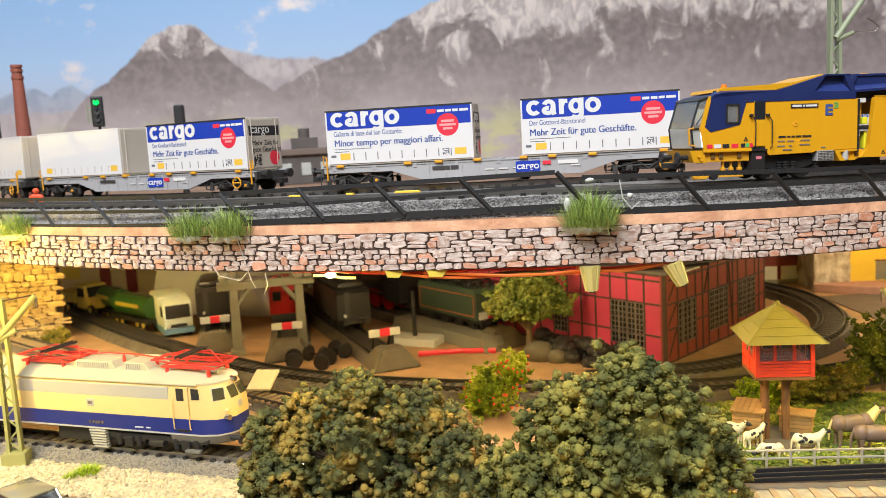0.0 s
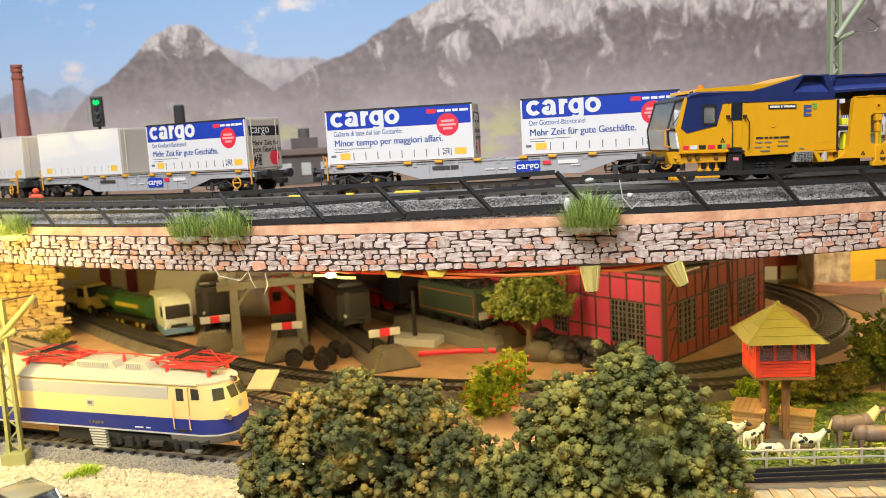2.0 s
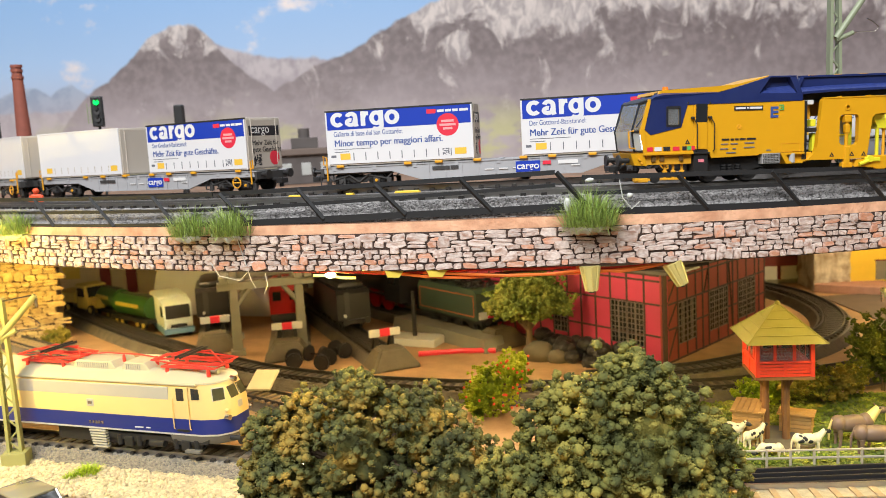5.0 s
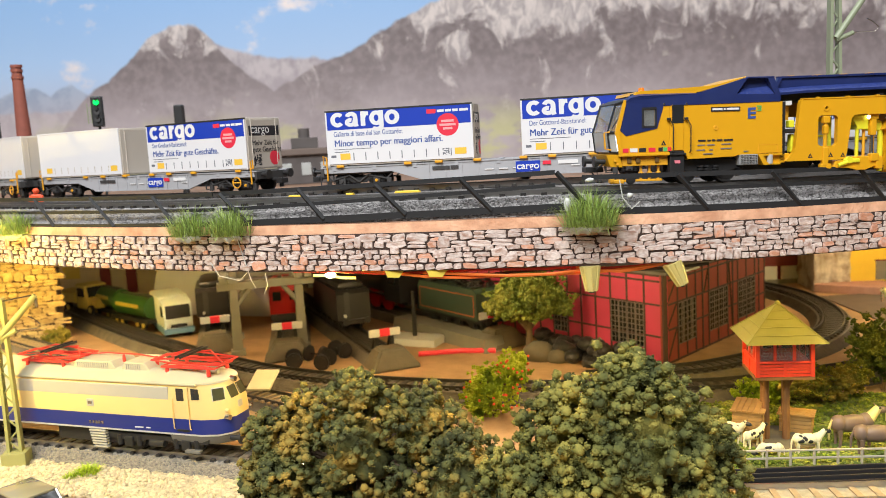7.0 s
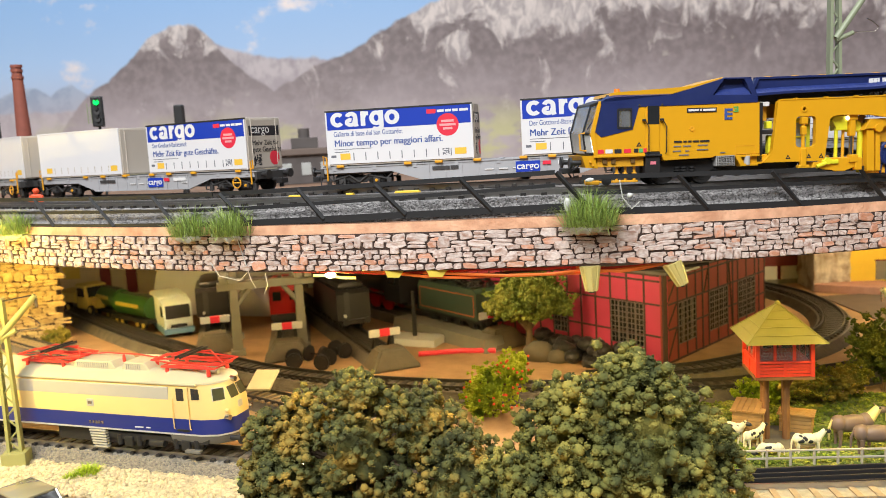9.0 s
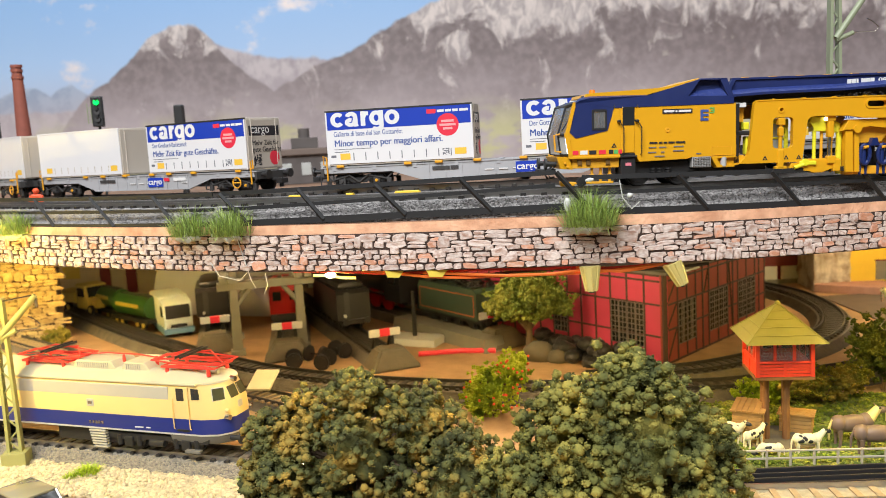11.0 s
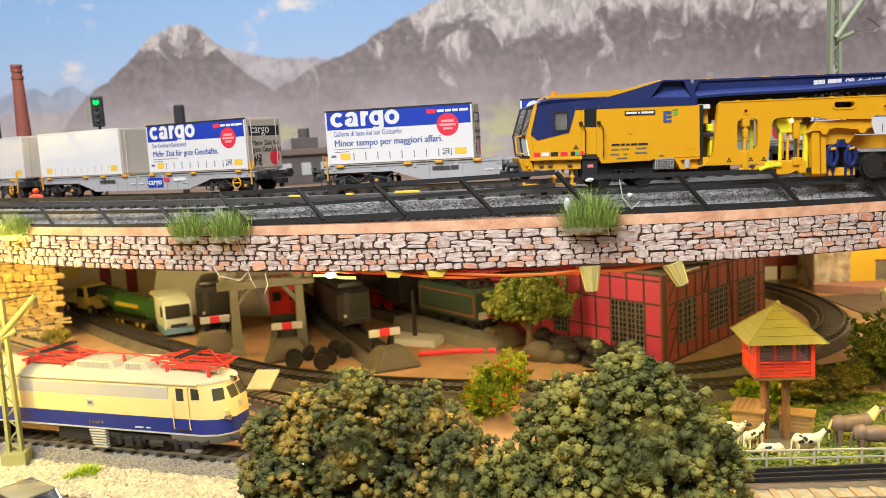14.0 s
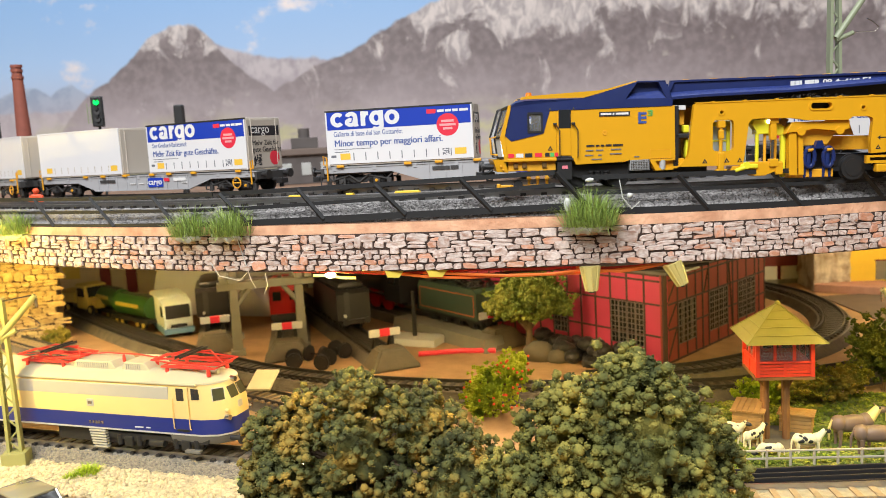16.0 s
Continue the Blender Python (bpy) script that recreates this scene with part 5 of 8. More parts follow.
def engine_shed():
    s = thing("engine_shed", Matrix.Identity(4), "red half-timbered engine shed with barred windows and flat grey roof", "shed")
    H = 71.0
    cx, cy = 167.0, 626.0
    a, b = 46.0, -52.5
    mr = at(cx, cy, 0, a)
    lx, ly = cx - 260 * math.cos(radians(b)), cy - 260 * math.sin(radians(b))
    ml = at(lx, ly, 0, b)
    wall_panel(s, ml, 260, H, SHED_LIT, [260 - k for k in (1, 19.5, 36.6, 53.7, 70, 86, 102, 119, 136, 153, 170, 187, 204, 221, 238, 258)], [1, 22, 47, 65.5, 70], [(207.0, 222.8, 12, 46.4), (224.0, 239.9, 12, 46.4), (141.8, 157.4, 12, 46.4), (73.6, 89.4, 12, 46.4)])
    wall_panel(s, mr, 185, H, SHED_DIM, [1, 20, 35, 50, 62, 73, 90, 108, 118, 128, 145, 163, 172, 184], [1, 27, 47, 66, 70], [(21, 34.2, 13, 46), (35.8, 49, 13, 46), (74, 90, 13, 46), (91, 107, 13, 46), (129, 144, 13, 46), (146, 162, 13, 46)], [(3, 2, 18, 26), (3, 28, 18, 46), (3, 48, 18, 65), (110, 66, 118, 2), (64, 47, 72, 66)])
    part("corner_post", box(-1.6, 1.6, -1.6, 1.6, 0, H, 0.2), BEAM, s, m=at(cx, cy, 0, 6))
    rx, ry = cx + 185 * math.cos(radians(a)), cy + 185 * math.sin(radians(a))
    bm = bmesh.new()
    vs = [bm.verts.new(p) for p in ((cx + 1, cy - 3, H), (rx + 3, ry - 2, H), (rx - 100, ry + 110, H + 14), (lx + 20, ly + 150, H + 14), (lx - 2, ly - 3, H))]
    top = [bm.verts.new((v.co.x, v.co.y, v.co.z + 2.2)) for v in vs]
    bm.faces.new(vs)
    bm.faces.new(top[::-1])
    for i in range(5):
        bm.faces.new((vs[i], vs[(i + 1) % 5], top[(i + 1) % 5], top[i]))
    part("roof", bm, ROOF_GREY, s)
    g = part("gutter", rod((20, -2.0, H - 1), (52, -2.0, H - 1), 1.1), PALE, s, m=mr)
    return s


# ---- watch tower with its plot ----
def watch_tower():
    t = thing("watch_tower", at(189, 467, 0, -7), "small red wooden watch tower with olive pyramid roof on posts", "tower")
    h = 15.0
    part("floor_slab", box(-h - 1, h + 1, -h - 1, h + 1, 38.5, 40.2, 0.2), WOOD, t)
    for s in range(4):
        m = Matrix.Rotation(radians(90 * s), 4, "Z")
        for i in range(4):
            part("board", box(-h, h, -h - 0.6, -h + 0.2, 40.4 + i * 1.85, 42.0 + i * 1.85, 0.15), RED_TOWER, t, m=m)
        part("parapet_cap", box(-h - 1, h + 1, -h - 1, -h + 0.8, 48.0, 49.2, 0.2), RED_TOWER, t, m=m)
        part("corner_post", box(-h - 0.9, -h + 1.4, -h - 0.9, -h + 1.4, 40.2, 61, 0.2), RED_TOWER, t, m=m)
        for x in (-5.2, 5.2):
            part("window_post", box(x - 0.8, x + 0.8, -h + 0.2, -h + 1.2, 49, 60.6), RED_TOWER, t, m=m)
        part("parapet_centre", box(-0.7, 0.7, -h - 0.9, -h, 40.4, 48.2), RED_TOWER, t, m=m)
        part("head_beam", box(-h, h, -h, -h + 1.2, 59.2, 60.8), RED_TOWER, t, m=m)
        part("window_pane", box(-h + 1.5, h - 1.5, -h + 0.9, -h + 1.1, 49.2, 59.4), WINDOW_DARK if s in (1, 2) else glass("thin_pane", (0.9, 0.9, 0.85)), t, m=m)
    bm = bmesh.new()
    e, z0, z1 = 21.5, 60.2, 79.5
    low = [bm.verts.new(p) for p in ((-e, -e, z0), (e, -e, z0), (e, e, z0), (-e, e, z0))]
    apex = bm.verts.new((0, 0, z1))
    inner = bm.verts.new((0, 0, z1 - 2.5))
    for i in range(4):
        bm.faces.new((low[i], low[(i + 1) % 4], apex))
        bm.faces.new((low[(i + 1) % 4], low[i], inner))
    r = part("roof", bm, OLIVE_ROOF, t)
    part("finial", add_ball(bmesh.new(), (0, 0, 79.4), 1.6, 2), OLIVE_ROOF, r)
    for s in range(4):
        for k in range(1, 5):
            f = k / 5
            y, z = -e * (1 - f), z0 + (z1 - z0) * f
            part("roof_batten", box(-e * (1 - f), e * (1 - f), y - 0.25, y + 0.25, z - 0.05, z + 0.35), OLIVE_ROOF, r, m=Matrix.Rotation(radians(90 * s), 4, "Z"))
        part("hip", rod((-e, -e, z0 + 0.1), (0, 0, z1), 0.5, 0.5, 5), OLIVE_ROOF, r, m=Matrix.Rotation(radians(90 * s), 4, "Z"))
    for x, y in ((-8, -5), (3, -6), (-6, 7), (6, 7)):
        part("leg", rod((x, y, 0), (x, y, 39), 2.2, 1.9, 10), WOOD, t)
        part("knee_brace", rod((x, y, 30), (x + (5 if x > 0 else -5), y, 38.5), 0.9, 0.9, 6), WOOD, t)
    b = rod((0, 0, -0.5), (0, 0, 1.2), 23, 21, 30)
    solo("tower_base", b, HEAP, "round grey earth plinth under the watch tower", "plinth", m=at(186, 462, 0))


def wood_stack(x, y, rz, L, Wd, H, label):
    t = thing("wood_crate", at(x, y, 1.2, rz), label, "crate", "plank crates by the tower")
    n = max(4, int(H / 2.2))
    for i in range(n):
        z = i * H / n
        for y0 in (-Wd / 2, Wd / 2 - 0.9):
            part("plank", box(-L / 2 + i * 0.25, L / 2 - i * 0.25, y0, y0 + 0.9, z, z + H / n - 0.35, 0.1), WOOD_LIGHT, t)
        for x0 in (-L / 2, L / 2 - 0.9):
            part("plank", box(x0, x0 + 0.9, -Wd / 2 + 0.9, Wd / 2 - 0.9, z, z + H / n - 0.35, 0.1), WOOD_LIGHT, t)
    for i in range(6):
        y0 = -Wd / 2 - 1 + i * (Wd + 2) / 6
        part("lid_plank", box(-L / 2 - 1.2, L / 2 + 1.2, y0, y0 + (Wd + 2) / 6 - 0.3, H, H + 1.0, 0.1), WOOD_LIGHT, t)
    return t


# ---- yard ----
def smooth_path(pts, z, n=14):
    out = []
    P = [Vector((p[0], p[1], z)) for p in pts]
    P = [P[0] * 2 - P[1]] + P + [P[-1] * 2 - P[-2]]
    for i in range(1, len(P) - 2):
        for k in range(n):
            t = k / n
            a, b, c, d = P[i - 1:i + 3]
            out.append(tuple(0.5 * ((2 * b) + (c - a) * t + (2 * a - 5 * b + 4 * c - d) * t * t + (3 * b - a - 3 * c + d) * t ** 3)))
    out.append(tuple(P[-2]))
    return out


def buffer_stop(x, y, rz):
    """Track end: earth heap, black frame, white beam with a red middle."""
    t = thing("buffer_stop", at(x, y, 0, rz) @ Matrix.Diagonal((0.8, 0.8, 0.8, 1)), "black buffer stop with white and red beam at track end", "buffer stop", "buffer stops in the yard")
    bm = bmesh.new()
    r = [(-27, -34, 0), (27, -34, 0), (27, 6, 0), (-27, 6, 0), (-13, -20, 20), (13, -20, 20), (14, 2, 20), (-14, 2, 20)]
    v = [bm.verts.new(p) for p in r]
    for f in ((0, 1, 5, 4), (1, 2, 6, 5), (2, 3, 7, 6), (3, 0, 4, 7), (4, 5, 6, 7), (3, 2, 1, 0)):
        bm.faces.new([v[i] for i in f])
    bmesh.ops.bevel(bm, geom=bm.edges[:], offset=2.2, segments=2, affect="EDGES")
    part("earth_mound", bm, HEAP, t, "grey-brown earth mound")
    for sx in (-8.6, 8.6):
        bm = poly([(-2, 9), (2, 9), (2, 34), (-2, 34)], 6, 9, 0.2)
        add_rod(bm, (0, 8, 32), (0, 26, 9), 1.6, 1.6, 6)
        add_rod(bm, (0, 8, 20), (0, -4, 11), 1.4, 1.4, 6)
        part("frame", bm, BLACK, t, m=at(sx, 0, 0))
    for x0, x1, mt in ((-17, -5.5, PALE), (-5.5, 5.5, RED_PRINT), (5.5, 17, PALE)):
        part("beam", box(x0, x1, 2.5, 6, 28.5, 36.5, 0.5), mt, t)
    for sx in (-10, 10):
        bm = rod((sx, 6, 30), (sx, 11, 30), 1.6, 1.6, 10)
        add_rod(bm, (sx, 11, 30), (sx, 12.4, 30), 3.2, 3.2, 14)
        part("buffer", bm, BLACK, t)
    return t


def vehicle_wheels(t, xs, r, y, mat_):
    for x in xs:
        for s in (-1, 1):
            bm = rod((x, s * y - 1.6, r), (x, s * y + 1.6, r), r, r, 18)
            w = part("wheel", bm, RUBBER, t, smooth=True)
            part("rim", rod((x, s * y - 1.9, r), (x, s * y + 1.9, r), r * 0.58, r * 0.58, 14), mat_, w)


def tender(name, m, body_mat, label, lined=False, coal=True, L=92.0):
    t = thing(name, m, label, "locomotive")
    part("tank", poly([(-L / 2, 12), (-L / 2, 36), (-L / 2 + 4, 40), (L / 2 - 4, 40), (L / 2, 36), (L / 2, 12)], -16, 16, 0.8), body_mat, t)
    if lined:
        for y in (-16.3, 16.1):
            for b in ((-L / 2 + 3, L / 2 - 3, 33.6, 34.4), (-L / 2 + 3, L / 2 - 3, 15, 15.8), (-L / 2 + 3, -L / 2 + 3.8, 15, 34), (L / 2 - 3.8, L / 2 - 3, 15, 34)):
                part("lining", box(b[0], b[1], y, y + 0.2, b[2], b[3]), ORANGE_LINE, t)
    if coal:
        rnd = random.Random(8)
        bm = bmesh.new()
        for i in range(90):
            add_ball(bm, (rnd.uniform(-L / 2 + 6, L / 2 - 12), rnd.uniform(-12, 12), 40 + rnd.uniform(-1, 6)), rnd.uniform(2, 4), 1, (1, 1, 0.7))
        part("coal", bm, LOCO_BLACK, t, "heaped black coal")
    if not coal:
        part("hood", box(-L / 2 + 6, L / 2 - 6, -13, 13, 38, 47, 5.0), body_mat, t, smooth=True)
        for x in (-L / 2 - 0.6, L / 2 + 0.4):
            part("end_ladder", box(x, x + 0.4, 4, 9, 14, 38, 0.1), DARK, t)
    part("frame", box(-L / 2 - 3, L / 2 + 3, -13, 13, 8, 12.2, 0.4), LOCO_BLACK, t)
    for x in np.linspace(-L / 2 + 14, L / 2 - 14, 4):
        wheelset(t, float(x), 6.0)
        for s in (-1, 1):
            part("axle_box", box(float(x) - 4, float(x) + 4, s * 11 - 1.2, s * 11 + 1.2, 4, 11, 0.6), LOCO_BLACK, t)
    for s in (-1, 1):
        for y in (-10, 10):
            bm = rod((s * (L / 2 + 3), y, 11.6), (s * (L / 2 + 8), y, 11.6), 1.4, 1.4, 10)
            add_rod(bm, (s * (L / 2 + 8), y, 11.6), (s * (L / 2 + 9), y, 11.6), 3, 3, 16)
            part("buffer", bm, LOCO_BLACK, t)
        part("lamp", rod((s * (L / 2), 9, 16), (s * (L / 2 + 2), 9, 16), 1.5, 1.5, 12), PALE, t)
    return t


def steam_engine(m):
    t = thing("steam_locomotive", m, "black steam locomotive with boiler and domes behind the green tender", "locomotive")
    part("boiler", rod((-4, 0, 28), (100, 0, 28), 13.5, 12.5, 24), LOCO_BLACK, t, smooth=True)
    part("cab", poly([(-30, 12), (-30, 44), (-26, 47), (0, 47), (4, 44), (0, 12)], -16, 16, 0.8), LOCO_BLACK, t)
    for x, r, h in ((30, 5, 8), (56, 5.5, 7), (90, 4.5, 11)):
        part("dome" if x < 80 else "chimney", rod((x, 0, 38), (x, 0, 40 + h), r, r * 0.85, 16), LOCO_BLACK, t, smooth=True)
    part("running_board", box(-4, 104, -15.5, 15.5, 16, 17.4, 0.3), LOCO_BLACK, t)
    for y in (-16.3, 16.0):
        part("cab_window", box(-22, -8, y, y + 0.3, 30, 42, 0.4), WINDOW_DARK, t)
    for x in (6, 32, 58):
        wheelset(t, float(x), 10.5, LOCO_RED)
    part("frame", box(-30, 106, -7, 7, 8, 16), LOCO_BLACK, t)
    part("side_rod", box(4, 60, -12, -11, 9.6, 11.4, 0.3), STEEL, t)
    part("cylinder", rod((78, -13, 12), (96, -13, 12), 5, 5, 16), LOCO_BLACK, t)
    part("smokebox_lamp", rod((104, 0, 40), (107, 0, 40), 2.2, 2.2, 12), PALE, t)
    return t


def red_loco(m):
    """The end of a red diesel locomotive with a rounded roof."""
    t = thing("red_locomotive", m, "dark red locomotive with rounded roof and black frame", "locomotive")
    arc = [(15.5 * math.cos(a), 36 + 10 * math.sin(a)) for a in np.linspace(0, math.pi, 12)]
    prof = [(-15.5, 13), (15.5, 13)] + arc
    part("body", poly(prof, -2, 150, 0.8), LOCO_RED, t, smooth=True)
    for x in (-8, 8):
        part("end_window", box(x - 4, x + 4, -2.6, -1.8, 27, 36, 0.4), WINDOW_DARK, t)
    part("headlamp", rod((0, -3.2, 39), (0, -1.5, 39), 2.6, 2.6, 16), RED_PRINT, t)
    part("buffer_beam", box(-15, 15, -4, 0, 8, 14, 0.4), BLACK, t)
    for x in (-10, 10):
        bm = rod((x, -4, 11.6), (x, -9, 11.6), 1.4, 1.4, 10)
        add_rod(bm, (x, -9, 11.6), (x, -10, 11.6), 3, 3, 16)
        part("buffer", bm, BLACK, t)
    part("underframe", box(-12, 12, 2, 148, 3, 12), BLACK, t)
    return t


def gantry(m):
    """Grey portal of legs and beams over the sidings."""
    t = thing("loading_gantry", m, "grey concrete loading gantry standing over the sidings", "gantry")
    for x, y in ((0, 0), (58, 0), (0, 70), (58, 70)):
        part("leg", poly([(x - 4.5, 4), (x + 4.5, 4), (x + 3.6, 60), (x - 3.6, 60)], y - 4, y + 4, 0.5), CONCRETE, t)
        part("foot", box(x - 6.5, x + 6.5, y - 6, y + 6, 0, 5, 0.5), CONCRETE, t)
    for y in (0, 70):
        part("cross_beam", box(-14, 72, y - 4.5, y + 4.5, 60, 67, 0.6), CONCRETE, t)
        for x0, x1 in ((3, 14), (55, 44)):
            part("haunch", rod((x0, y, 46), (x1, y, 60), 2.2, 2.2, 6), CONCRETE, t)
    for x in (-8, 0, 58, 66):
        part("long_beam", box(x - 3.5, x + 3.5, -12, 84, 67, 73, 0.5), CONCRETE, t)
    for i in range(4):
        for x, d in ((0, 1), (58, 1)):
            part("lattice", rod((x, i * 17.5, 8 + (i % 2) * 50), (x, (i + 1) * 17.5, 58 - (i % 2) * 50), 1.2, 1.2, 5), DARK, t)
    return t


def wheelset_pile():
    rnd = random.Random(2)
    for x, y, rz in ((-131, 688, 10), (-114, 700, 60), (-103, 678, -15), (-95, 712, 40)):
        t = thing("spare_wheelset", at(x, y, 0, rz), "loose dark spare wheelset lying on the ground", "wheelset", "spare wheelsets in the yard")
        wheelset(t, 0, 6.5, LOCO_BLACK)


def tank_wagon(m, label):
    t = thing("tank_wagon", m, label, "railway wagon", "green wagons behind the yard")
    part("tank", rod((-34, 0, 22), (34, 0, 22), 11.5, 11.5, 28), TANK_GREEN, t, smooth=True)
    part("stripe", box(-26, 22, -11.8, -10.8, 22, 26), TRUCK_YEL, t)
    part("frame", box(-40, 40, -12, 12, 7, 11, 0.4), BLACK, t)
    part("walkway", box(-30, 30, -3, 3, 33.2, 34.2), DARK, t)
    vehicle_wheels(t, (-28, -16, 16, 28), 5.2, 9, TRUCK_YEL)
    return t


def van(m):
    t = thing("delivery_van", m, "pale mint and blue box van parked on the sand", "van")
    part("box_body", box(-46, 6, -15, 15, 9, 40, 2.0), VAN_WHITE, t, smooth=True)
    part("cab", poly([(6, 6), (27, 6), (28, 18), (25, 34), (20, 37), (6, 38)], -14, 14, 1.2), VAN_WHITE, t, smooth=True)
    part("skirt", box(-46, 28.6, -15.2, 15.2, 4, 10, 0.8), VAN_BLUE, t)
    part("windscreen", poly([(27.6, 20), (28.6, 20), (26, 33), (25, 33)], -12, 12), WINDOW_DARK, t)
    part("grille", box(27.4, 28.8, -12, 12, 11, 14), BLACK, t)
    for y in (-14.2, 14.0):
        part("side_window", box(11, 22, y, y + 0.2, 21, 32, 0.3), WINDOW_DARK, t)
    for y in (-10, 10):
        part("headlamp", rod((28, y, 13), (29.2, y, 13), 2.2, 2.2, 14), PALE, t)
    vehicle_wheels(t, (-32, 16), 5.5, 12.5, CHROME)
    return t


def truck(m):
    t = thing("lorry", m, "dull yellow lorry standing behind the yard track", "lorry")
    part("cab", poly([(0, 6), (24, 6), (24, 18), (21, 33), (0, 34)], -13, 13, 1.5), TRUCK_YEL, t, smooth=True)
    part("bonnet", box(23, 36, -9, 9, 7, 18, 2), TRUCK_YEL, t, smooth=True)
    part("bed", box(-44, -1, -14, 14, 12, 24, 0.8), TRUCK_YEL, t)
    for y in (-13.3, 13.1):
        part("side_window", box(4, 18, y, y + 0.2, 20, 30, 0.4), WINDOW_DARK, t)
    part("windscreen", poly([(23.6, 19.5), (24.6, 19.5), (22, 31), (21.2, 31)], -11, 11), WINDOW_DARK, t)
    vehicle_wheels(t, (-32, -20, 28), 5.5, 11.5, TRUCK_YEL)
    return t


def far_house(m, L, H, wall_mat, doors, label, roof=True):
    t = thing("house", m, label, "house", "buildings at the back of the lower level")
    part("wall", box(0, L, 0, 60, 0, H, 0.3), wall_mat, t)
    for x0, x1, z0, z1, mt in doors:
        w = part("window", box(x0, x1, -0.8, 0.4, z0, z1, 0.2), mt, t)
        part("frame", box(x0 - 1, x1 + 1, -0.5, 0.3, z1, z1 + 1.6), DARK_RED, w)
    part("plinth", box(-1, L + 1, -1.5, 60, 0, 5, 0.4), CONCRETE, t)
    part("eaves", box(-3, L + 3, -4, 62, H, H + 3, 0.5), DARK_RED, t)
    return t


def yard():
    Z = 10.0
    loop = smooth_path([(520, 690), (420, 628), (306, 578), (211, 552), (150, 550), (80, 562), (1, 580), (-83, 613), (-171, 672), (-303, 808), (-442, 975), (-520, 1080)], Z)
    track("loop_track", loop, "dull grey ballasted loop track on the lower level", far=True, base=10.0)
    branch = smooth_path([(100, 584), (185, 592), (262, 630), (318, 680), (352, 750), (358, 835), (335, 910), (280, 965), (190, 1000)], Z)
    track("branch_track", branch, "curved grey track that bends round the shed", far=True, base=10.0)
    main = smooth_path([(-470, 590), (-380, 557), (-267, 516), (-119, 462), (0, 418), (60, 397)], Z)
    ballast_grains(main, 19.5, 10.0, track("main_track", main, "grey ballasted main track under the electric locomotive", far=False, base=10.0), -320, 0, BALLAST_LOW)
    near = smooth_path([(-330, 446), (-201, 409), (-100, 378), (-20, 356)], 7.0)
    track("near_track", near, "dark rails at the layout's front edge", base=7.0, tan=True, half=17)
    right = smooth_path([(60, 397), (100, 384), (140, 376), (220, 371), (330, 374)], 9.0)
    track("tan_track", right, "track with tan wooden sleepers beside the meadow", base=9.0, tan=True, half=17, bed=material("pale_tan_ballast", (0.36, 0.32, 0.22), 0.7, vary=0.35, grain=0.8, bump=1.0, bump_size=0.6))
    # dark rails beside the meadow, simplified to bars on a base
    t = thing("meadow_rails", at(225, 402, 0, -2), "black rails along the meadow fence, built as bars", "trough")
    part("base", box(-100, 100, -9, 9, 0, 1.6, 0.4), BLACK, t)
    for y, z in ((-7.2, 3.0), (-2.0, 3.6), (2.6, 4.2), (7.0, 5.0)):
        part("bar", box(-100, 100, y - 1.0, y + 1.0, 1.5, z, 0.3), LOCO_BLACK, t)
        # paler strip paints the highlight along each bar's top edge
        part("bar_highlight", box(-100, 100, y - 1.05, y - 0.5, z - 0.1, z + 0.3, 0.1), RAIL_DARK, t)
    side = smooth_path([(-30, 500), (-90, 548), (-140, 590), (-215, 640), (-330, 735), (-470, 860)], 8.0)
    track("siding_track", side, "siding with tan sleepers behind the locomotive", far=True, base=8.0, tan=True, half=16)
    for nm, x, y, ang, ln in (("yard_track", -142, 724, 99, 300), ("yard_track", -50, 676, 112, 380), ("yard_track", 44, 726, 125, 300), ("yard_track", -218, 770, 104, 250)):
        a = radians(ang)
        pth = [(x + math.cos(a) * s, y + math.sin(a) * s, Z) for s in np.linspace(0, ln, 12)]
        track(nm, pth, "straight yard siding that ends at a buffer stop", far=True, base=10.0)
        buffer_stop(x + math.cos(a) * 4, y + math.sin(a) * 4, ang - 90)
    engine_shed()
    watch_tower()
    wood_stack(174, 470, 62, 24, 17, 17, "large stacked plank crate with brown lid")
    wood_stack(203, 474, -30, 18, 12, 10, "small plank crate with slanting lid")
    gantry(at(-190, 738, 0, 14))
    red_loco(at(-156, 800, Z, 9))
    tender("black_tender", at(-103, 805, Z, 112), LOCO_BLACK, "black steam locomotive tender standing on a yard siding", coal=False)
    tender("green_tender", at(13, 770, Z, 125), LOCO_GREEN, "dark green lined tender heaped with black coal", lined=True)
    steam_engine(at(-50, 860, Z, 125))
    tender("black_wagon", at(-240, 850, Z, 104), LOCO_BLACK, "black wagon on the far yard siding", coal=False, L=70)
    wheelset_pile()
    tank_wagon(at(-330, 880, 4, -42), "grass green tank wagon with yellow stripe")
    tank_wagon(at(-385, 945, 4, -46), "grass green tank wagon with yellow stripe")
    van(at(-283, 850, 0, -62))
    truck(at(-418, 960, 8, -38))
    far_house(at(-520, 1080, 0, 0), 150, 100, CREAM_WALL, ((70, 84, 8, 44, DARK_RED), (22, 44, 30, 60, TRUCK_YEL), (104, 118, 8, 44, DARK_RED)), "cream plastered house with dark red doors at the back")
    far_house(at(-360, 1085, 0, 0), 170, 100, DARK_RED, ((30, 60, 12, 50, HEAP), (90, 130, 12, 50, HEAP)), "dark red building with pale doors at the back")
    far_house(at(352, 938, 0, -4), 70, 110, DARK_RED, ((3, 27, 3, 20, PALE), (31, 62, 3, 20, PALE)), "dark red brick building with pale lower panels at the back")
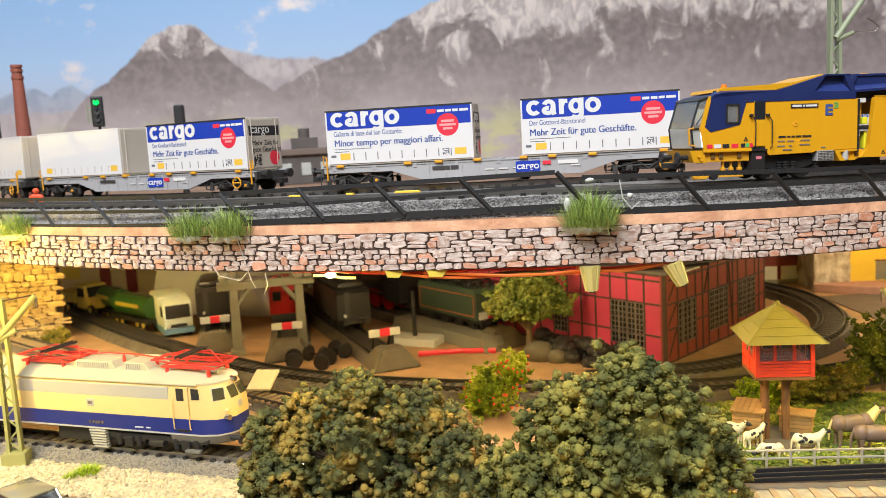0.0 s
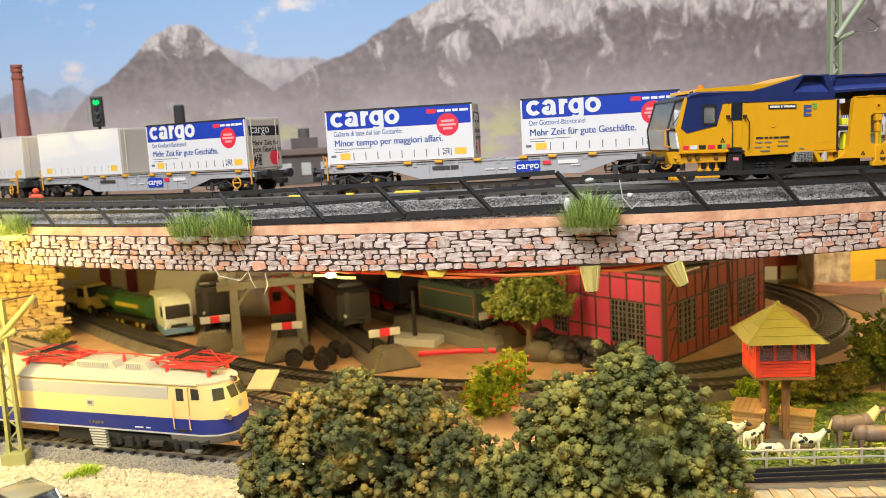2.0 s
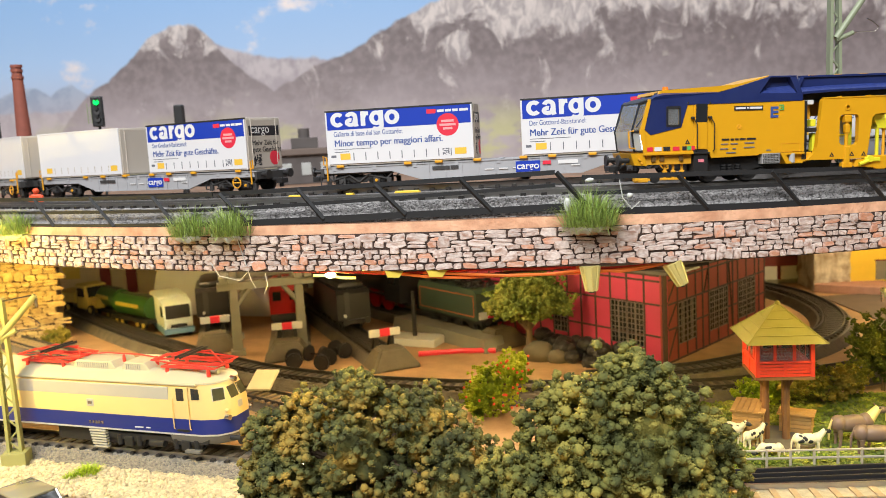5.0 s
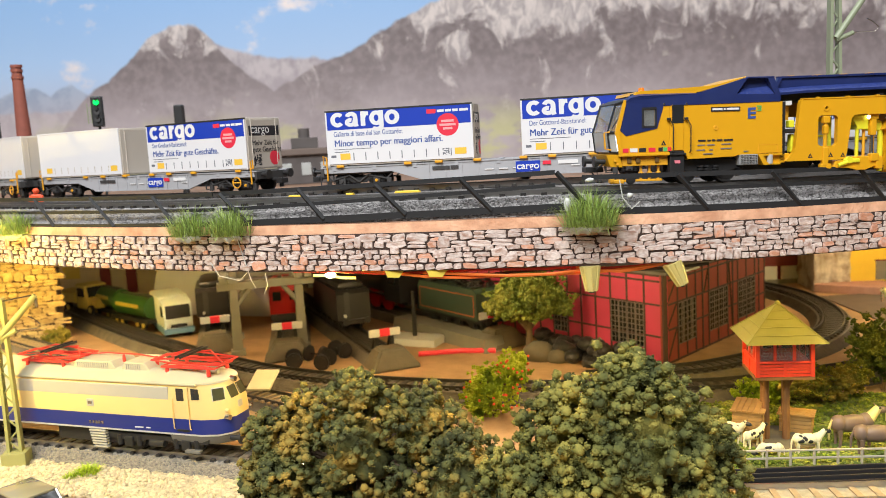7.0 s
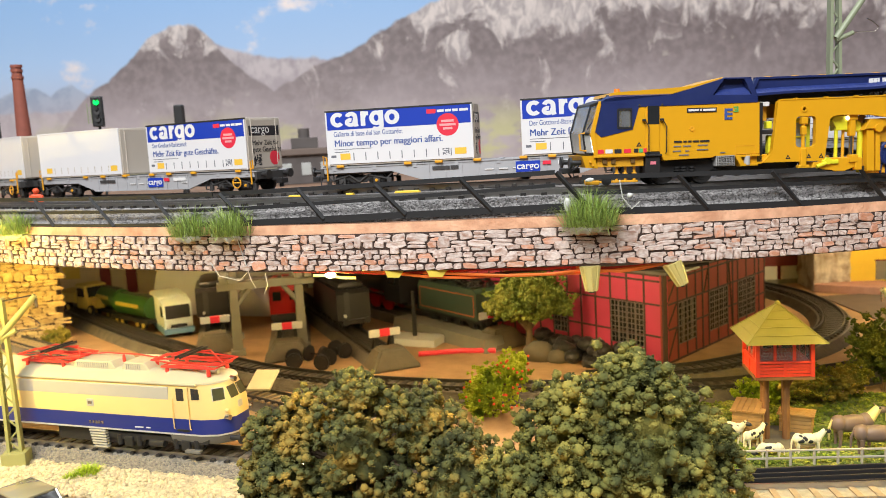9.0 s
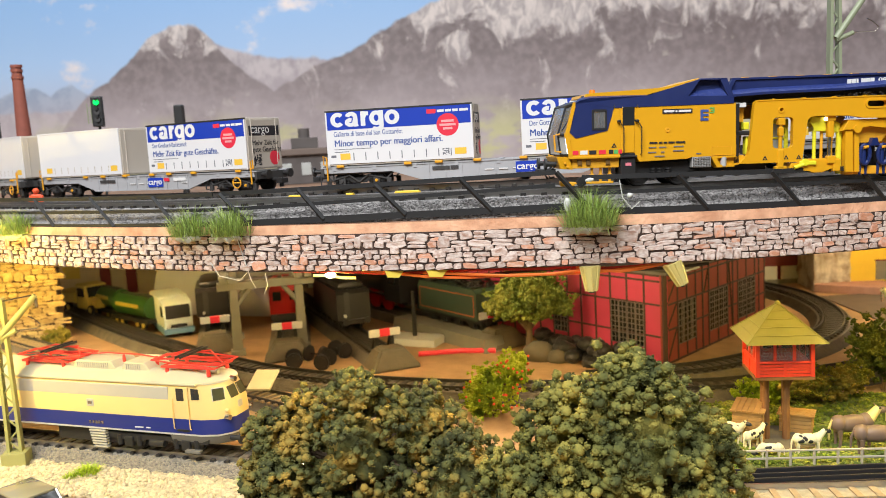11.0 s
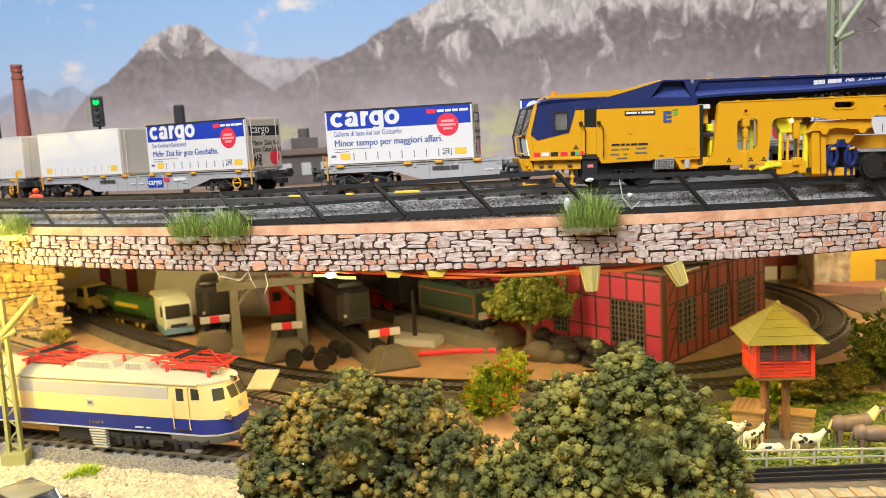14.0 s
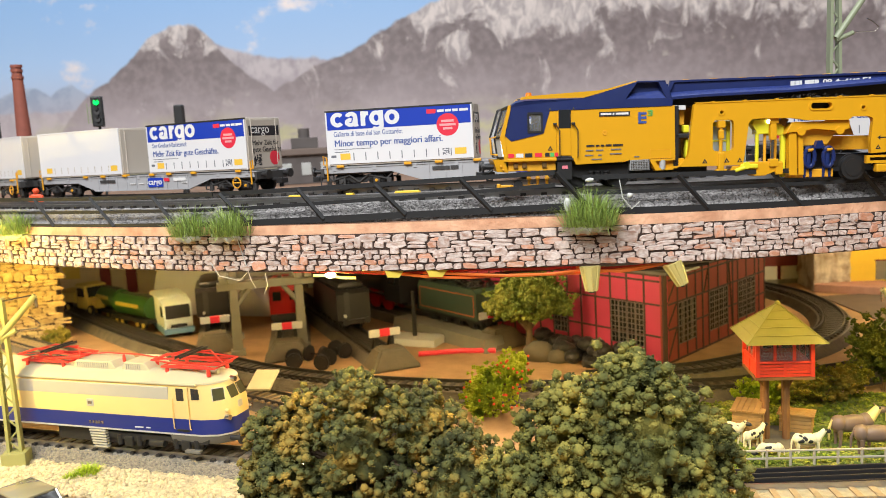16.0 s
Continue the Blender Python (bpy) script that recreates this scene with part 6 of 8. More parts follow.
    # dark wall closes the back of the yard, its dimness in the colour
    far_house(at(-180, 1085, 0, 0), 460, 100, BOARD, ((40, 80, 10, 50, WINDOW_DARK),), "plain brown wall behind the yard sidings, dimness put into its colour")
    bm = box(0, 52, 0, 60, 0, 122, 0)
    bmesh.ops.subdivide_edges(bm, edges=bm.edges[:], cuts=14, use_grid_fill=True)
    for v in bm.verts:
        v.co += Vector((noise.noise(v.co * 0.09), noise.noise(v.co * 0.09 + Vector((9, 0, 0))), 0)) * 5
    solo("rock_pillar", bm, GREY_ROCK, "rough pale grey plaster rock pillar", "rock", m=at(396, 880, 0, -6) @ Matrix.Diagonal((0.72, 1, 1, 1)), smooth=True)
    far_house(at(430, 880, 0, -8), 170, 120, YEL_WALL, ((30, 60, 10, 30, CONCRETE),), "ochre yellow wall panel with a grey ledge")
    solo("platform", box(0, 220, 0, 40, 0, 9, 1.0), PINK_GROUND, "low pinkish gravel platform at the back", "platform", m=at(393, 874, 0, -33))
    bm = hull([(-350, 960, 0), (-190, 905, 0), (-180, 985, 0), (-340, 1040, 0), (-322, 985, 96), (-262, 960, 78), (-205, 958, 30), (-250, 1020, 88)])
    bmesh.ops.subdivide_edges(bm, edges=bm.edges[:], cuts=6, use_grid_fill=True)
    for v in bm.verts:
        v.co += Vector((noise.noise(v.co * 0.05), noise.noise(v.co * 0.05 + Vector((5, 0, 0))), noise.noise(v.co * 0.06))) * 4
    solo("plaster_slope", bm, material("pale_grey_plaster", (0.42, 0.42, 0.44), 0.8, vary=0.12, grain=6, bump=0.3), "pale grey plaster slope behind the parked van", "rock", smooth=True)
    # dark sheet laid over the sand to stand for shade
    solo("ground_shade_board", box(388, 640, 690, 850, 0, 1.0, 0.2), BOARD, "dark sheet added beside the curved track as shade on the ground", "board", kind="structure")
    solo("concrete_pad", box(0, 46, 0, 26, 0, 7, 0.8), PALE, "pale grey concrete block beside the buffer stop", "block", m=at(-54, 742, 0, -25))
    part("lamp_post", rod((20, 14, 7), (20, 14, 48), 2.2, 1.8, 10), BLACK, bpy.data.objects["concrete_pad"])
    solo("red_pipe", add_tube(bmesh.new(), [(-26, 697, 2.2), (12, 700, 2.2), (40, 694, 2.2)], 2.2, 8), RED_PRINT, "long red pipe lying on the sand", "pipe")
    solo("ash_pit", poly([(0, 0), (150, 0), (146, 12), (4, 12)], 0, 22, 1.0), CONCRETE, "grey concrete kerb beside the yard siding", "kerb", m=at(50, 704, 0, 125))
    solo("white_plate", box(-9, 9, -11, 11, 0, 2.0, 0.3), material("cream_plate", (0.75, 0.70, 0.52), 0.5), "cream loading plate beside the siding", "plate", m=at(-138, 600, 13, -12, 24))
    rnd = random.Random(12)
    for i, (x, y, s) in enumerate(((74, 664, 13), (88, 655, 9), (84, 672, 8))):
        bm = add_ball(bmesh.new(), (0, 0, 0), s, 3, (1, 0.8, 0.75))
        for v in bm.verts:
            v.co *= 1 + 0.16 * noise.noise(v.co * 0.12 + Vector((i * 7, 0, 0)))
        solo("boulder", bm, HEAP, "dull grey-brown plaster boulder by the shed", "rock", "boulders by the shed", m=at(x, y, s * 0.5), smooth=True)
    bm = bmesh.new()
    for i in range(60):
        add_ball(bm, (rnd.uniform(0, 92), rnd.uniform(-12, 8), rnd.uniform(0, 15)), rnd.uniform(4.5, 8), 2, (1, 1, 0.8))
    solo("coal_heap", bm, LOCO_BLACK, "heap of black coal along the shed wall", "coal heap", kind="stuff", m=at(78, 694, 0, -50))


# ---- foliage ----
def blob_mesh(name, centres, radii, squash=0.85, seed=0, sub=1):
    """Many small lumps joined in one mesh (arrays of centres and radii, in mm)."""
    ico = bmesh.new()
    bmesh.ops.create_icosphere(ico, subdivisions=sub, radius=1)
    bv = np.array([v.co[:] for v in ico.verts])
    bf = np.array([[v.index for v in f.verts] for f in ico.faces])
    ico.free()
    rs = np.random.RandomState(seed)
    n, k = len(centres), len(bv)
    jit = 1 + (0.8 if sub < 2 else 0.36) * (rs.rand(n, k, 1) - 0.5)
    V = centres[:, None, :] + bv[None] * radii[:, None, None] * jit * np.array([1, 1, squash])
    Fc = bf[None] + (np.arange(n) * k)[:, None, None]
    me = bpy.data.meshes.new(name)
    me.from_pydata((V.reshape(-1, 3) * MM).tolist(), [], Fc.reshape(-1, 3).tolist())
    return me


def foliage(name, c0, c1, c2):
    """Foam foliage whose tint changes from lump to lump and in broad patches."""
    mt = bpy.data.materials.new(name)
    mt.use_nodes = True
    nt = mt.node_tree
    b = nt.nodes["Principled BSDF"]
    b.inputs["Roughness"].default_value = 0.9
    b.inputs["Specular IOR Level"].default_value = 0.15
    geo = nt.nodes.new("ShaderNodeNewGeometry")
    tc = nt.nodes.new("ShaderNodeTexCoord")
    n = nt.nodes.new("ShaderNodeTexNoise")
    n.inputs["Scale"].default_value, n.inputs["Detail"].default_value = 58.0, 8.0
    nt.links.new(tc.outputs["Object"], n.inputs[0])
    ad = nt.nodes.new("ShaderNodeMath")
    ad.operation = "MULTIPLY_ADD"
    nt.links.new(geo.outputs["Random Per Island"], ad.inputs[0])
    ad.inputs[1].default_value = 0.06
    nt.links.new(n.outputs["Fac"], ad.inputs[2])
    r = nt.nodes.new("ShaderNodeValToRGB")
    e = r.color_ramp.elements
    e[0].position, e[0].color = 0.40, (*c0, 1)
    e[1].position, e[1].color = 0.68, (*c2, 1)
    m = e.new(0.53)
    m.color = (*c1, 1)
    nt.links.new(ad.outputs[0], r.inputs[0])
    nt.links.new(r.outputs[0], b.inputs["Base Color"])
    f = nt.nodes.new("ShaderNodeTexNoise")
    f.inputs["Scale"].default_value, f.inputs["Detail"].default_value = 900.0, 5.0
    nt.links.new(tc.outputs["Object"], f.inputs[0])
    bp = nt.nodes.new("ShaderNodeBump")
    bp.inputs["Strength"].default_value, bp.inputs["Distance"].default_value = 1.0, 0.0008
    nt.links.new(f.outputs["Fac"], bp.inputs["Height"])
    nt.links.new(bp.outputs["Normal"], b.inputs["Normal"])
    return mt


LEAF_DARK = foliage("dark_foam_foliage", (0.062, 0.068, 0.030), (0.130, 0.132, 0.042), (0.35, 0.235, 0.050))
LEAF_MID = foliage("mossy_foam_foliage", (0.070, 0.078, 0.028), (0.165, 0.165, 0.045), (0.36, 0.305, 0.070))
LEAF_OLIVE = foliage("olive_foam_foliage", (0.07, 0.10, 0.024), (0.15, 0.19, 0.042), (0.25, 0.27, 0.06))
LEAF_LIME = foliage("fresh_green_foliage", (0.14, 0.23, 0.02), (0.29, 0.40, 0.03), (0.46, 0.52, 0.07))
LEAF_GOLD = foliage("golden_green_foliage", (0.10, 0.12, 0.02), (0.24, 0.21, 0.035), (0.36, 0.28, 0.05))
TRUNK = material("brown_tree_bark", (0.13, 0.085, 0.05), 0.85, vary=0.3, grain=1.5, bump=0.8, bump_size=0.8)


def lumps(lobes, count, size, seed, squash=0.9, sub=2, crumbs=18, fine=0.7, airy=True):
    """Crumbly foam lumps over ellipsoid lobes, in one mesh."""
    rs = np.random.RandomState(seed)
    w = np.array([l[3] * l[4] + l[4] * l[5] + l[3] * l[5] for l in lobes], float)
    pick = rs.choice(len(lobes), count, p=w / w.sum())
    L = np.array(lobes, float)[pick]
    d = rs.normal(size=(count, 3))
    d /= np.linalg.norm(d, axis=1)[:, None]
    dent = np.array([noise.noise(Vector(v * 3.4) + Vector((seed, 0, 0))) for v in d])
    c = L[:, :3] + d * L[:, 3:] * (rs.uniform(0.68 if airy else 0.80, 1.05 if airy else 1.0, count) * (1 + (0.5 if airy else 0.42) * dent))[:, None]
    r = size * rs.uniform(0.30, 1.0, count)
    core_c, core_r = [c], [r * (0.55 if airy else 0.74)]
    for x, y, z, a, b, e in lobes:
        q = rs.normal(size=(26, 3))
        q /= np.linalg.norm(q, axis=1)[:, None]
        core_c.append(np.array([x, y, z]) + q * np.array([a, b, e]) * rs.uniform(0.1, 0.5, (26, 1)))
        core_r.append(np.full(26, min(a, b, e) * (0.28 if airy else 0.30)))
    lump = blob_mesh("crown", np.concatenate(core_c), np.concatenate(core_r), squash, seed, sub)
    # crumbs of foam over every lump
    q = rs.normal(size=(count, crumbs, 3))
    q /= np.linalg.norm(q, axis=2)[:, :, None]
    p = c[:, None] + q * (r * 0.88)[:, None, None] * rs.uniform(0.45 if airy else 0.70, 1.12, (count, crumbs, 1))
    crumb = blob_mesh("crown_crumbs", p.reshape(-1, 3), fine * rs.uniform(0.55, 1.2, count * crumbs), 0.85, seed + 1, 1)
    return lump, crumb


def tree(m, lobes, count, clump, grain, leaf, label, seed, trunk_h, trunk_r, category="tree"):
    t = thing("tree" if category == "tree" else "bush", m, label, category)
    for me in lumps(lobes, count * 5 if count > 500 else count * 2, clump * (0.77 if count > 500 else 1.0), seed, crumbs=10 if count > 500 else 12, fine=grain * (0.56 if count > 500 else 0.85), airy=count < 500):
        me.materials.append(leaf)
        me.shade_smooth()
        o = new("crown", me)
        o.parent = t
        if me.name.startswith("crown_crumbs"):
            o.name = "foliage"
            o["kind"] = "stuff"
    bm = rod((0, 0, -0.5), (1, 0, trunk_h), trunk_r, trunk_r * 0.6, 10)
    rnd = random.Random(seed)
    for l in lobes:
        for k in range(3):
            add_rod(bm, (1, 0, trunk_h * rnd.uniform(0.6, 1.0)), (l[0] + rnd.uniform(-0.4, 0.4) * l[3], l[1] + rnd.uniform(-0.4, 0.4) * l[4], l[2] + rnd.uniform(-0.2, 0.5) * l[5]), trunk_r * 0.45, trunk_r * 0.15, 7)
    part("trunk", bm, TRUNK, t)
    return t


def turf(x, y, z, r, h, n, mat_, seed, label, glue=False):
    """A tuft of thin grass blades."""
    rnd = random.Random(seed)
    t = thing("grass_tuft", at(x, y, z), label, "grass tuft", "grass tufts")
    vs, fs = [], []
    for i in range(n):
        a, q = rnd.uniform(0, 6.283), r * 0.7 * rnd.random() ** 0.8
        bx, by = q * math.cos(a), q * math.sin(a)
        out = rnd.uniform(0.1, 1.0) * r * 0.85
        d = a + rnd.uniform(-1.6, 1.6)
        hh = h * rnd.uniform(0.15, 1.0) * (1.15 - 0.7 * q / r) - (h * 0.3 if glue and rnd.random() < 0.25 else 0)
        w = 0.14
        sx, sy = -math.sin(d) * w, math.cos(d) * w
        k = len(vs)
        mx, my = bx + math.cos(d) * out * 0.4, by + math.sin(d) * out * 0.4
        tx, ty = bx + math.cos(d) * out, by + math.sin(d) * out
        vs += [(bx - sx, by - sy, 0), (bx + sx, by + sy, 0), (mx + sx, my + sy, hh * 0.65), (mx - sx, my - sy, hh * 0.65), (tx, ty, hh)]
        fs += [(k, k + 1, k + 2, k + 3), (k + 3, k + 2, k + 4)]
    me = bpy.data.meshes.new("grass")
    me.from_pydata([tuple(c * MM for c in v) for v in vs], [], fs)
    me.materials.append(mat_)
    o = new("grass", me)
    o.parent = t
    o["kind"] = "stuff"
    if glue:
        bm = add_ball(bmesh.new(), (-r * 0.1, -r * 0.1, -1.2), r * 0.30, 3, (1.5, 0.4, 0.5))
        for v in bm.verts:
            v.co += Vector((0, 0, 1)) * noise.noise(v.co * 0.35) * 2.4
        part("glue_drop", bm, GLUE, t, "milky drop of hardened glue", smooth=True)
    return t


GLUE = material("milky_hot_glue", (0.62, 0.62, 0.58), 0.25, vary=0.1, spec=0.6)
TUFT_GREEN = material("static_grass", (0.34, 0.45, 0.12), 0.7, vary=0.2, island=0.55)
TUFT_LIME = material("lime_static_grass", (0.38, 0.50, 0.02), 0.7, vary=0.2, island=0.35)
PETAL = material("orange_red_blossom", (0.75, 0.10, 0.03), 0.6, vary=0.1)


def greenery():
    tree(at(-47, 396, 0), [(-4, 0, 32, 36, 30, 36), (-34, -8, 18, 20, 20, 24), (-30, -8, 2, 26, 22, 20), (28, 10, 38, 26, 20, 22), (48, -4, 16, 26, 24, 28), (0, 4, 60, 14, 12, 12), (-42, -6, 14, 13, 14, 18), (-46, -4, 26, 11, 12, 14), (-43, -2, 42, 12, 11, 13), (-26, 0, 46, 16, 14, 14)], 640, 4.4, 1.05, LEAF_DARK, "broad dark green and ochre foam foliage tree", 11, 30, 4)
    tree(at(79, 368, 0), [(0, 0, 34, 42, 32, 44), (-24, 4, 30, 30, 24, 36), (34, 0, 18, 20, 22, 34), (4, 4, 68, 15, 14, 15), (-44, -6, 10, 16, 16, 30), (-56, -4, 16, 12, 12, 26)], 640, 4.8, 1.1, LEAF_MID, "large mossy green foam foliage tree", 23, 30, 4)
    tree(at(67, 676, 0), [(0, 0, 50, 28, 24, 18), (-18, 0, 46, 16, 16, 12), (24, 2, 42, 14, 14, 10), (2, 0, 66, 20, 18, 12)], 330, 4.6, 1.5, LEAF_OLIVE, "olive green broad-leaved tree with forked trunk", 31, 34, 3.4)
    b = tree(at(28, 532, 0), [(0, 0, 18, 18, 14, 16), (13, 0, 32, 11, 10, 11), (-9, 0, 12, 12, 12, 12)], 300, 2.6, 0.75, LEAF_LIME, "fresh green bush dotted with orange-red blossoms", 41, 12, 1.5, "bush")
    rnd = random.Random(6)
    for i in range(34):
        a, z = rnd.uniform(3.3, 6.1), rnd.uniform(10, 42)
        q = 20 if z < 30 else 12
        part("blossom", add_ball(bmesh.new(), ((14 if z > 30 else 0) + q * math.cos(a), q * math.sin(a), z), 0.95, 1), PETAL, b)
    tree(at(238, 518, 0), [(0, 0, 14, 26, 12, 11), (-16, 0, 18, 6, 6, 14), (20, 0, 18, 10, 8, 8)], 230, 3.0, 0.8, LEAF_GOLD, "golden green shrub on the meadow edge", 51, 8, 1.5, "bush")
    tree(at(212, 525, 0), [(0, 0, 8, 30, 10, 9)], 130, 3.0, 0.8, LEAF_LIME, "low fresh green hedge behind the crates", 52, 5, 1.5, "bush")
    tree(at(290, 540, 0), [(0, 0, 30, 22, 18, 22)], 240, 3.2, 0.9, foliage("deep_green_foliage", (0.04, 0.06, 0.015), (0.07, 0.09, 0.02), (0.13, 0.14, 0.03)), "deep green round bush with tiny red berries", 53, 16, 2.0, "bush")
    tree(at(-392, 815, 0), [(0, 0, 8, 10, 7, 8), (9, 0, 12, 7, 6, 7)], 90, 2.4, 0.9, LEAF_GOLD, "small golden green shrub at the stone pillar", 54, 8, 1.5, "bush")
    # meadow and loose scatter
    rs = np.random.RandomState(3)
    solo("meadow", box(118, 335, 412, 534, 0, 0.8, 0.3), material("moss_green_ground", (0.13, 0.15, 0.025), 0.9, vary=0.3, grain=2.0, dirt=(0.10, 0.07, 0.025), dirt_amount=0.6, bump=0.8), "moss green meadow ground under the turf", "meadow", kind="structure")
    n = 4600
    c = np.stack([rs.uniform(120, 330, n), rs.uniform(416, 532, n), rs.uniform(0.6, 2.0, n)], 1)
    c = c[(c[:, 0] - 186) ** 2 + (c[:, 1] - 462) ** 2 > 23 ** 2]
    me = blob_mesh("meadow_moss", c, rs.uniform(0.6, 1.7, len(c)), 0.7, 14)
    me.materials.append(LEAF_OLIVE)
    tagged(new("meadow_moss", me), "dull olive moss scatter on the meadow", "moss", kind="stuff")
    n = 9000
    c = np.stack([rs.uniform(120, 330, n), rs.uniform(424, 530, n), rs.uniform(0.0, 2.2, n)], 1)
    keep = (c[:, 0] - 186) ** 2 + (c[:, 1] - 462) ** 2 > 23 ** 2
    me = blob_mesh("meadow_turf", c[keep], rs.uniform(0.5, 1.35, n)[keep], 0.7, 4)
    me.materials.append(foliage("meadow_green_turf", (0.09, 0.14, 0.018), (0.20, 0.26, 0.03), (0.36, 0.38, 0.06)))
    tagged(new("meadow_turf", me), "fresh green turf scatter on the meadow", "grass", kind="stuff")
    n = 9000
    s, w = rs.uniform(-300, -40, n), rs.uniform(0, 1, n)
    lo = np.interp(s, [-300, -201, -155, -40], [462, 432, 418, 386])
    hi = np.interp(s, [-300, -267, -119, -40], [508, 494, 440, 420])
    c = np.stack([s, lo + (hi - lo) * w, rs.uniform(0.5, 2.6, n)], 1)
    me = blob_mesh("pebbles", c, rs.uniform(0.9, 2.0, n), 0.75, 5)
    me.materials.append(PEBBLE)
    tagged(new("pebbles", me), "cream gravel pebbles strewn between the tracks", "gravel", kind="stuff")
    turf(-212, 462, 2.5, 9, 6, 500, TUFT_LIME, 1, "bright lime green grass tuft on the gravel")
    turf(-112, 436, 2.5, 8, 5, 400, TUFT_LIME, 2, "bright lime green grass tuft on the gravel")
    turf(-220, 456, 2.0, 5, 5, 200, TUFT_LIME, 3, "bright lime green grass tuft on the gravel")
    for x, r, h, n, sd in ((66, 17, 18, 1500, 4), (-104, 15, 17, 1000, 5), (-127, 15, 16, 900, 6), (-250, 16, 15, 900, 7)):
        q = along_edge(x, x + 1, 0.5, 0, 1.0)[0]
        turf(q[0], q[1] - 3.0, 141.0 + q[2], r, h, n, TUFT_GREEN, sd, "green static grass tuft glued to the bridge edge", True)


# ---- electric locomotive ----
CREAM = material("cream_yellow_enamel", (0.78, 0.56, 0.22), 0.3, vary=0.04, coat=0.2)
BLUE_LOCO = material("cobalt_blue_enamel", (0.018, 0.03, 0.19), 0.3, vary=0.06, coat=0.2)
# roof grey is yellowed so that its colour carries the warm lamplight
ROOF_LOCO = material("warm_lit_grey_roof", (0.52, 0.48, 0.32), 0.45, vary=0.06)
GREY_BAND = material("light_grey_grille", (0.46, 0.43, 0.35), 0.45, vary=0.06)
WINDOW_OLIVE = material("olive_tinted_glazing", (0.07, 0.065, 0.03), 0.1, vary=0.3, spec=0.7)
PANTO = material("red_pantograph_plastic", (0.68, 0.05, 0.03), 0.45, vary=0.06)
SKIRT_GREY = material("grey_skirt_plastic", (0.16, 0.15, 0.13), 0.5, vary=0.1)


def loft(sections, material_, name, parent, z_scale=None):
    """A body through rounded plan outlines at rising heights."""
    bm = bmesh.new()
    rows = [[bm.verts.new(p) for p in sec] for sec in sections]
    n = len(rows[0])
    for a, b in zip(rows, rows[1:]):
        for j in range(n):
            bm.faces.new((a[j], a[(j + 1) % n], b[(j + 1) % n], b[j]))
    bm.faces.new(rows[0][::-1])
    bm.faces.new(rows[-1])
    return part(name, bm, material_, parent, smooth=True)


def electric_locomotive():
    t = thing("electric_locomotive", at(-123.6, 463.7, 10, -20.0), "cream and cobalt blue electric locomotive with red pantographs", "locomotive")
    L, W = 250.0, 17.2

    def plan(z, inset=0.0, lean=0.0, w=W):
        x1, x0 = 4.0 - inset - lean, -L + inset + lean
        h = w - inset
        right = [(x1 - 16, -h), (x1 - 7, -h + 2.6), (x1 - 2, -h + 7.5), (x1, -h * 0.35), (x1, h * 0.35), (x1 - 2, h - 7.5), (x1 - 7, h - 2.6), (x1 - 16, h)]
        left = [(x0 + 16, h), (x0 + 7, h - 2.6), (x0 + 2, h - 7.5), (x0, h * 0.35), (x0, -h * 0.35), (x0 + 2, -h + 7.5), (x0 + 7, -h + 2.6), (x0 + 16, -h)]
        return [(x, y, z) for x, y in right + left]

    loft([plan(14.2, 0.4), plan(15.4, 0.0)], WHITE_PRINT, "white_line", t)
    loft([plan(15.4), plan(24.0)], BLUE_LOCO, "lower_body", t)
    loft([plan(24.0, -0.02), plan(25.4, -0.02), plan(34, 0.2, 0.6), plan(43.6, 1.2, 4.0)], CREAM, "upper_body", t)
    loft([plan(43.6, 0.9, 4.0), plan(44.6, 0.9, 4.2), plan(47.2, 4.0, 6.5), plan(49.4, 9.0, 9.0)], ROOF_LOCO, "roof", t)
    part("rain_gutter", box(-L + 14, -14, -W + 0.2, W - 0.2, 43.2, 44.4, 0.3), ROOF_LOCO, t)
    for y in (-W - 0.1, W - 0.2):
        part("grille_band", box(-L + 36, -33, y - 0.05, y + 0.9, 34.6, 42.0, 0.3), GREY_BAND, t, m=at(0, 0.35 if y < 0 else -0.7, 0))
    part("crest", box(-91.5, -86.5, -W - 0.35, -W + 0.6, 27.8, 32.4, 0.5), GREY_BAND, t)
    part("crest_bar", box(-90.6, -87.4, -W - 0.45, -W, 29.2, 31.2, 0.3), CHROME, t)
    for x in (-91, -88.6, -86.4, -84.2, -82):
        part("number_bar", box(x, x + 1.5, -W - 0.25, -W + 0.3, 17.6, 19.4), CHROME, t)
    for x0, x1, z in ((-46, -40, 17.0), (-38, -35, 17.0), (-13, -10, 19.0)):
        part("stencil_line", box(x0 - 12, x1 - 12, -W - 0.2, -W + 0.3, z, z + 0.7), WHITE_PRINT, t)
    # cab side: door, rails and windows
    d = part("door", box(-29, -19.2, -W - 0.3, -W + 0.6, 24.0, 42.6, 0.2), CREAM, t)
    part("door_foot", box(-29, -19.2, -W - 0.3, -W + 0.6, 17.4, 24.0, 0.2), BLUE_LOCO, d, "blue foot of the door")
    part("door_sill", box(-28.2, -20.0, -W - 0.7, -W + 0.4, 16.8, 18.0, 0.2), BLACK, d)
    part("door_window", box(-27.2, -21.8, -W - 0.5, -W + 0.6, 34.4, 42.0, 0.6), WINDOW_DARK, t)
    part("quarter_window", poly([(-17.4, 35.2), (-12.2, 35.6), (-13.2, 41.4), (-17.4, 41.8)], -W + 0.1, -W + 1.2, 0.2), WINDOW_DARK, t)
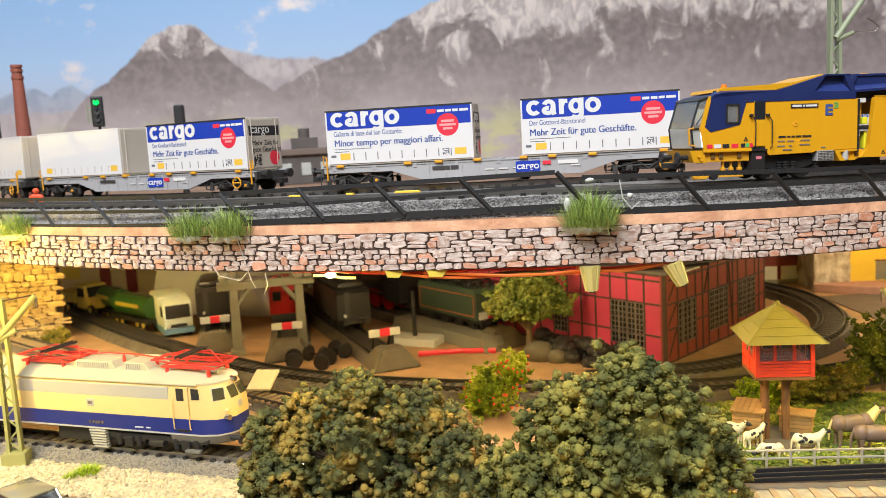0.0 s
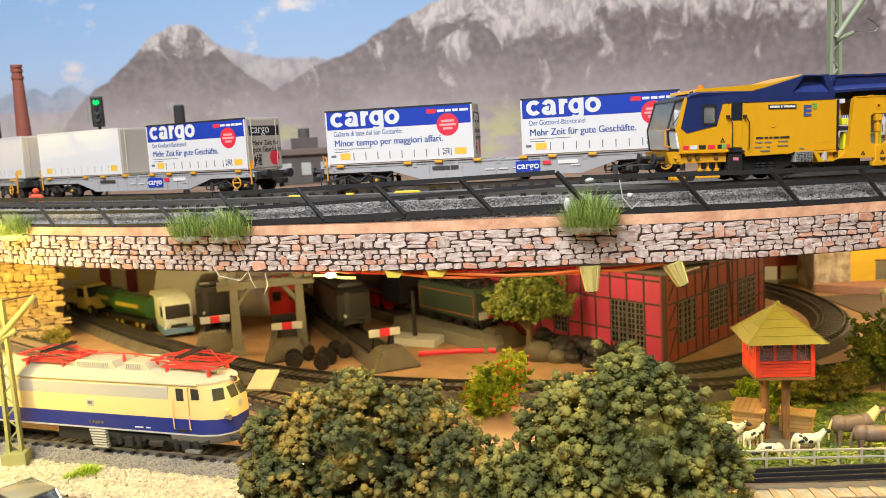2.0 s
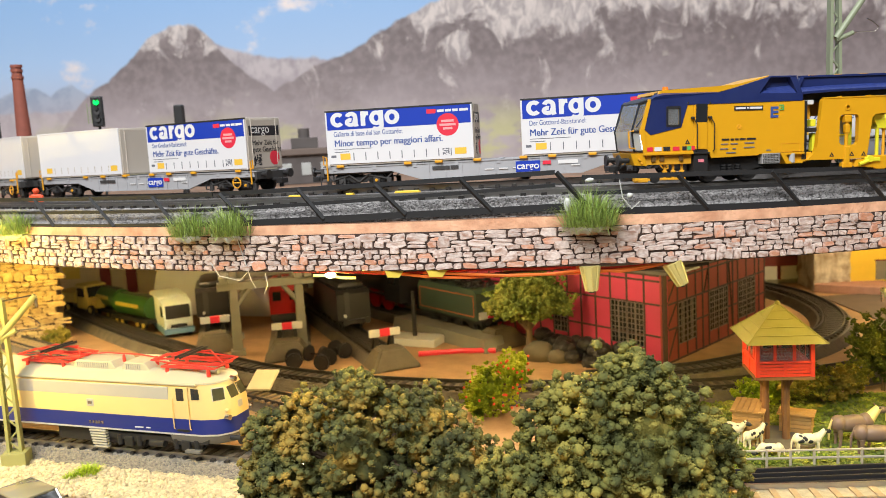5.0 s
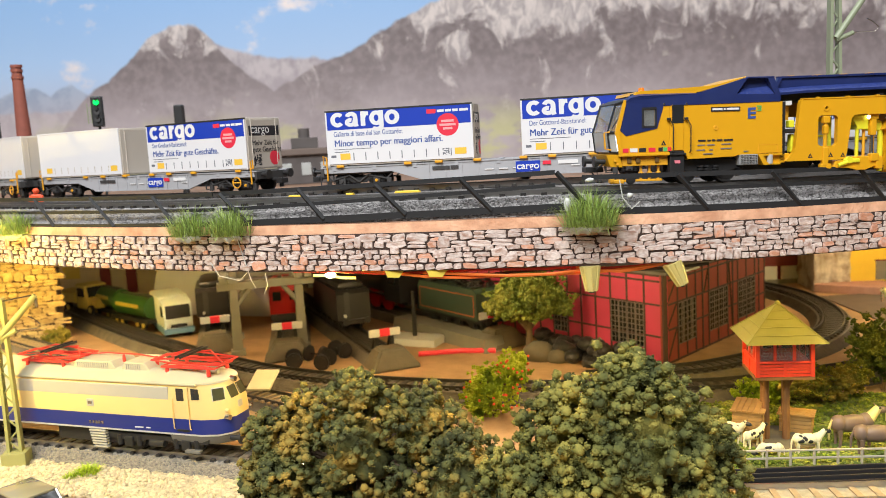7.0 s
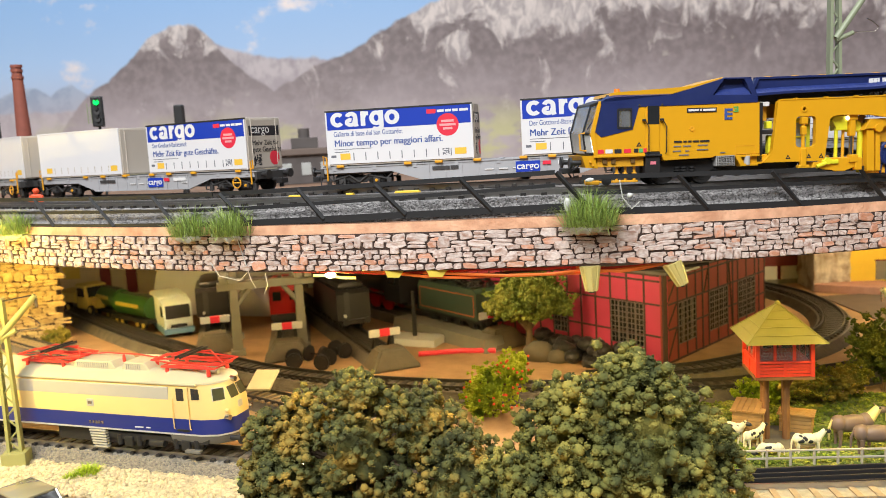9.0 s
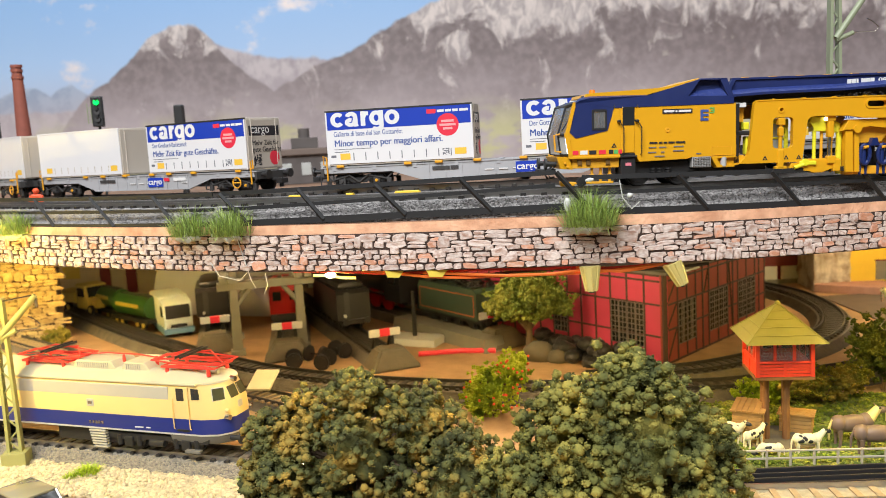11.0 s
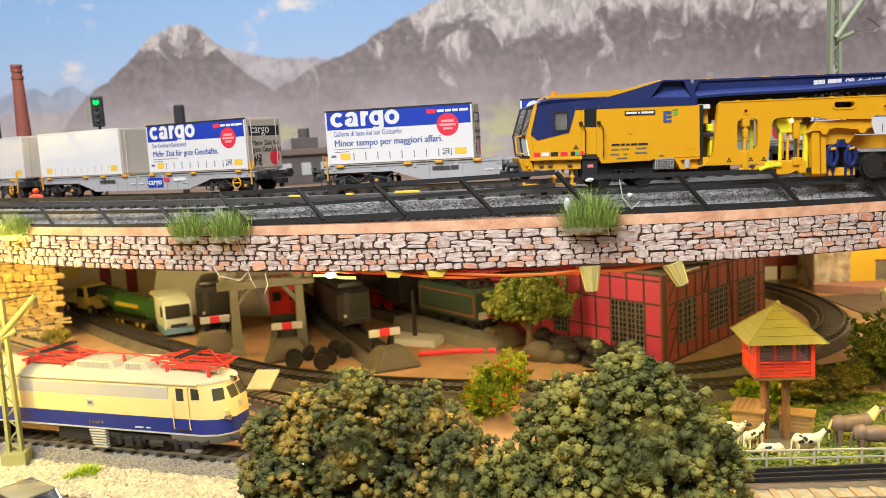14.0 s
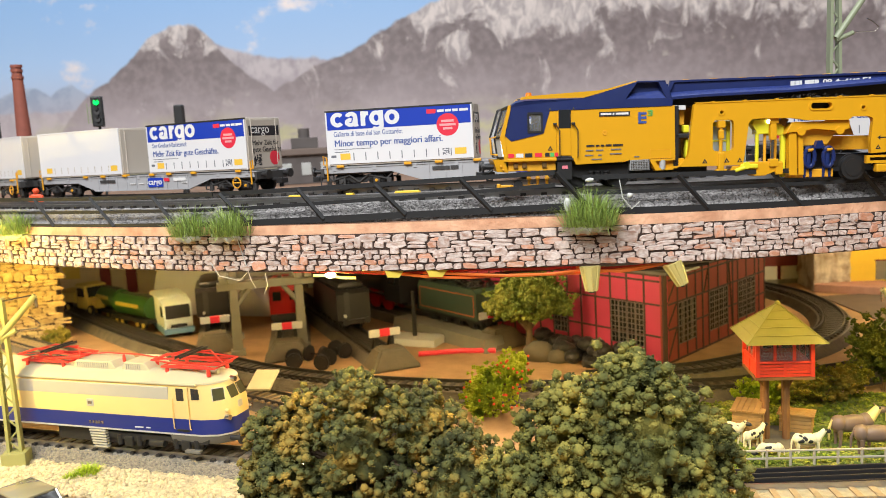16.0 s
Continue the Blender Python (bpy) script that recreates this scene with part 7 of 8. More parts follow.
    for x in (-29.6, -18.8):
        part("handrail", add_tube(bmesh.new(), [(x, -W - 0.1, 36), (x, -W - 1.0, 35), (x, -W - 1.0, 18.5), (x, -W - 0.1, 18)], 0.3, 6), CREAM, t)
    # rounded front: windows, crest, lamps, blue nose
    def on_front(name, x, y, z, w, h, rz, mat_, tilt=10, depth=1.2, bevel=0.5):
        part(name, box(-w / 2, w / 2, -depth / 2, depth / 2, -h / 2, h / 2, bevel), mat_, t, m=at(x, y, z, rz, -tilt))
    on_front("windscreen_frame", -3.2, -11.4, 37.8, 7.4, 7.6, 44.5, GREY_BAND, 20, 1.2)
    on_front("windscreen", -3.05, -11.55, 37.8, 6.6, 6.8, 44.5, WINDOW_OLIVE, 20, 1.4)
    on_front("windscreen", 1.2, -3.8, 37.8, 6.6, 7.2, 88, WINDOW_OLIVE, 23, 1.4)
    on_front("windscreen", 1.2, 3.8, 37.8, 6.6, 7.2, 92, WINDOW_OLIVE, 23, 1.4)
    on_front("crest", 3.6, -1.0, 30.0, 4.0, 4.0, 90, GREY_BAND, 5, 1.0)
    for y, z in ((-10.5, 24.6), (10.5, 24.6), (0, 43.8)):
        part("headlamp", rod((0.5 if z < 30 else -2, y, z), (3.4 if z < 30 else 1.2, y * 1.06, z), 1.7, 1.5, 16), CHROME, t)
    part("marker_lamp", rod((0.5, -10.5, 28.4), (3.0, -11, 28.4), 1.0, 0.9, 12), CREAM, t)
    for y in (-10, 10):
        bm = rod((2, y, 12.6), (8.6, y, 12.6), 1.5, 1.5, 12)
        add_rod(bm, (8.6, y, 12.6), (9.8, y, 12.6), 3.4, 3.4, 20)
        part("buffer", bm, BLACK, t, smooth=True)
    bm = bmesh.new()
    loft_pts = [plan(8.6, 3.0), plan(12.4, 1.0), plan(14.2, 0.8)]
    loft([[(max(x, -34), y, z) for x, y, z in sec] for sec in loft_pts], SKIRT_GREY, "front_skirt", t)
    part("step", box(-24, -14, -W - 1.0, -W + 2, 4.2, 6.0, 0.3), SKIRT_GREY, t)
    # running gear
    for cx in (-45, -200):
        b = part("bogie", box(cx - 38, cx + 38, -12, 12, 9, 14, 0.5), BLACK, t)
        for dx in (-20, 20):
            wheelset(b, cx + dx, 7.2)
        for s in (-1, 1):
            part("side_frame", poly([(cx - 36, 12), (cx + 36, 12), (cx + 34, 8.6), (cx + 12, 7.0), (cx + 8, 9.2), (cx - 8, 9.2), (cx - 12, 7.0), (cx - 34, 8.6)], s * 14 - 0.8, s * 14 + 0.8, 0.2), BLACK, b)
            for dx in (-20, 20):
                part("axle_box", box(cx + dx - 3, cx + dx + 3, s * 14.6 - 1.4, s * 14.6 + 1.4, 4.4, 10.4, 0.6), BLACK, b)
                for k in (-7, 7):
                    part("spring", rod((cx + dx + k, s * 14.4, 5), (cx + dx + k, s * 14.4, 11), 1.7, 1.7, 10), BLACK, b)
            part("brake_cylinder", rod((cx - 5, s * 14.4, 7.4), (cx + 5, s * 14.4, 7.4), 2.2, 2.2, 12), BLACK, b)
    bm = bmesh.new()
    for i in range(7):
        add_box(bm, -92 + i * 0.4, -80 + i * 0.1, -W - 0.2, -W + 2.5, 12.6 - i * 1.6, 13.6 - i * 1.6, 0.15)
    part("louvre_box", bm, GREY_BAND, t, "light grey louvred box")
    part("transformer", box(-120, -74, -13, 13, 4.5, 14, 1), BLACK, t)
    # roof equipment
    for x0, x1 in ((-107, -73), (-71, -49)):
        part("roof_hood", poly([(x0, 47.5), (x0 + 3, 53.2), (x1 - 5, 53.2), (x1, 47.5)], -9.5, 9.5, 0.5), ROOF_LOCO, t)
        bm = bmesh.new()
        for i in range(int((x1 - x0 - 10) / 1.6)):
            add_box(bm, x0 + 4 + i * 1.6, x0 + 4.7 + i * 1.6, -10.0, -9.3, 48.6, 52.2)
        part("louvre_grille", bm, GREY_BAND, t)
    part("roof_cable", add_tube(bmesh.new(), [(-112, 0, 54), (-90, 3, 55), (-66, 2, 55), (-40, 0, 53)], 0.5, 6), PANTO, t)
    for x in (-104, -76, -52):
        part("insulator", rod((x, 0, 49), (x, 0, 55), 1.2, 0.8, 10), PANTO, t)
    part("horn", rod((-14, -5, 49.4), (-6, -5, 49.0), 0.6, 1.6, 12), ROOF_LOCO, t)
    part("roof_pipe", rod((-34, 5, 49.6), (-10, 5, 49.2), 0.9, 0.9, 8), ROOF_LOCO, t)
    for cx, k in ((-24, 1), (-128, -1)):
        p = part("pantograph", box(cx - 18, cx + 18, -0.9, 0.9, 50.6, 52.2, 0.3), PANTO, t, "folded red pantograph")
        for y in (-9, 9):
            part("base_bar", rod((cx - 18, y, 51.5), (cx + 18, y, 51.5), 0.8, 0.8, 6), PANTO, p)
            part("arm", add_tube(bmesh.new(), [(cx - 15 * k, y, 52), (cx + 23 * k, y * 0.8, 54.5), (cx - 12 * k, y * 0.7, 57.5)], 0.6), PANTO, p)
            part("arm", add_tube(bmesh.new(), [(cx + 15 * k, y, 52), (cx - 26 * k, y * 0.8, 54.5), (cx + 6 * k, y * 0.7, 58.0)], 0.6), PANTO, p)
            for x in (-14, 14):
                part("insulator", rod((cx + x, y, 47), (cx + x, y, 51.5), 1.3, 1.0, 8), PANTO, p)
        for x, z, h in ((-18, 51.5, 9), (18, 51.5, 9), (23 * k, 54.5, 7.4), (-26 * k, 54.5, 7.4)):
            part("cross_bar", rod((cx + x, -h, z), (cx + x, h, z), 0.6, 0.6, 6), PANTO, p)
        part("brace", rod((cx - 26 * k, -7, 54.5), (cx - 12 * k, 6, 57.5), 0.45, 0.45, 5), PANTO, p)
        part("brace", rod((cx + 23 * k, -7, 54.5), (cx + 6 * k, 6, 58), 0.45, 0.45, 5), PANTO, p)
        for dx in (-1.6, 1.6):
            part("contact_strip", box(cx - 3 * k + dx - 0.5, cx - 3 * k + dx + 0.5, -13, 13, 57.6, 59.0, 0.2), BLACK, p)
    return t


# ---- masts, signals, chimney ----
def lattice_mast(m, h, arm_h, arm_len, label, mat_, lean=1):
    t = thing("catenary_mast", m, label, "mast", "catenary masts")
    w0, w1 = 3.6, 2.4
    for s in (-1, 1):
        part("upright", poly([(s * w0 - 0.9, 0), (s * w0 + 0.9, 0), (s * w1 + 0.9, h), (s * w1 - 0.9, h)], -2.4, 2.4, 0.1), mat_, t)
    n = int(h / 7)
    for i in range(n):
        a, b = i / n, (i + 1) / n
        s = 1 if i % 2 else -1
        part("lattice", rod((s * (w0 + (w1 - w0) * a), 0, h * a + 1), (-s * (w0 + (w1 - w0) * b), 0, h * b + 1), 0.6, 0.6, 5), mat_, t)
    part("foot", box(-7, 7, -6, 6, 0, 9, 0.4), mat_, t)
    part("cap", box(-3.6, 3.6, -3.2, 3.2, h - 1, h + 1.5, 0.3), mat_, t)
    part("tube_arm", rod((0, -2, arm_h), (arm_len, -2, h + 2), 2.0, 1.7, 10), mat_, t)
    part("stay", rod((0, -2, h - 0.5), (arm_len, -2, h + 2.5), 0.4, 0.4, 6), CHROME, t)
    part("lower_arm", rod((0, -2, arm_h - 1), (arm_len * 0.42, -2, arm_h + 3), 1.5, 1.3, 8), mat_, t)
    part("steady_wire", add_tube(bmesh.new(), [(arm_len * 0.42, -2, arm_h + 3), (arm_len * 0.95, -2, arm_h + 3.2), (arm_len * 1.05, -2, arm_h + 5.5), (arm_len * 0.9, -2, arm_h + 9), (arm_len * 0.75, -2, arm_h + 11)], 0.28, 5), CHROME, t)
    part("insulator", rod((arm_len, -2, h + 1), (arm_len, -2, h - 5), 1.0, 0.7, 10), CHROME, t)
    return t


def colour_signal(x, y, z0, z1, label, lit):
    """Black light signal on a post with a ladder behind."""
    t = thing("light_signal", at(x, y, 145.4, 8), label, "signal", "light signals")
    z0, z1 = z0 - 145.4, z1 - 145.4
    part("post", rod((0, 2, 0), (0, 2, z0 + 4), 1.1, 1.1, 8), DARK, t)
    part("head", box(-4.6, 4.6, -2, 3, z0, z1, 1.0), BLACK, t)
    for i, (dz, c, g) in enumerate(lit):
        z = z1 - dz
        bm = rod((0, -3.4, z), (0, -1.8, z), 2.3, 2.3, 16)
        part("lens", bm, material("lit_" + c + "_lens", g, 0.3, emit=g, emit_power=1.6) if g else DARK, t)
        part("hood", rod((0, -4.4, z + 2.4), (0, -1.8, z + 2.6), 1.4, 1.6, 8), BLACK, t)
    bm = bmesh.new()
    for xx in (-9, -6):
        add_rod(bm, (xx, 4, z0 + 3), (xx, 4, z1 - 5), 0.4, 0.4, 5)
    for k in range(6):
        add_rod(bm, (-9, 4, z0 + 4 + k * 2.4), (-6, 4, z0 + 4 + k * 2.4), 0.3, 0.3, 5)
    part("ladder", bm, MASTGREEN, t)
    return t


def upper_background():
    CH = material("red_brown_chimney_brick", (0.26, 0.075, 0.05), 0.75, vary=0.2, grain=1.5, bump=0.4)
    t = thing("chimney", at(-371, 760, 145.4), "tall tapering red-brown brick chimney", "chimney")
    part("shaft", rod((0, 0, 0), (0, 0, 122), 8.6, 4.2, 20), CH, t, smooth=True)
    for z in (112, 118, 122):
        r = 8.6 - 4.4 * z / 122 + 0.8
        part("collar", rod((0, 0, z), (0, 0, z + 2.4), r, r, 20), CH, t, smooth=True)
    part("base", box(-11, 11, -11, 11, 0, 14, 0.5), CH, t)
    G, Y = (0.0, 0.8, 0.10), (0.9, 0.65, 0.02)
    colour_signal(-279, 700, 209, 234, "black light signal showing green", [(5, "green", G), (13, "dark", None), (19, "dark", None)])
    colour_signal(-366, 700, 204, 236, "black light signal showing green over yellow", [(5, "green", G), (18, "yellow", Y), (27, "amber", Y)])
    # plain dark post of unknown use behind the train
    t = thing("black_post", at(-242, 800, 145.4), "dark blurred post standing behind the train", "post")
    part("post", rod((0, 0, 0), (0, 0, 70), 3.2, 3.2, 10), BLACK, t)
    part("head", box(-4.4, 4.4, -4, 4, 64, 84, 1.2), BLACK, t)
    t = thing("station_hut", at(-142, 900, 145.4, 10), "small dark hut with flat roof behind the train", "hut")
    HUT = material("dark_grey_hut_wall", (0.10, 0.085, 0.08), 0.8, vary=0.3, grain=3)
    part("wall", box(-30, 30, -22, 22, 0, 30, 0.5), HUT, t)
    part("roof", box(-34, 34, -26, 26, 30, 37, 1.0), material("brown_hut_roof", (0.16, 0.12, 0.10), 0.8), t)
    part("upper_storey", box(-14, 14, -14, 14, 37, 48, 0.5), HUT, t)
    for x in (-20, 0, 20):
        part("window", box(x - 5, x + 5, -22.8, -21.8, 9, 22, 0.3), WINDOW_PALE, t)
    part("vent", rod((0, 0, 48), (0, 0, 58), 6, 6, 12), HUT, t)
    lattice_mast(at(246, 520, 145.4, 4), 118, 85, 26, "grey-green lattice catenary mast behind the track machine", MASTGREEN)
    lattice_mast(at(263, 450, 0, 0), 86, 62, -24, "lattice catenary mast at the meadow edge", MASTGREEN)
    # this mast's grey-green is yellowed in the colour to look lamplit
    lattice_mast(at(-264, 485, 1.5, 8), 101, 80, 22, "lattice catenary mast beside the gravel, yellow lamplight put into its paint", material("lamp_lit_mast", (0.34, 0.33, 0.12), 0.5, vary=0.1))
    f = add_ball(bmesh.new(), (0, 0, 17.6), 2.2, 2)
    add_box(f, -3.4, 3.4, -2, 2, 6, 15.6, 1.2)
    add_rod(f, (-3.4, 0, 14.6), (-4.6, -1.5, 7), 1.2, 0.9, 8)
    add_rod(f, (3.4, 0, 14.6), (4.6, -1.5, 7), 1.2, 0.9, 8)
    add_box(f, -2.8, 2.8, -1.6, 1.6, 0, 6.4, 0.8)
    solo("toy_figure", f, material("orange_red_plastic", (0.75, 0.10, 0.03), 0.5), "tiny orange-red plastic toy worker by the track", "toy figure", m=at(-270, 560, 145.8))
    for x, y, l in ((-88, 466, 15), (-53, 456, 7), (-30, 451, 24)):
        solo("card_wedge", poly([(0, 0), (l, 0), (l * 0.8, 10.5), (l * 0.25, 10.5)], 0, 3, 0.3), material("yellow_card", (0.8, 0.55, 0.05), 0.6), "bright yellow card wedge standing between the tracks", "card wedge", m=at(x, y, 145.6, -12))


# ---- bridge wiring and lamps ----
def wiring():
    ORANGE = material("orange_wire_sleeve", (0.75, 0.16, 0.02), 0.4)
    REDW = material("red_wire_sleeve", (0.55, 0.02, 0.02), 0.4)
    LAMPY = material("yellowed_lamp_plastic", (0.62, 0.52, 0.18), 0.4, vary=0.1)
    TAPE = material("yellow_tape", (0.75, 0.58, 0.08), 0.45)

    def cable(name, x0, x1, off, z0, sag, mat_, label, seed):
        rnd = random.Random(seed)
        base = along_edge(x0, x1, off, 0, 10.0)
        n = len(base)
        pts = [(p[0], p[1] + rnd.uniform(-0.8, 0.8), z0 + p[2] - sag * math.sin(math.pi * i / (n - 1)) + 0.5 * math.sin(i * 0.9 + seed)) for i, p in enumerate(base)]
        solo(name, add_tube(bmesh.new(), pts, 0.75, 6), mat_, label, "cable", "wires under the bridge")

    for i, (x0, x1, off, z, sag, mt, lab) in enumerate(((-75, 66, 3, 122, 1.0, REDW, "thin red wire strung below the bridge"), (-40, 100, 2, 121.6, 3.4, ORANGE, "thin orange wire strung below the bridge"), (-30, 62, 4, 121.4, 2.6, BLACK, "thin black wire strung below the bridge"), (60, 106, 2, 121.5, 2.0, ORANGE, "thin orange wire strung below the bridge"), (58, 112, 3, 121.8, 1.0, REDW, "thin red wire strung below the bridge"), (62, 125, 4, 121.0, 2.4, BLACK, "thin black wire strung below the bridge"), (-10, 70, 1, 121.0, 2.2, ORANGE, "thin orange wire strung below the bridge"))):
        cable("wire", x0, x1, off, z, sag, mt, lab, i)

    def socket(x, off, tilt, label):
        q = along_edge(x, x + 1, off, 0, 1.0)[0]
        t = thing("lamp_socket", at(q[0], q[1], 122.4 + q[2], 0, 0, tilt), label, "lamp socket", "lamp sockets under the bridge")
        bm = rod((0, 0, 0), (0, 0, -11.5), 4.2, 2.4, 18)
        part("cup", bm, LAMPY, t, smooth=True)
        for k in range(8):
            a = k * math.pi / 4
            part("rib", rod((4.5 * math.cos(a), 4.5 * math.sin(a), 0), (2.6 * math.cos(a), 2.6 * math.sin(a), -11.5), 0.45, 0.4, 5), LAMPY, t)
        part("tip", rod((0, 0, -11.5), (0, 0, -12.5), 1.6, 1.2, 12), DARK, t)
    socket(66, -0.5, -2, "yellowed ribbed plastic wire cap hanging under the bridge")
    socket(104, 1.5, -24, "yellowed ribbed plastic wire cap hanging askew under the bridge")
    q = along_edge(-55, -54, 1.0, 0, 1.0)[0]
    t = thing("lit_bulb", at(q[0], q[1] - 1.0, 120.6), "small glowing warm bulb taped under the bridge", "bulb")
    part("bulb", add_ball(bmesh.new(), (0, 0, 0), 1.5, 3, (1.8, 1, 1)), material("glowing_bulb", (1, 0.9, 0.5), 0.3, emit=(1.0, 0.85, 0.35), emit_power=14.0), t)
    part("strip", add_tube(bmesh.new(), [(-8, 0, 0.4), (0, 0, -0.4), (6, 0, -1.6), (12, 0, -2.0)], 0.7), material("glowing_strip", (1, 0.85, 0.3), 0.4, emit=(1.0, 0.75, 0.10), emit_power=2.0), t)
    for x, w in ((-24, 8), (-4, 9)):
        q = along_edge(x, x + 1, 0.0, 0, 1.0)[0]
        solo("tape", poly([(-w / 2, 0), (w / 2 + 2, 0.3), (w / 3, -4.0), (-w / 3, -3.6)], -0.6, 0.2), TAPE, "strip of yellow tape below the bridge", "tape", "tapes under the bridge", m=at(q[0], q[1], 123.0))
    # threads of hot glue on the bridge face
    for x, pts in ((-101, [(0, -2, 150), (-1, -3, 142), (2, -3, 130), (5, -3, 118), (7, -3, 114)]), (-104, [(-12, -2, 128), (-8, -3, 121), (2, -3, 118), (6, -3, 122), (4, -2, 127)]), (80, [(0, -2, 160), (1, -3, 152), (5, -3, 147), (9, -2, 150)]), (-88, [(0, -2, 122), (1, -3, 116), (-1, -3, 112)])):
        q = along_edge(x, x + 1, 0.0, 0, 1.0)[0]
        solo("glue_thread", add_tube(bmesh.new(), [(a, b, c) for a, b, c in pts], 0.24, 5), GLUE, "thin milky thread of hardened glue", "glue", "glue threads on the bridge", m=at(q[0], q[1], 0))
    for x, w, h, z in ((-103, 2.4, 11, 138), (-113, 6, 3.4, 141), (57, 3, 7, 150), (67, 4, 1.6, 160.5), (85, 2.4, 1.8, 153)):
        q = along_edge(x, x + 1, 0.0, 0, 1.0)[0]
        bm = add_ball(bmesh.new(), (0, 0, 0), 1, 2, (w / 2, 1.0, h / 2))
        for v in bm.verts:
            v.co *= 1 + 0.8 * noise.noise(v.co * 0.7 + Vector((x, 0, 0)))
        solo("glue_blob", bm, GLUE, "milky blob of hardened glue on the bridge edge", "glue", "glue blobs on the bridge", m=at(q[0], q[1] - 0.6, z), smooth=True)


# ---- meadow animals and fence ----
def beast(name, m, size, coat, spots, label, head_down=False, mane=None):
    """A four-legged model animal in one unit of size = body length / 24."""
    t = thing(name, m, label, name, name + "s on the meadow")
    s = size
    bm = add_ball(bmesh.new(), (0, 0, 13.5 * s), 1, 3, (11 * s, 4.4 * s, 5.0 * s))
    add_ball(bm, (8 * s, 0, 14 * s), 1, 2, (4.6 * s, 4.2 * s, 5.2 * s))
    add_ball(bm, (-8 * s, 0, 14 * s), 1, 2, (4.6 * s, 4.4 * s, 5.2 * s))
    part("body", bm, coat, t, smooth=True)
    hz = 7.0 if head_down else 20.0
    part("neck", rod((9.5 * s, 0, 15 * s), (15.5 * s, 0, (hz + 1.5) * s), 3.4 * s, 2.0 * s, 12), mane or coat, t, smooth=True)
    hd = add_ball(bmesh.new(), (17.2 * s, 0, hz * s), 1, 2, (3.8 * s, 1.9 * s, 2.1 * s))
    for y in (-1.6, 1.6):
        add_rod(hd, (15.2 * s, y * s, (hz + 1.6) * s), (14.6 * s, y * 2.2 * s, (hz + 3.0) * s), 0.7 * s, 0.2 * s, 6)
    part("head", hd, coat if not spots else spots, t, smooth=True)
    for x in (-8.4, 8.6):
        for y in (-2.4, 2.4):
            part("leg", add_rod(rod((x * s, y * s, 11 * s), (x * s + 0.3, y * s, 5 * s), 1.6 * s, 0.9 * s, 8), (x * s + 0.3, y * s, 5.2 * s), (x * s, y * s, 0), 0.85 * s, 0.95 * s, 8), coat, t, smooth=True)
    part("tail", add_rod(rod((-11.5 * s, 0, 16.5 * s), (-13.4 * s, 0, 12 * s), 0.8 * s, 0.7 * s, 7), (-13.4 * s, 0, 12 * s), (-13.8 * s, 0, 5 * s), 0.9 * s, 0.5 * s, 7), mane or coat, t)
    if spots:
        rnd = random.Random(int(size * 100) + len(label))
        for k in range(6):
            x = rnd.uniform(-9, 9)
            a = rnd.uniform(-0.6, 1.2)
            for sgn in (-1, 1):
                part("patch", add_ball(bmesh.new(), (x * s, sgn * 3.3 * s * math.cos(a), 13.5 * s + 3.6 * s * math.sin(a)), 1, 2, (rnd.uniform(1.6, 3.2) * s, 1.4 * s, rnd.uniform(1.4, 2.4) * s)), spots, t, smooth=True)
    return t


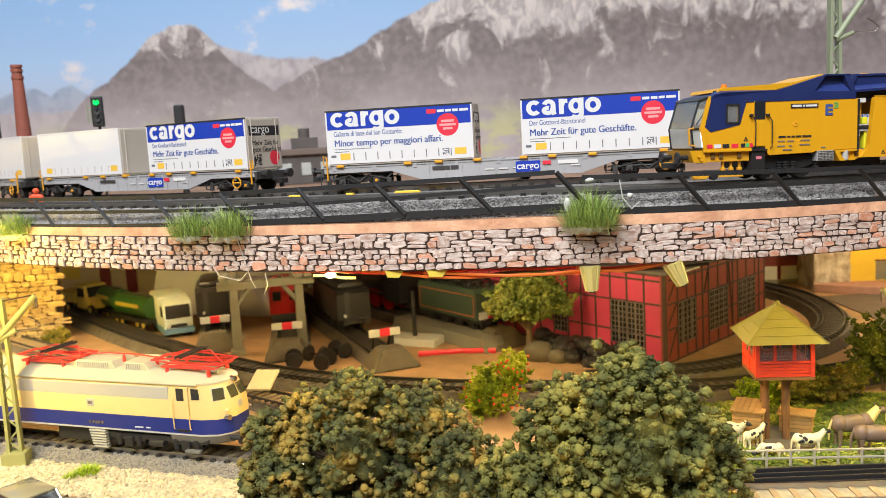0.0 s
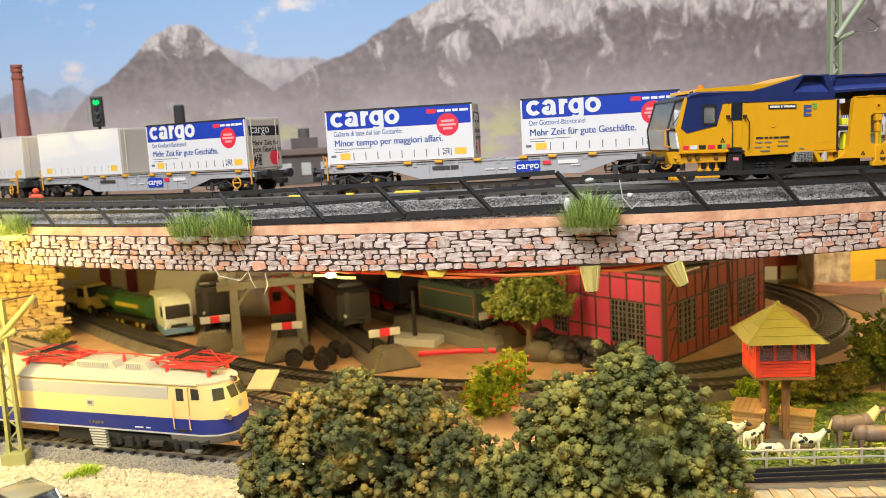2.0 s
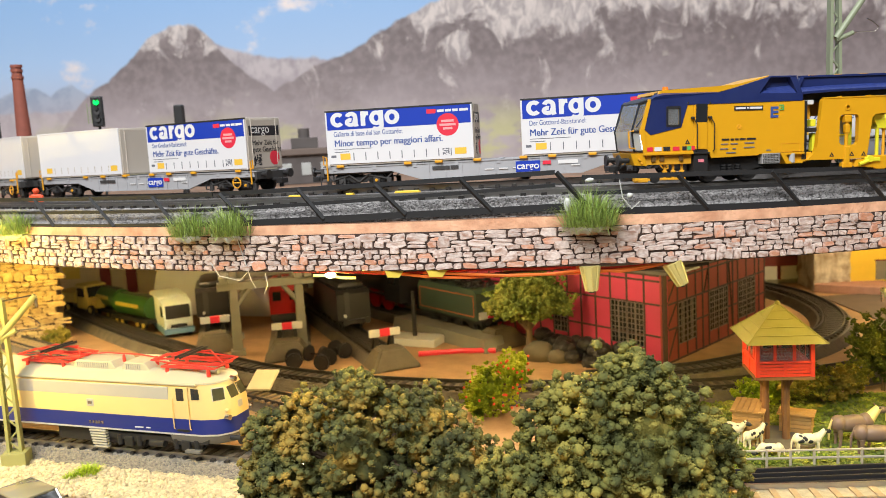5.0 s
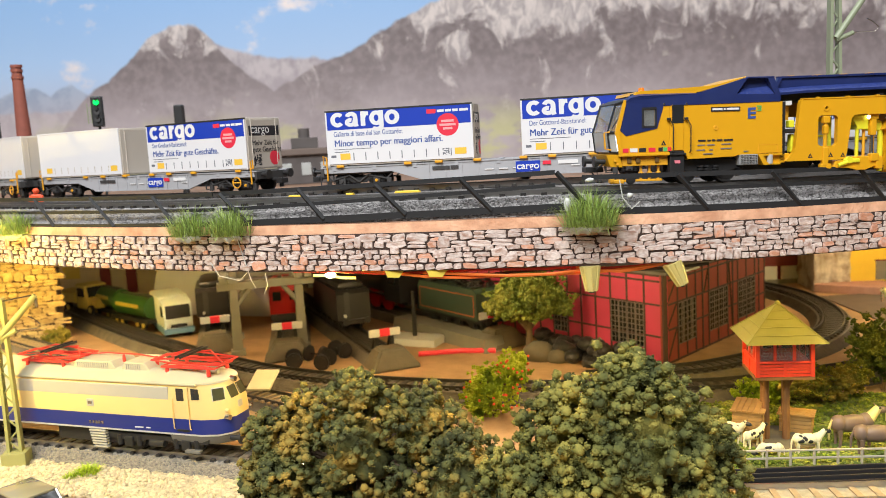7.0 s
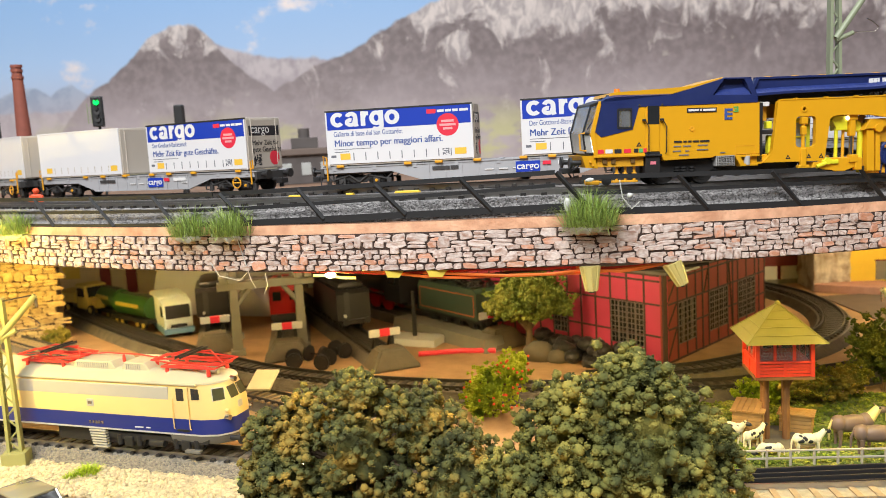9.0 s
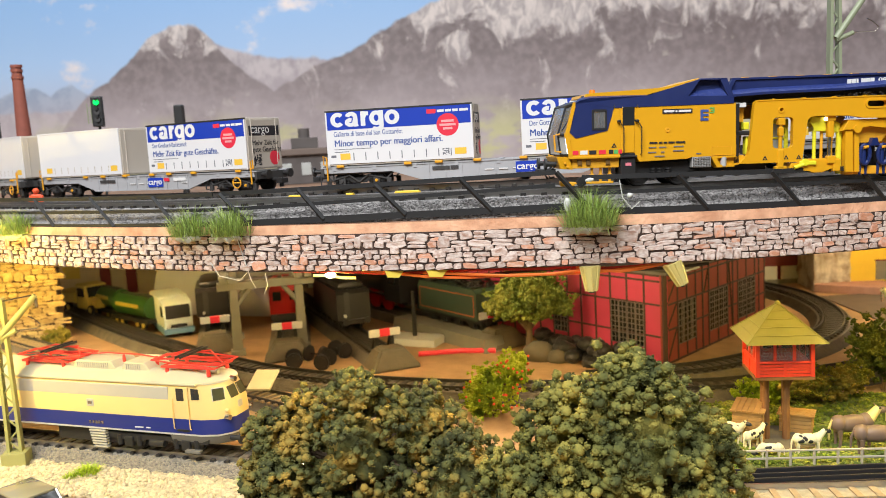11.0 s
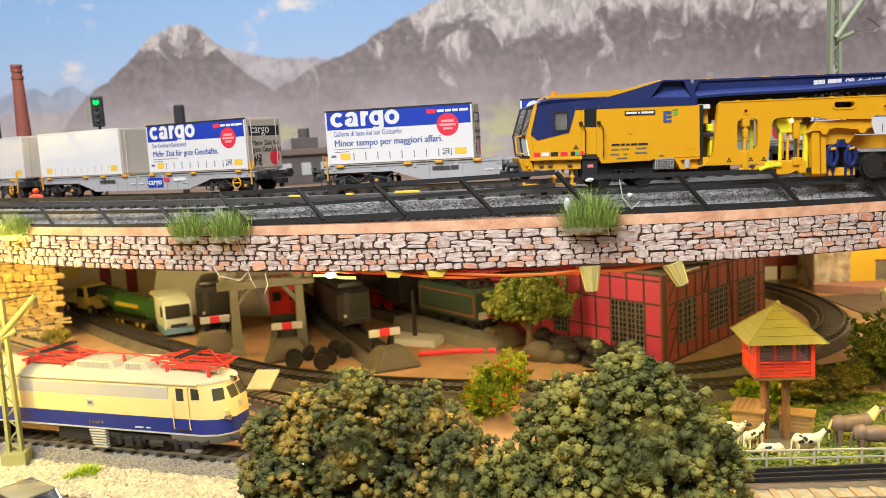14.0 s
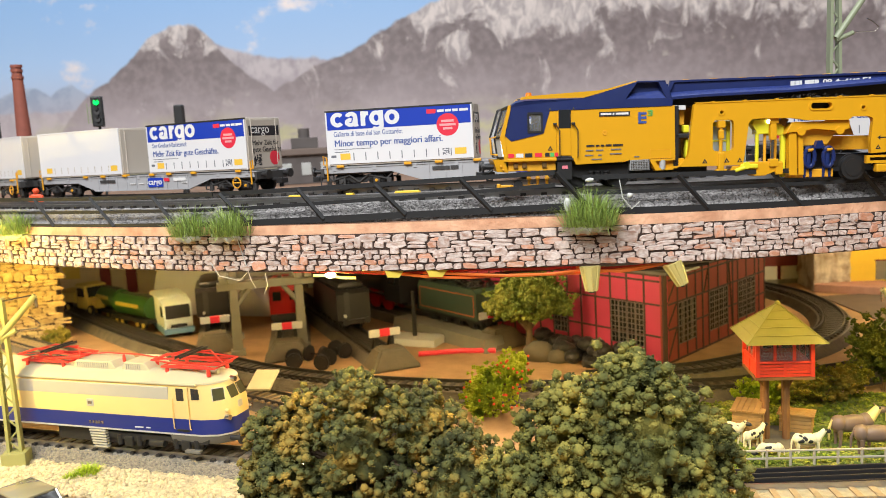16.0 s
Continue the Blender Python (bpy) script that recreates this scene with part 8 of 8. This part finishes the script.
def meadow():
    COW = material("cream_white_cow_plastic", (0.72, 0.66, 0.42), 0.5, vary=0.06)
    PATCH = material("black_cow_patch", (0.02, 0.02, 0.02), 0.5)
    HORSE = material("grey_brown_horse_plastic", (0.16, 0.11, 0.08), 0.45, vary=0.1)
    MANE = material("pale_yellow_mane", (0.62, 0.52, 0.18), 0.5)
    beast("cow", at(193, 437, 1, -4), 0.62, COW, PATCH, "black and white model cow on the meadow")
    beast("cow", at(160, 462, 1, -50), 0.62, COW, PATCH, "black and white model cow beside the crate")
    beast("cow", at(168, 449, 1, 30), 0.58, COW, PATCH, "black and white model cow turning its head")
    beast("cow", at(172, 434, 0, 170), 0.5, COW, PATCH, "small black and white model calf by the fence", True)
    beast("horse", at(221, 444, 1, 4), 0.98, HORSE, None, "grey-brown model horse with pale yellow mane", False, MANE)
    beast("horse", at(226, 428, 1, -6), 0.95, HORSE, None, "grey-brown model horse grazing with lowered head", True)
    beast("horse", at(265, 470, 1, 10), 0.9, HORSE, None, "grey-brown model horse further back on the meadow", False, MANE)
    FG = material("grey_fence_plastic", (0.40, 0.36, 0.27), 0.55, vary=0.15)
    t = thing("meadow_fence", Matrix.Identity(4), "low grey plastic post and rail meadow fence", "fence")
    for z in (6.6, 10.8):
        part("rail", rod((150, 421, z), (320, 414, z - 3.4), 0.65, 0.65, 6), FG, t)
    for i in range(14):
        x = 152 + i * 12.3
        y = 421 - (x - 150) * 0.041
        part("post", rod((x, y, 0), (x, y, 11.6 - (x - 150) * 0.02), 0.75, 0.7, 6), FG, t)
    t = thing("parked_car", at(-212, 396, 0, -38), "olive grey model car parked at the front edge", "car")
    PAINT = material("olive_grey_car_paint", (0.26, 0.24, 0.15), 0.25, vary=0.05, coat=0.6)
    part("lower_body", box(-30, 30, -11, 11, 3, 11, 2.2), PAINT, t, smooth=True)
    part("cabin", poly([(-24, 10), (-15, 20.5), (9, 20.5), (20, 10)], -9.4, 9.4, 1.6), WINDOW_DARK, t, smooth=True)
    part("roof", box(-16, 9.5, -9.6, 9.6, 20.0, 21.6, 0.8), PAINT, t, smooth=True)
    for x0, x1 in ((9, 19.6), (-15, -24)):
        for y in (-9.4, 9.4):
            part("pillar", rod((x0, y, 20.6), (x1, y, 10.6), 0.8, 0.8, 6), PAINT, t)
    vehicle_wheels(t, (-19, 19), 4.0, 9.6, CHROME)


# ---- stone faces ----
def stone_shapes():
    """Twelve flat rubble stones of unit size with worn rims."""
    rnd = random.Random(77)
    out = []
    for k in range(12):
        bm = bmesh.new()
        pts = []
        for sx, sz, flip in ((1, 1, 1), (-1, 1, 0), (-1, -1, 1), (1, -1, 0)):
            c1, c2 = rnd.uniform(0.03, 0.26), rnd.uniform(0.05, 0.36)
            j = lambda: rnd.uniform(-0.07, 0.04)
            p, q = (sx * (0.5 + j()), sz * (0.5 - c2)), (sx * (0.5 - c1), sz * (0.5 + j()))
            pts += [p, q] if flip else [q, p]
        n = len(pts)
        back = [bm.verts.new((x, 0, z)) for x, z in pts]
        mid = [bm.verts.new((x, -0.6, z)) for x, z in pts]
        front = [bm.verts.new((x * 0.9, -1.0 + rnd.uniform(-0.15, 0.15), z * 0.88)) for x, z in pts]
        for a, b in ((back, mid), (mid, front)):
            for i in range(n):
                bm.faces.new((a[i], a[(i + 1) % n], b[(i + 1) % n], b[i]))
        bm.faces.new(front)
        bmesh.ops.recalc_face_normals(bm, faces=bm.faces[:])
        me = bpy.data.meshes.new("stone")
        bm.to_mesh(me)
        bm.free()
        out.append(me)
    return out


def lay_stones(parent, place, length, height, mats, row_h, len_lo, len_hi, seed, thick, limit=300):
    """Courses of rubble; place(u, v) gives the pose of a stone at u along and v up."""
    rnd = random.Random(seed)
    shapes = stone_shapes()
    sets = []
    for mt in mats:
        g = []
        for me in shapes:
            c = me.copy()
            c.materials.clear()
            c.materials.append(mt)
            g.append(c)
        sets.append(g)
    v, count = 0.0, 0
    while v < height - 0.8:
        h = min(rnd.uniform(*row_h), height - v)
        if height - v - h < row_h[0] * 0.6:
            h = height - v
        u = -rnd.uniform(0, len_lo)
        while u < length:
            l = rnd.uniform(len_lo, len_hi) * (1.3 if h > row_h[1] * 0.8 else 1.0)
            split = h > row_h[1] * 0.75 and rnd.random() < 0.45
            pieces = [(0.0, h)] if not split else [(0.0, h * 0.5), (h * 0.5, h * 0.5)]
            drift = 0.06 * row_h[1] * (math.sin(u / (3.1 * len_hi) + v) + math.sin(u / (1.3 * len_hi) + 2.1 * v))
            if not split and rnd.random() < 0.14 and v + h * 1.7 < height:
                pieces = [(0.0, h * 1.7)]
            for dv, hh in pieces:
                big = hh > h * 1.2
                mt = 1 if rnd.random() < 0.17 and len(sets) > 1 else 0
                ob = new("stone", rnd.choice(sets[mt]))
                ob.parent = parent
                ob.matrix_basis = place(u + l / 2, min(max(v + dv + hh / 2 + drift, hh / 2), height - hh / 2)) @ Matrix.Rotation(radians(rnd.uniform(-7, 7)), 4, "Y") @ Matrix.Diagonal(((l - 0.42) * MM * rnd.choice((-1, 1)), thick * MM * (1.5 if big else rnd.uniform(0.7, 1.15)), (hh - 0.22) * MM, 1))
                count += 1
            u += l
        v += h
    return count


def stones():
    def on_bridge(u, v):
        x = -306 + u
        q = along_edge(x - 0.5, x + 0.5, -1.15, 0, 1.0)
        (ax, ay, az), (bx, by, bz) = q[0], q[-1]
        return at((ax + bx) / 2, (ay + by) / 2, 122.7 + az + v, math.degrees(math.atan2(by - ay, bx - ax)), 0, 1.1 if x > 40 else 0)
    lay_stones(bridge_face, on_bridge, 520, 17.6, (STONE, STONE_RED), (1.9, 4.1), 3.0, 8.6, 9, 0.7)
    p = solo("stone_pillar", box(0, 130, 0, 16, 0, 127), MORTAR, "ochre rubble stone pillar that carries the bridge deck", "pillar", m=at(-530, 838, 0, 4))
    lay_stones(p, lambda u, v: at(u, -0.1, v), 128, 126, (STONE_OCHRE,), (4.5, 7.5), 7, 15, 10, 1.6)


# ---- build ----
room()
backdrop()
ground()
bridge_deck, bridge_face = bridge()
front_track = track("bridge_track", FRONT, "dark rails on grey moulded ballast along the bridge", base=11.4)
ballast_grains(FRONT, 19.5, 11.4, front_track, -300, 230)
track("bridge_track_rear", REAR, "second curved track on grey moulded ballast behind", base=11.0)
railing()
container_train()
tamper = machine()
yard()
greenery()
electric_locomotive()
upper_background()
wiring()
meadow()
stones()


def motions():
    walk(tamper, machine_rows())


motions()
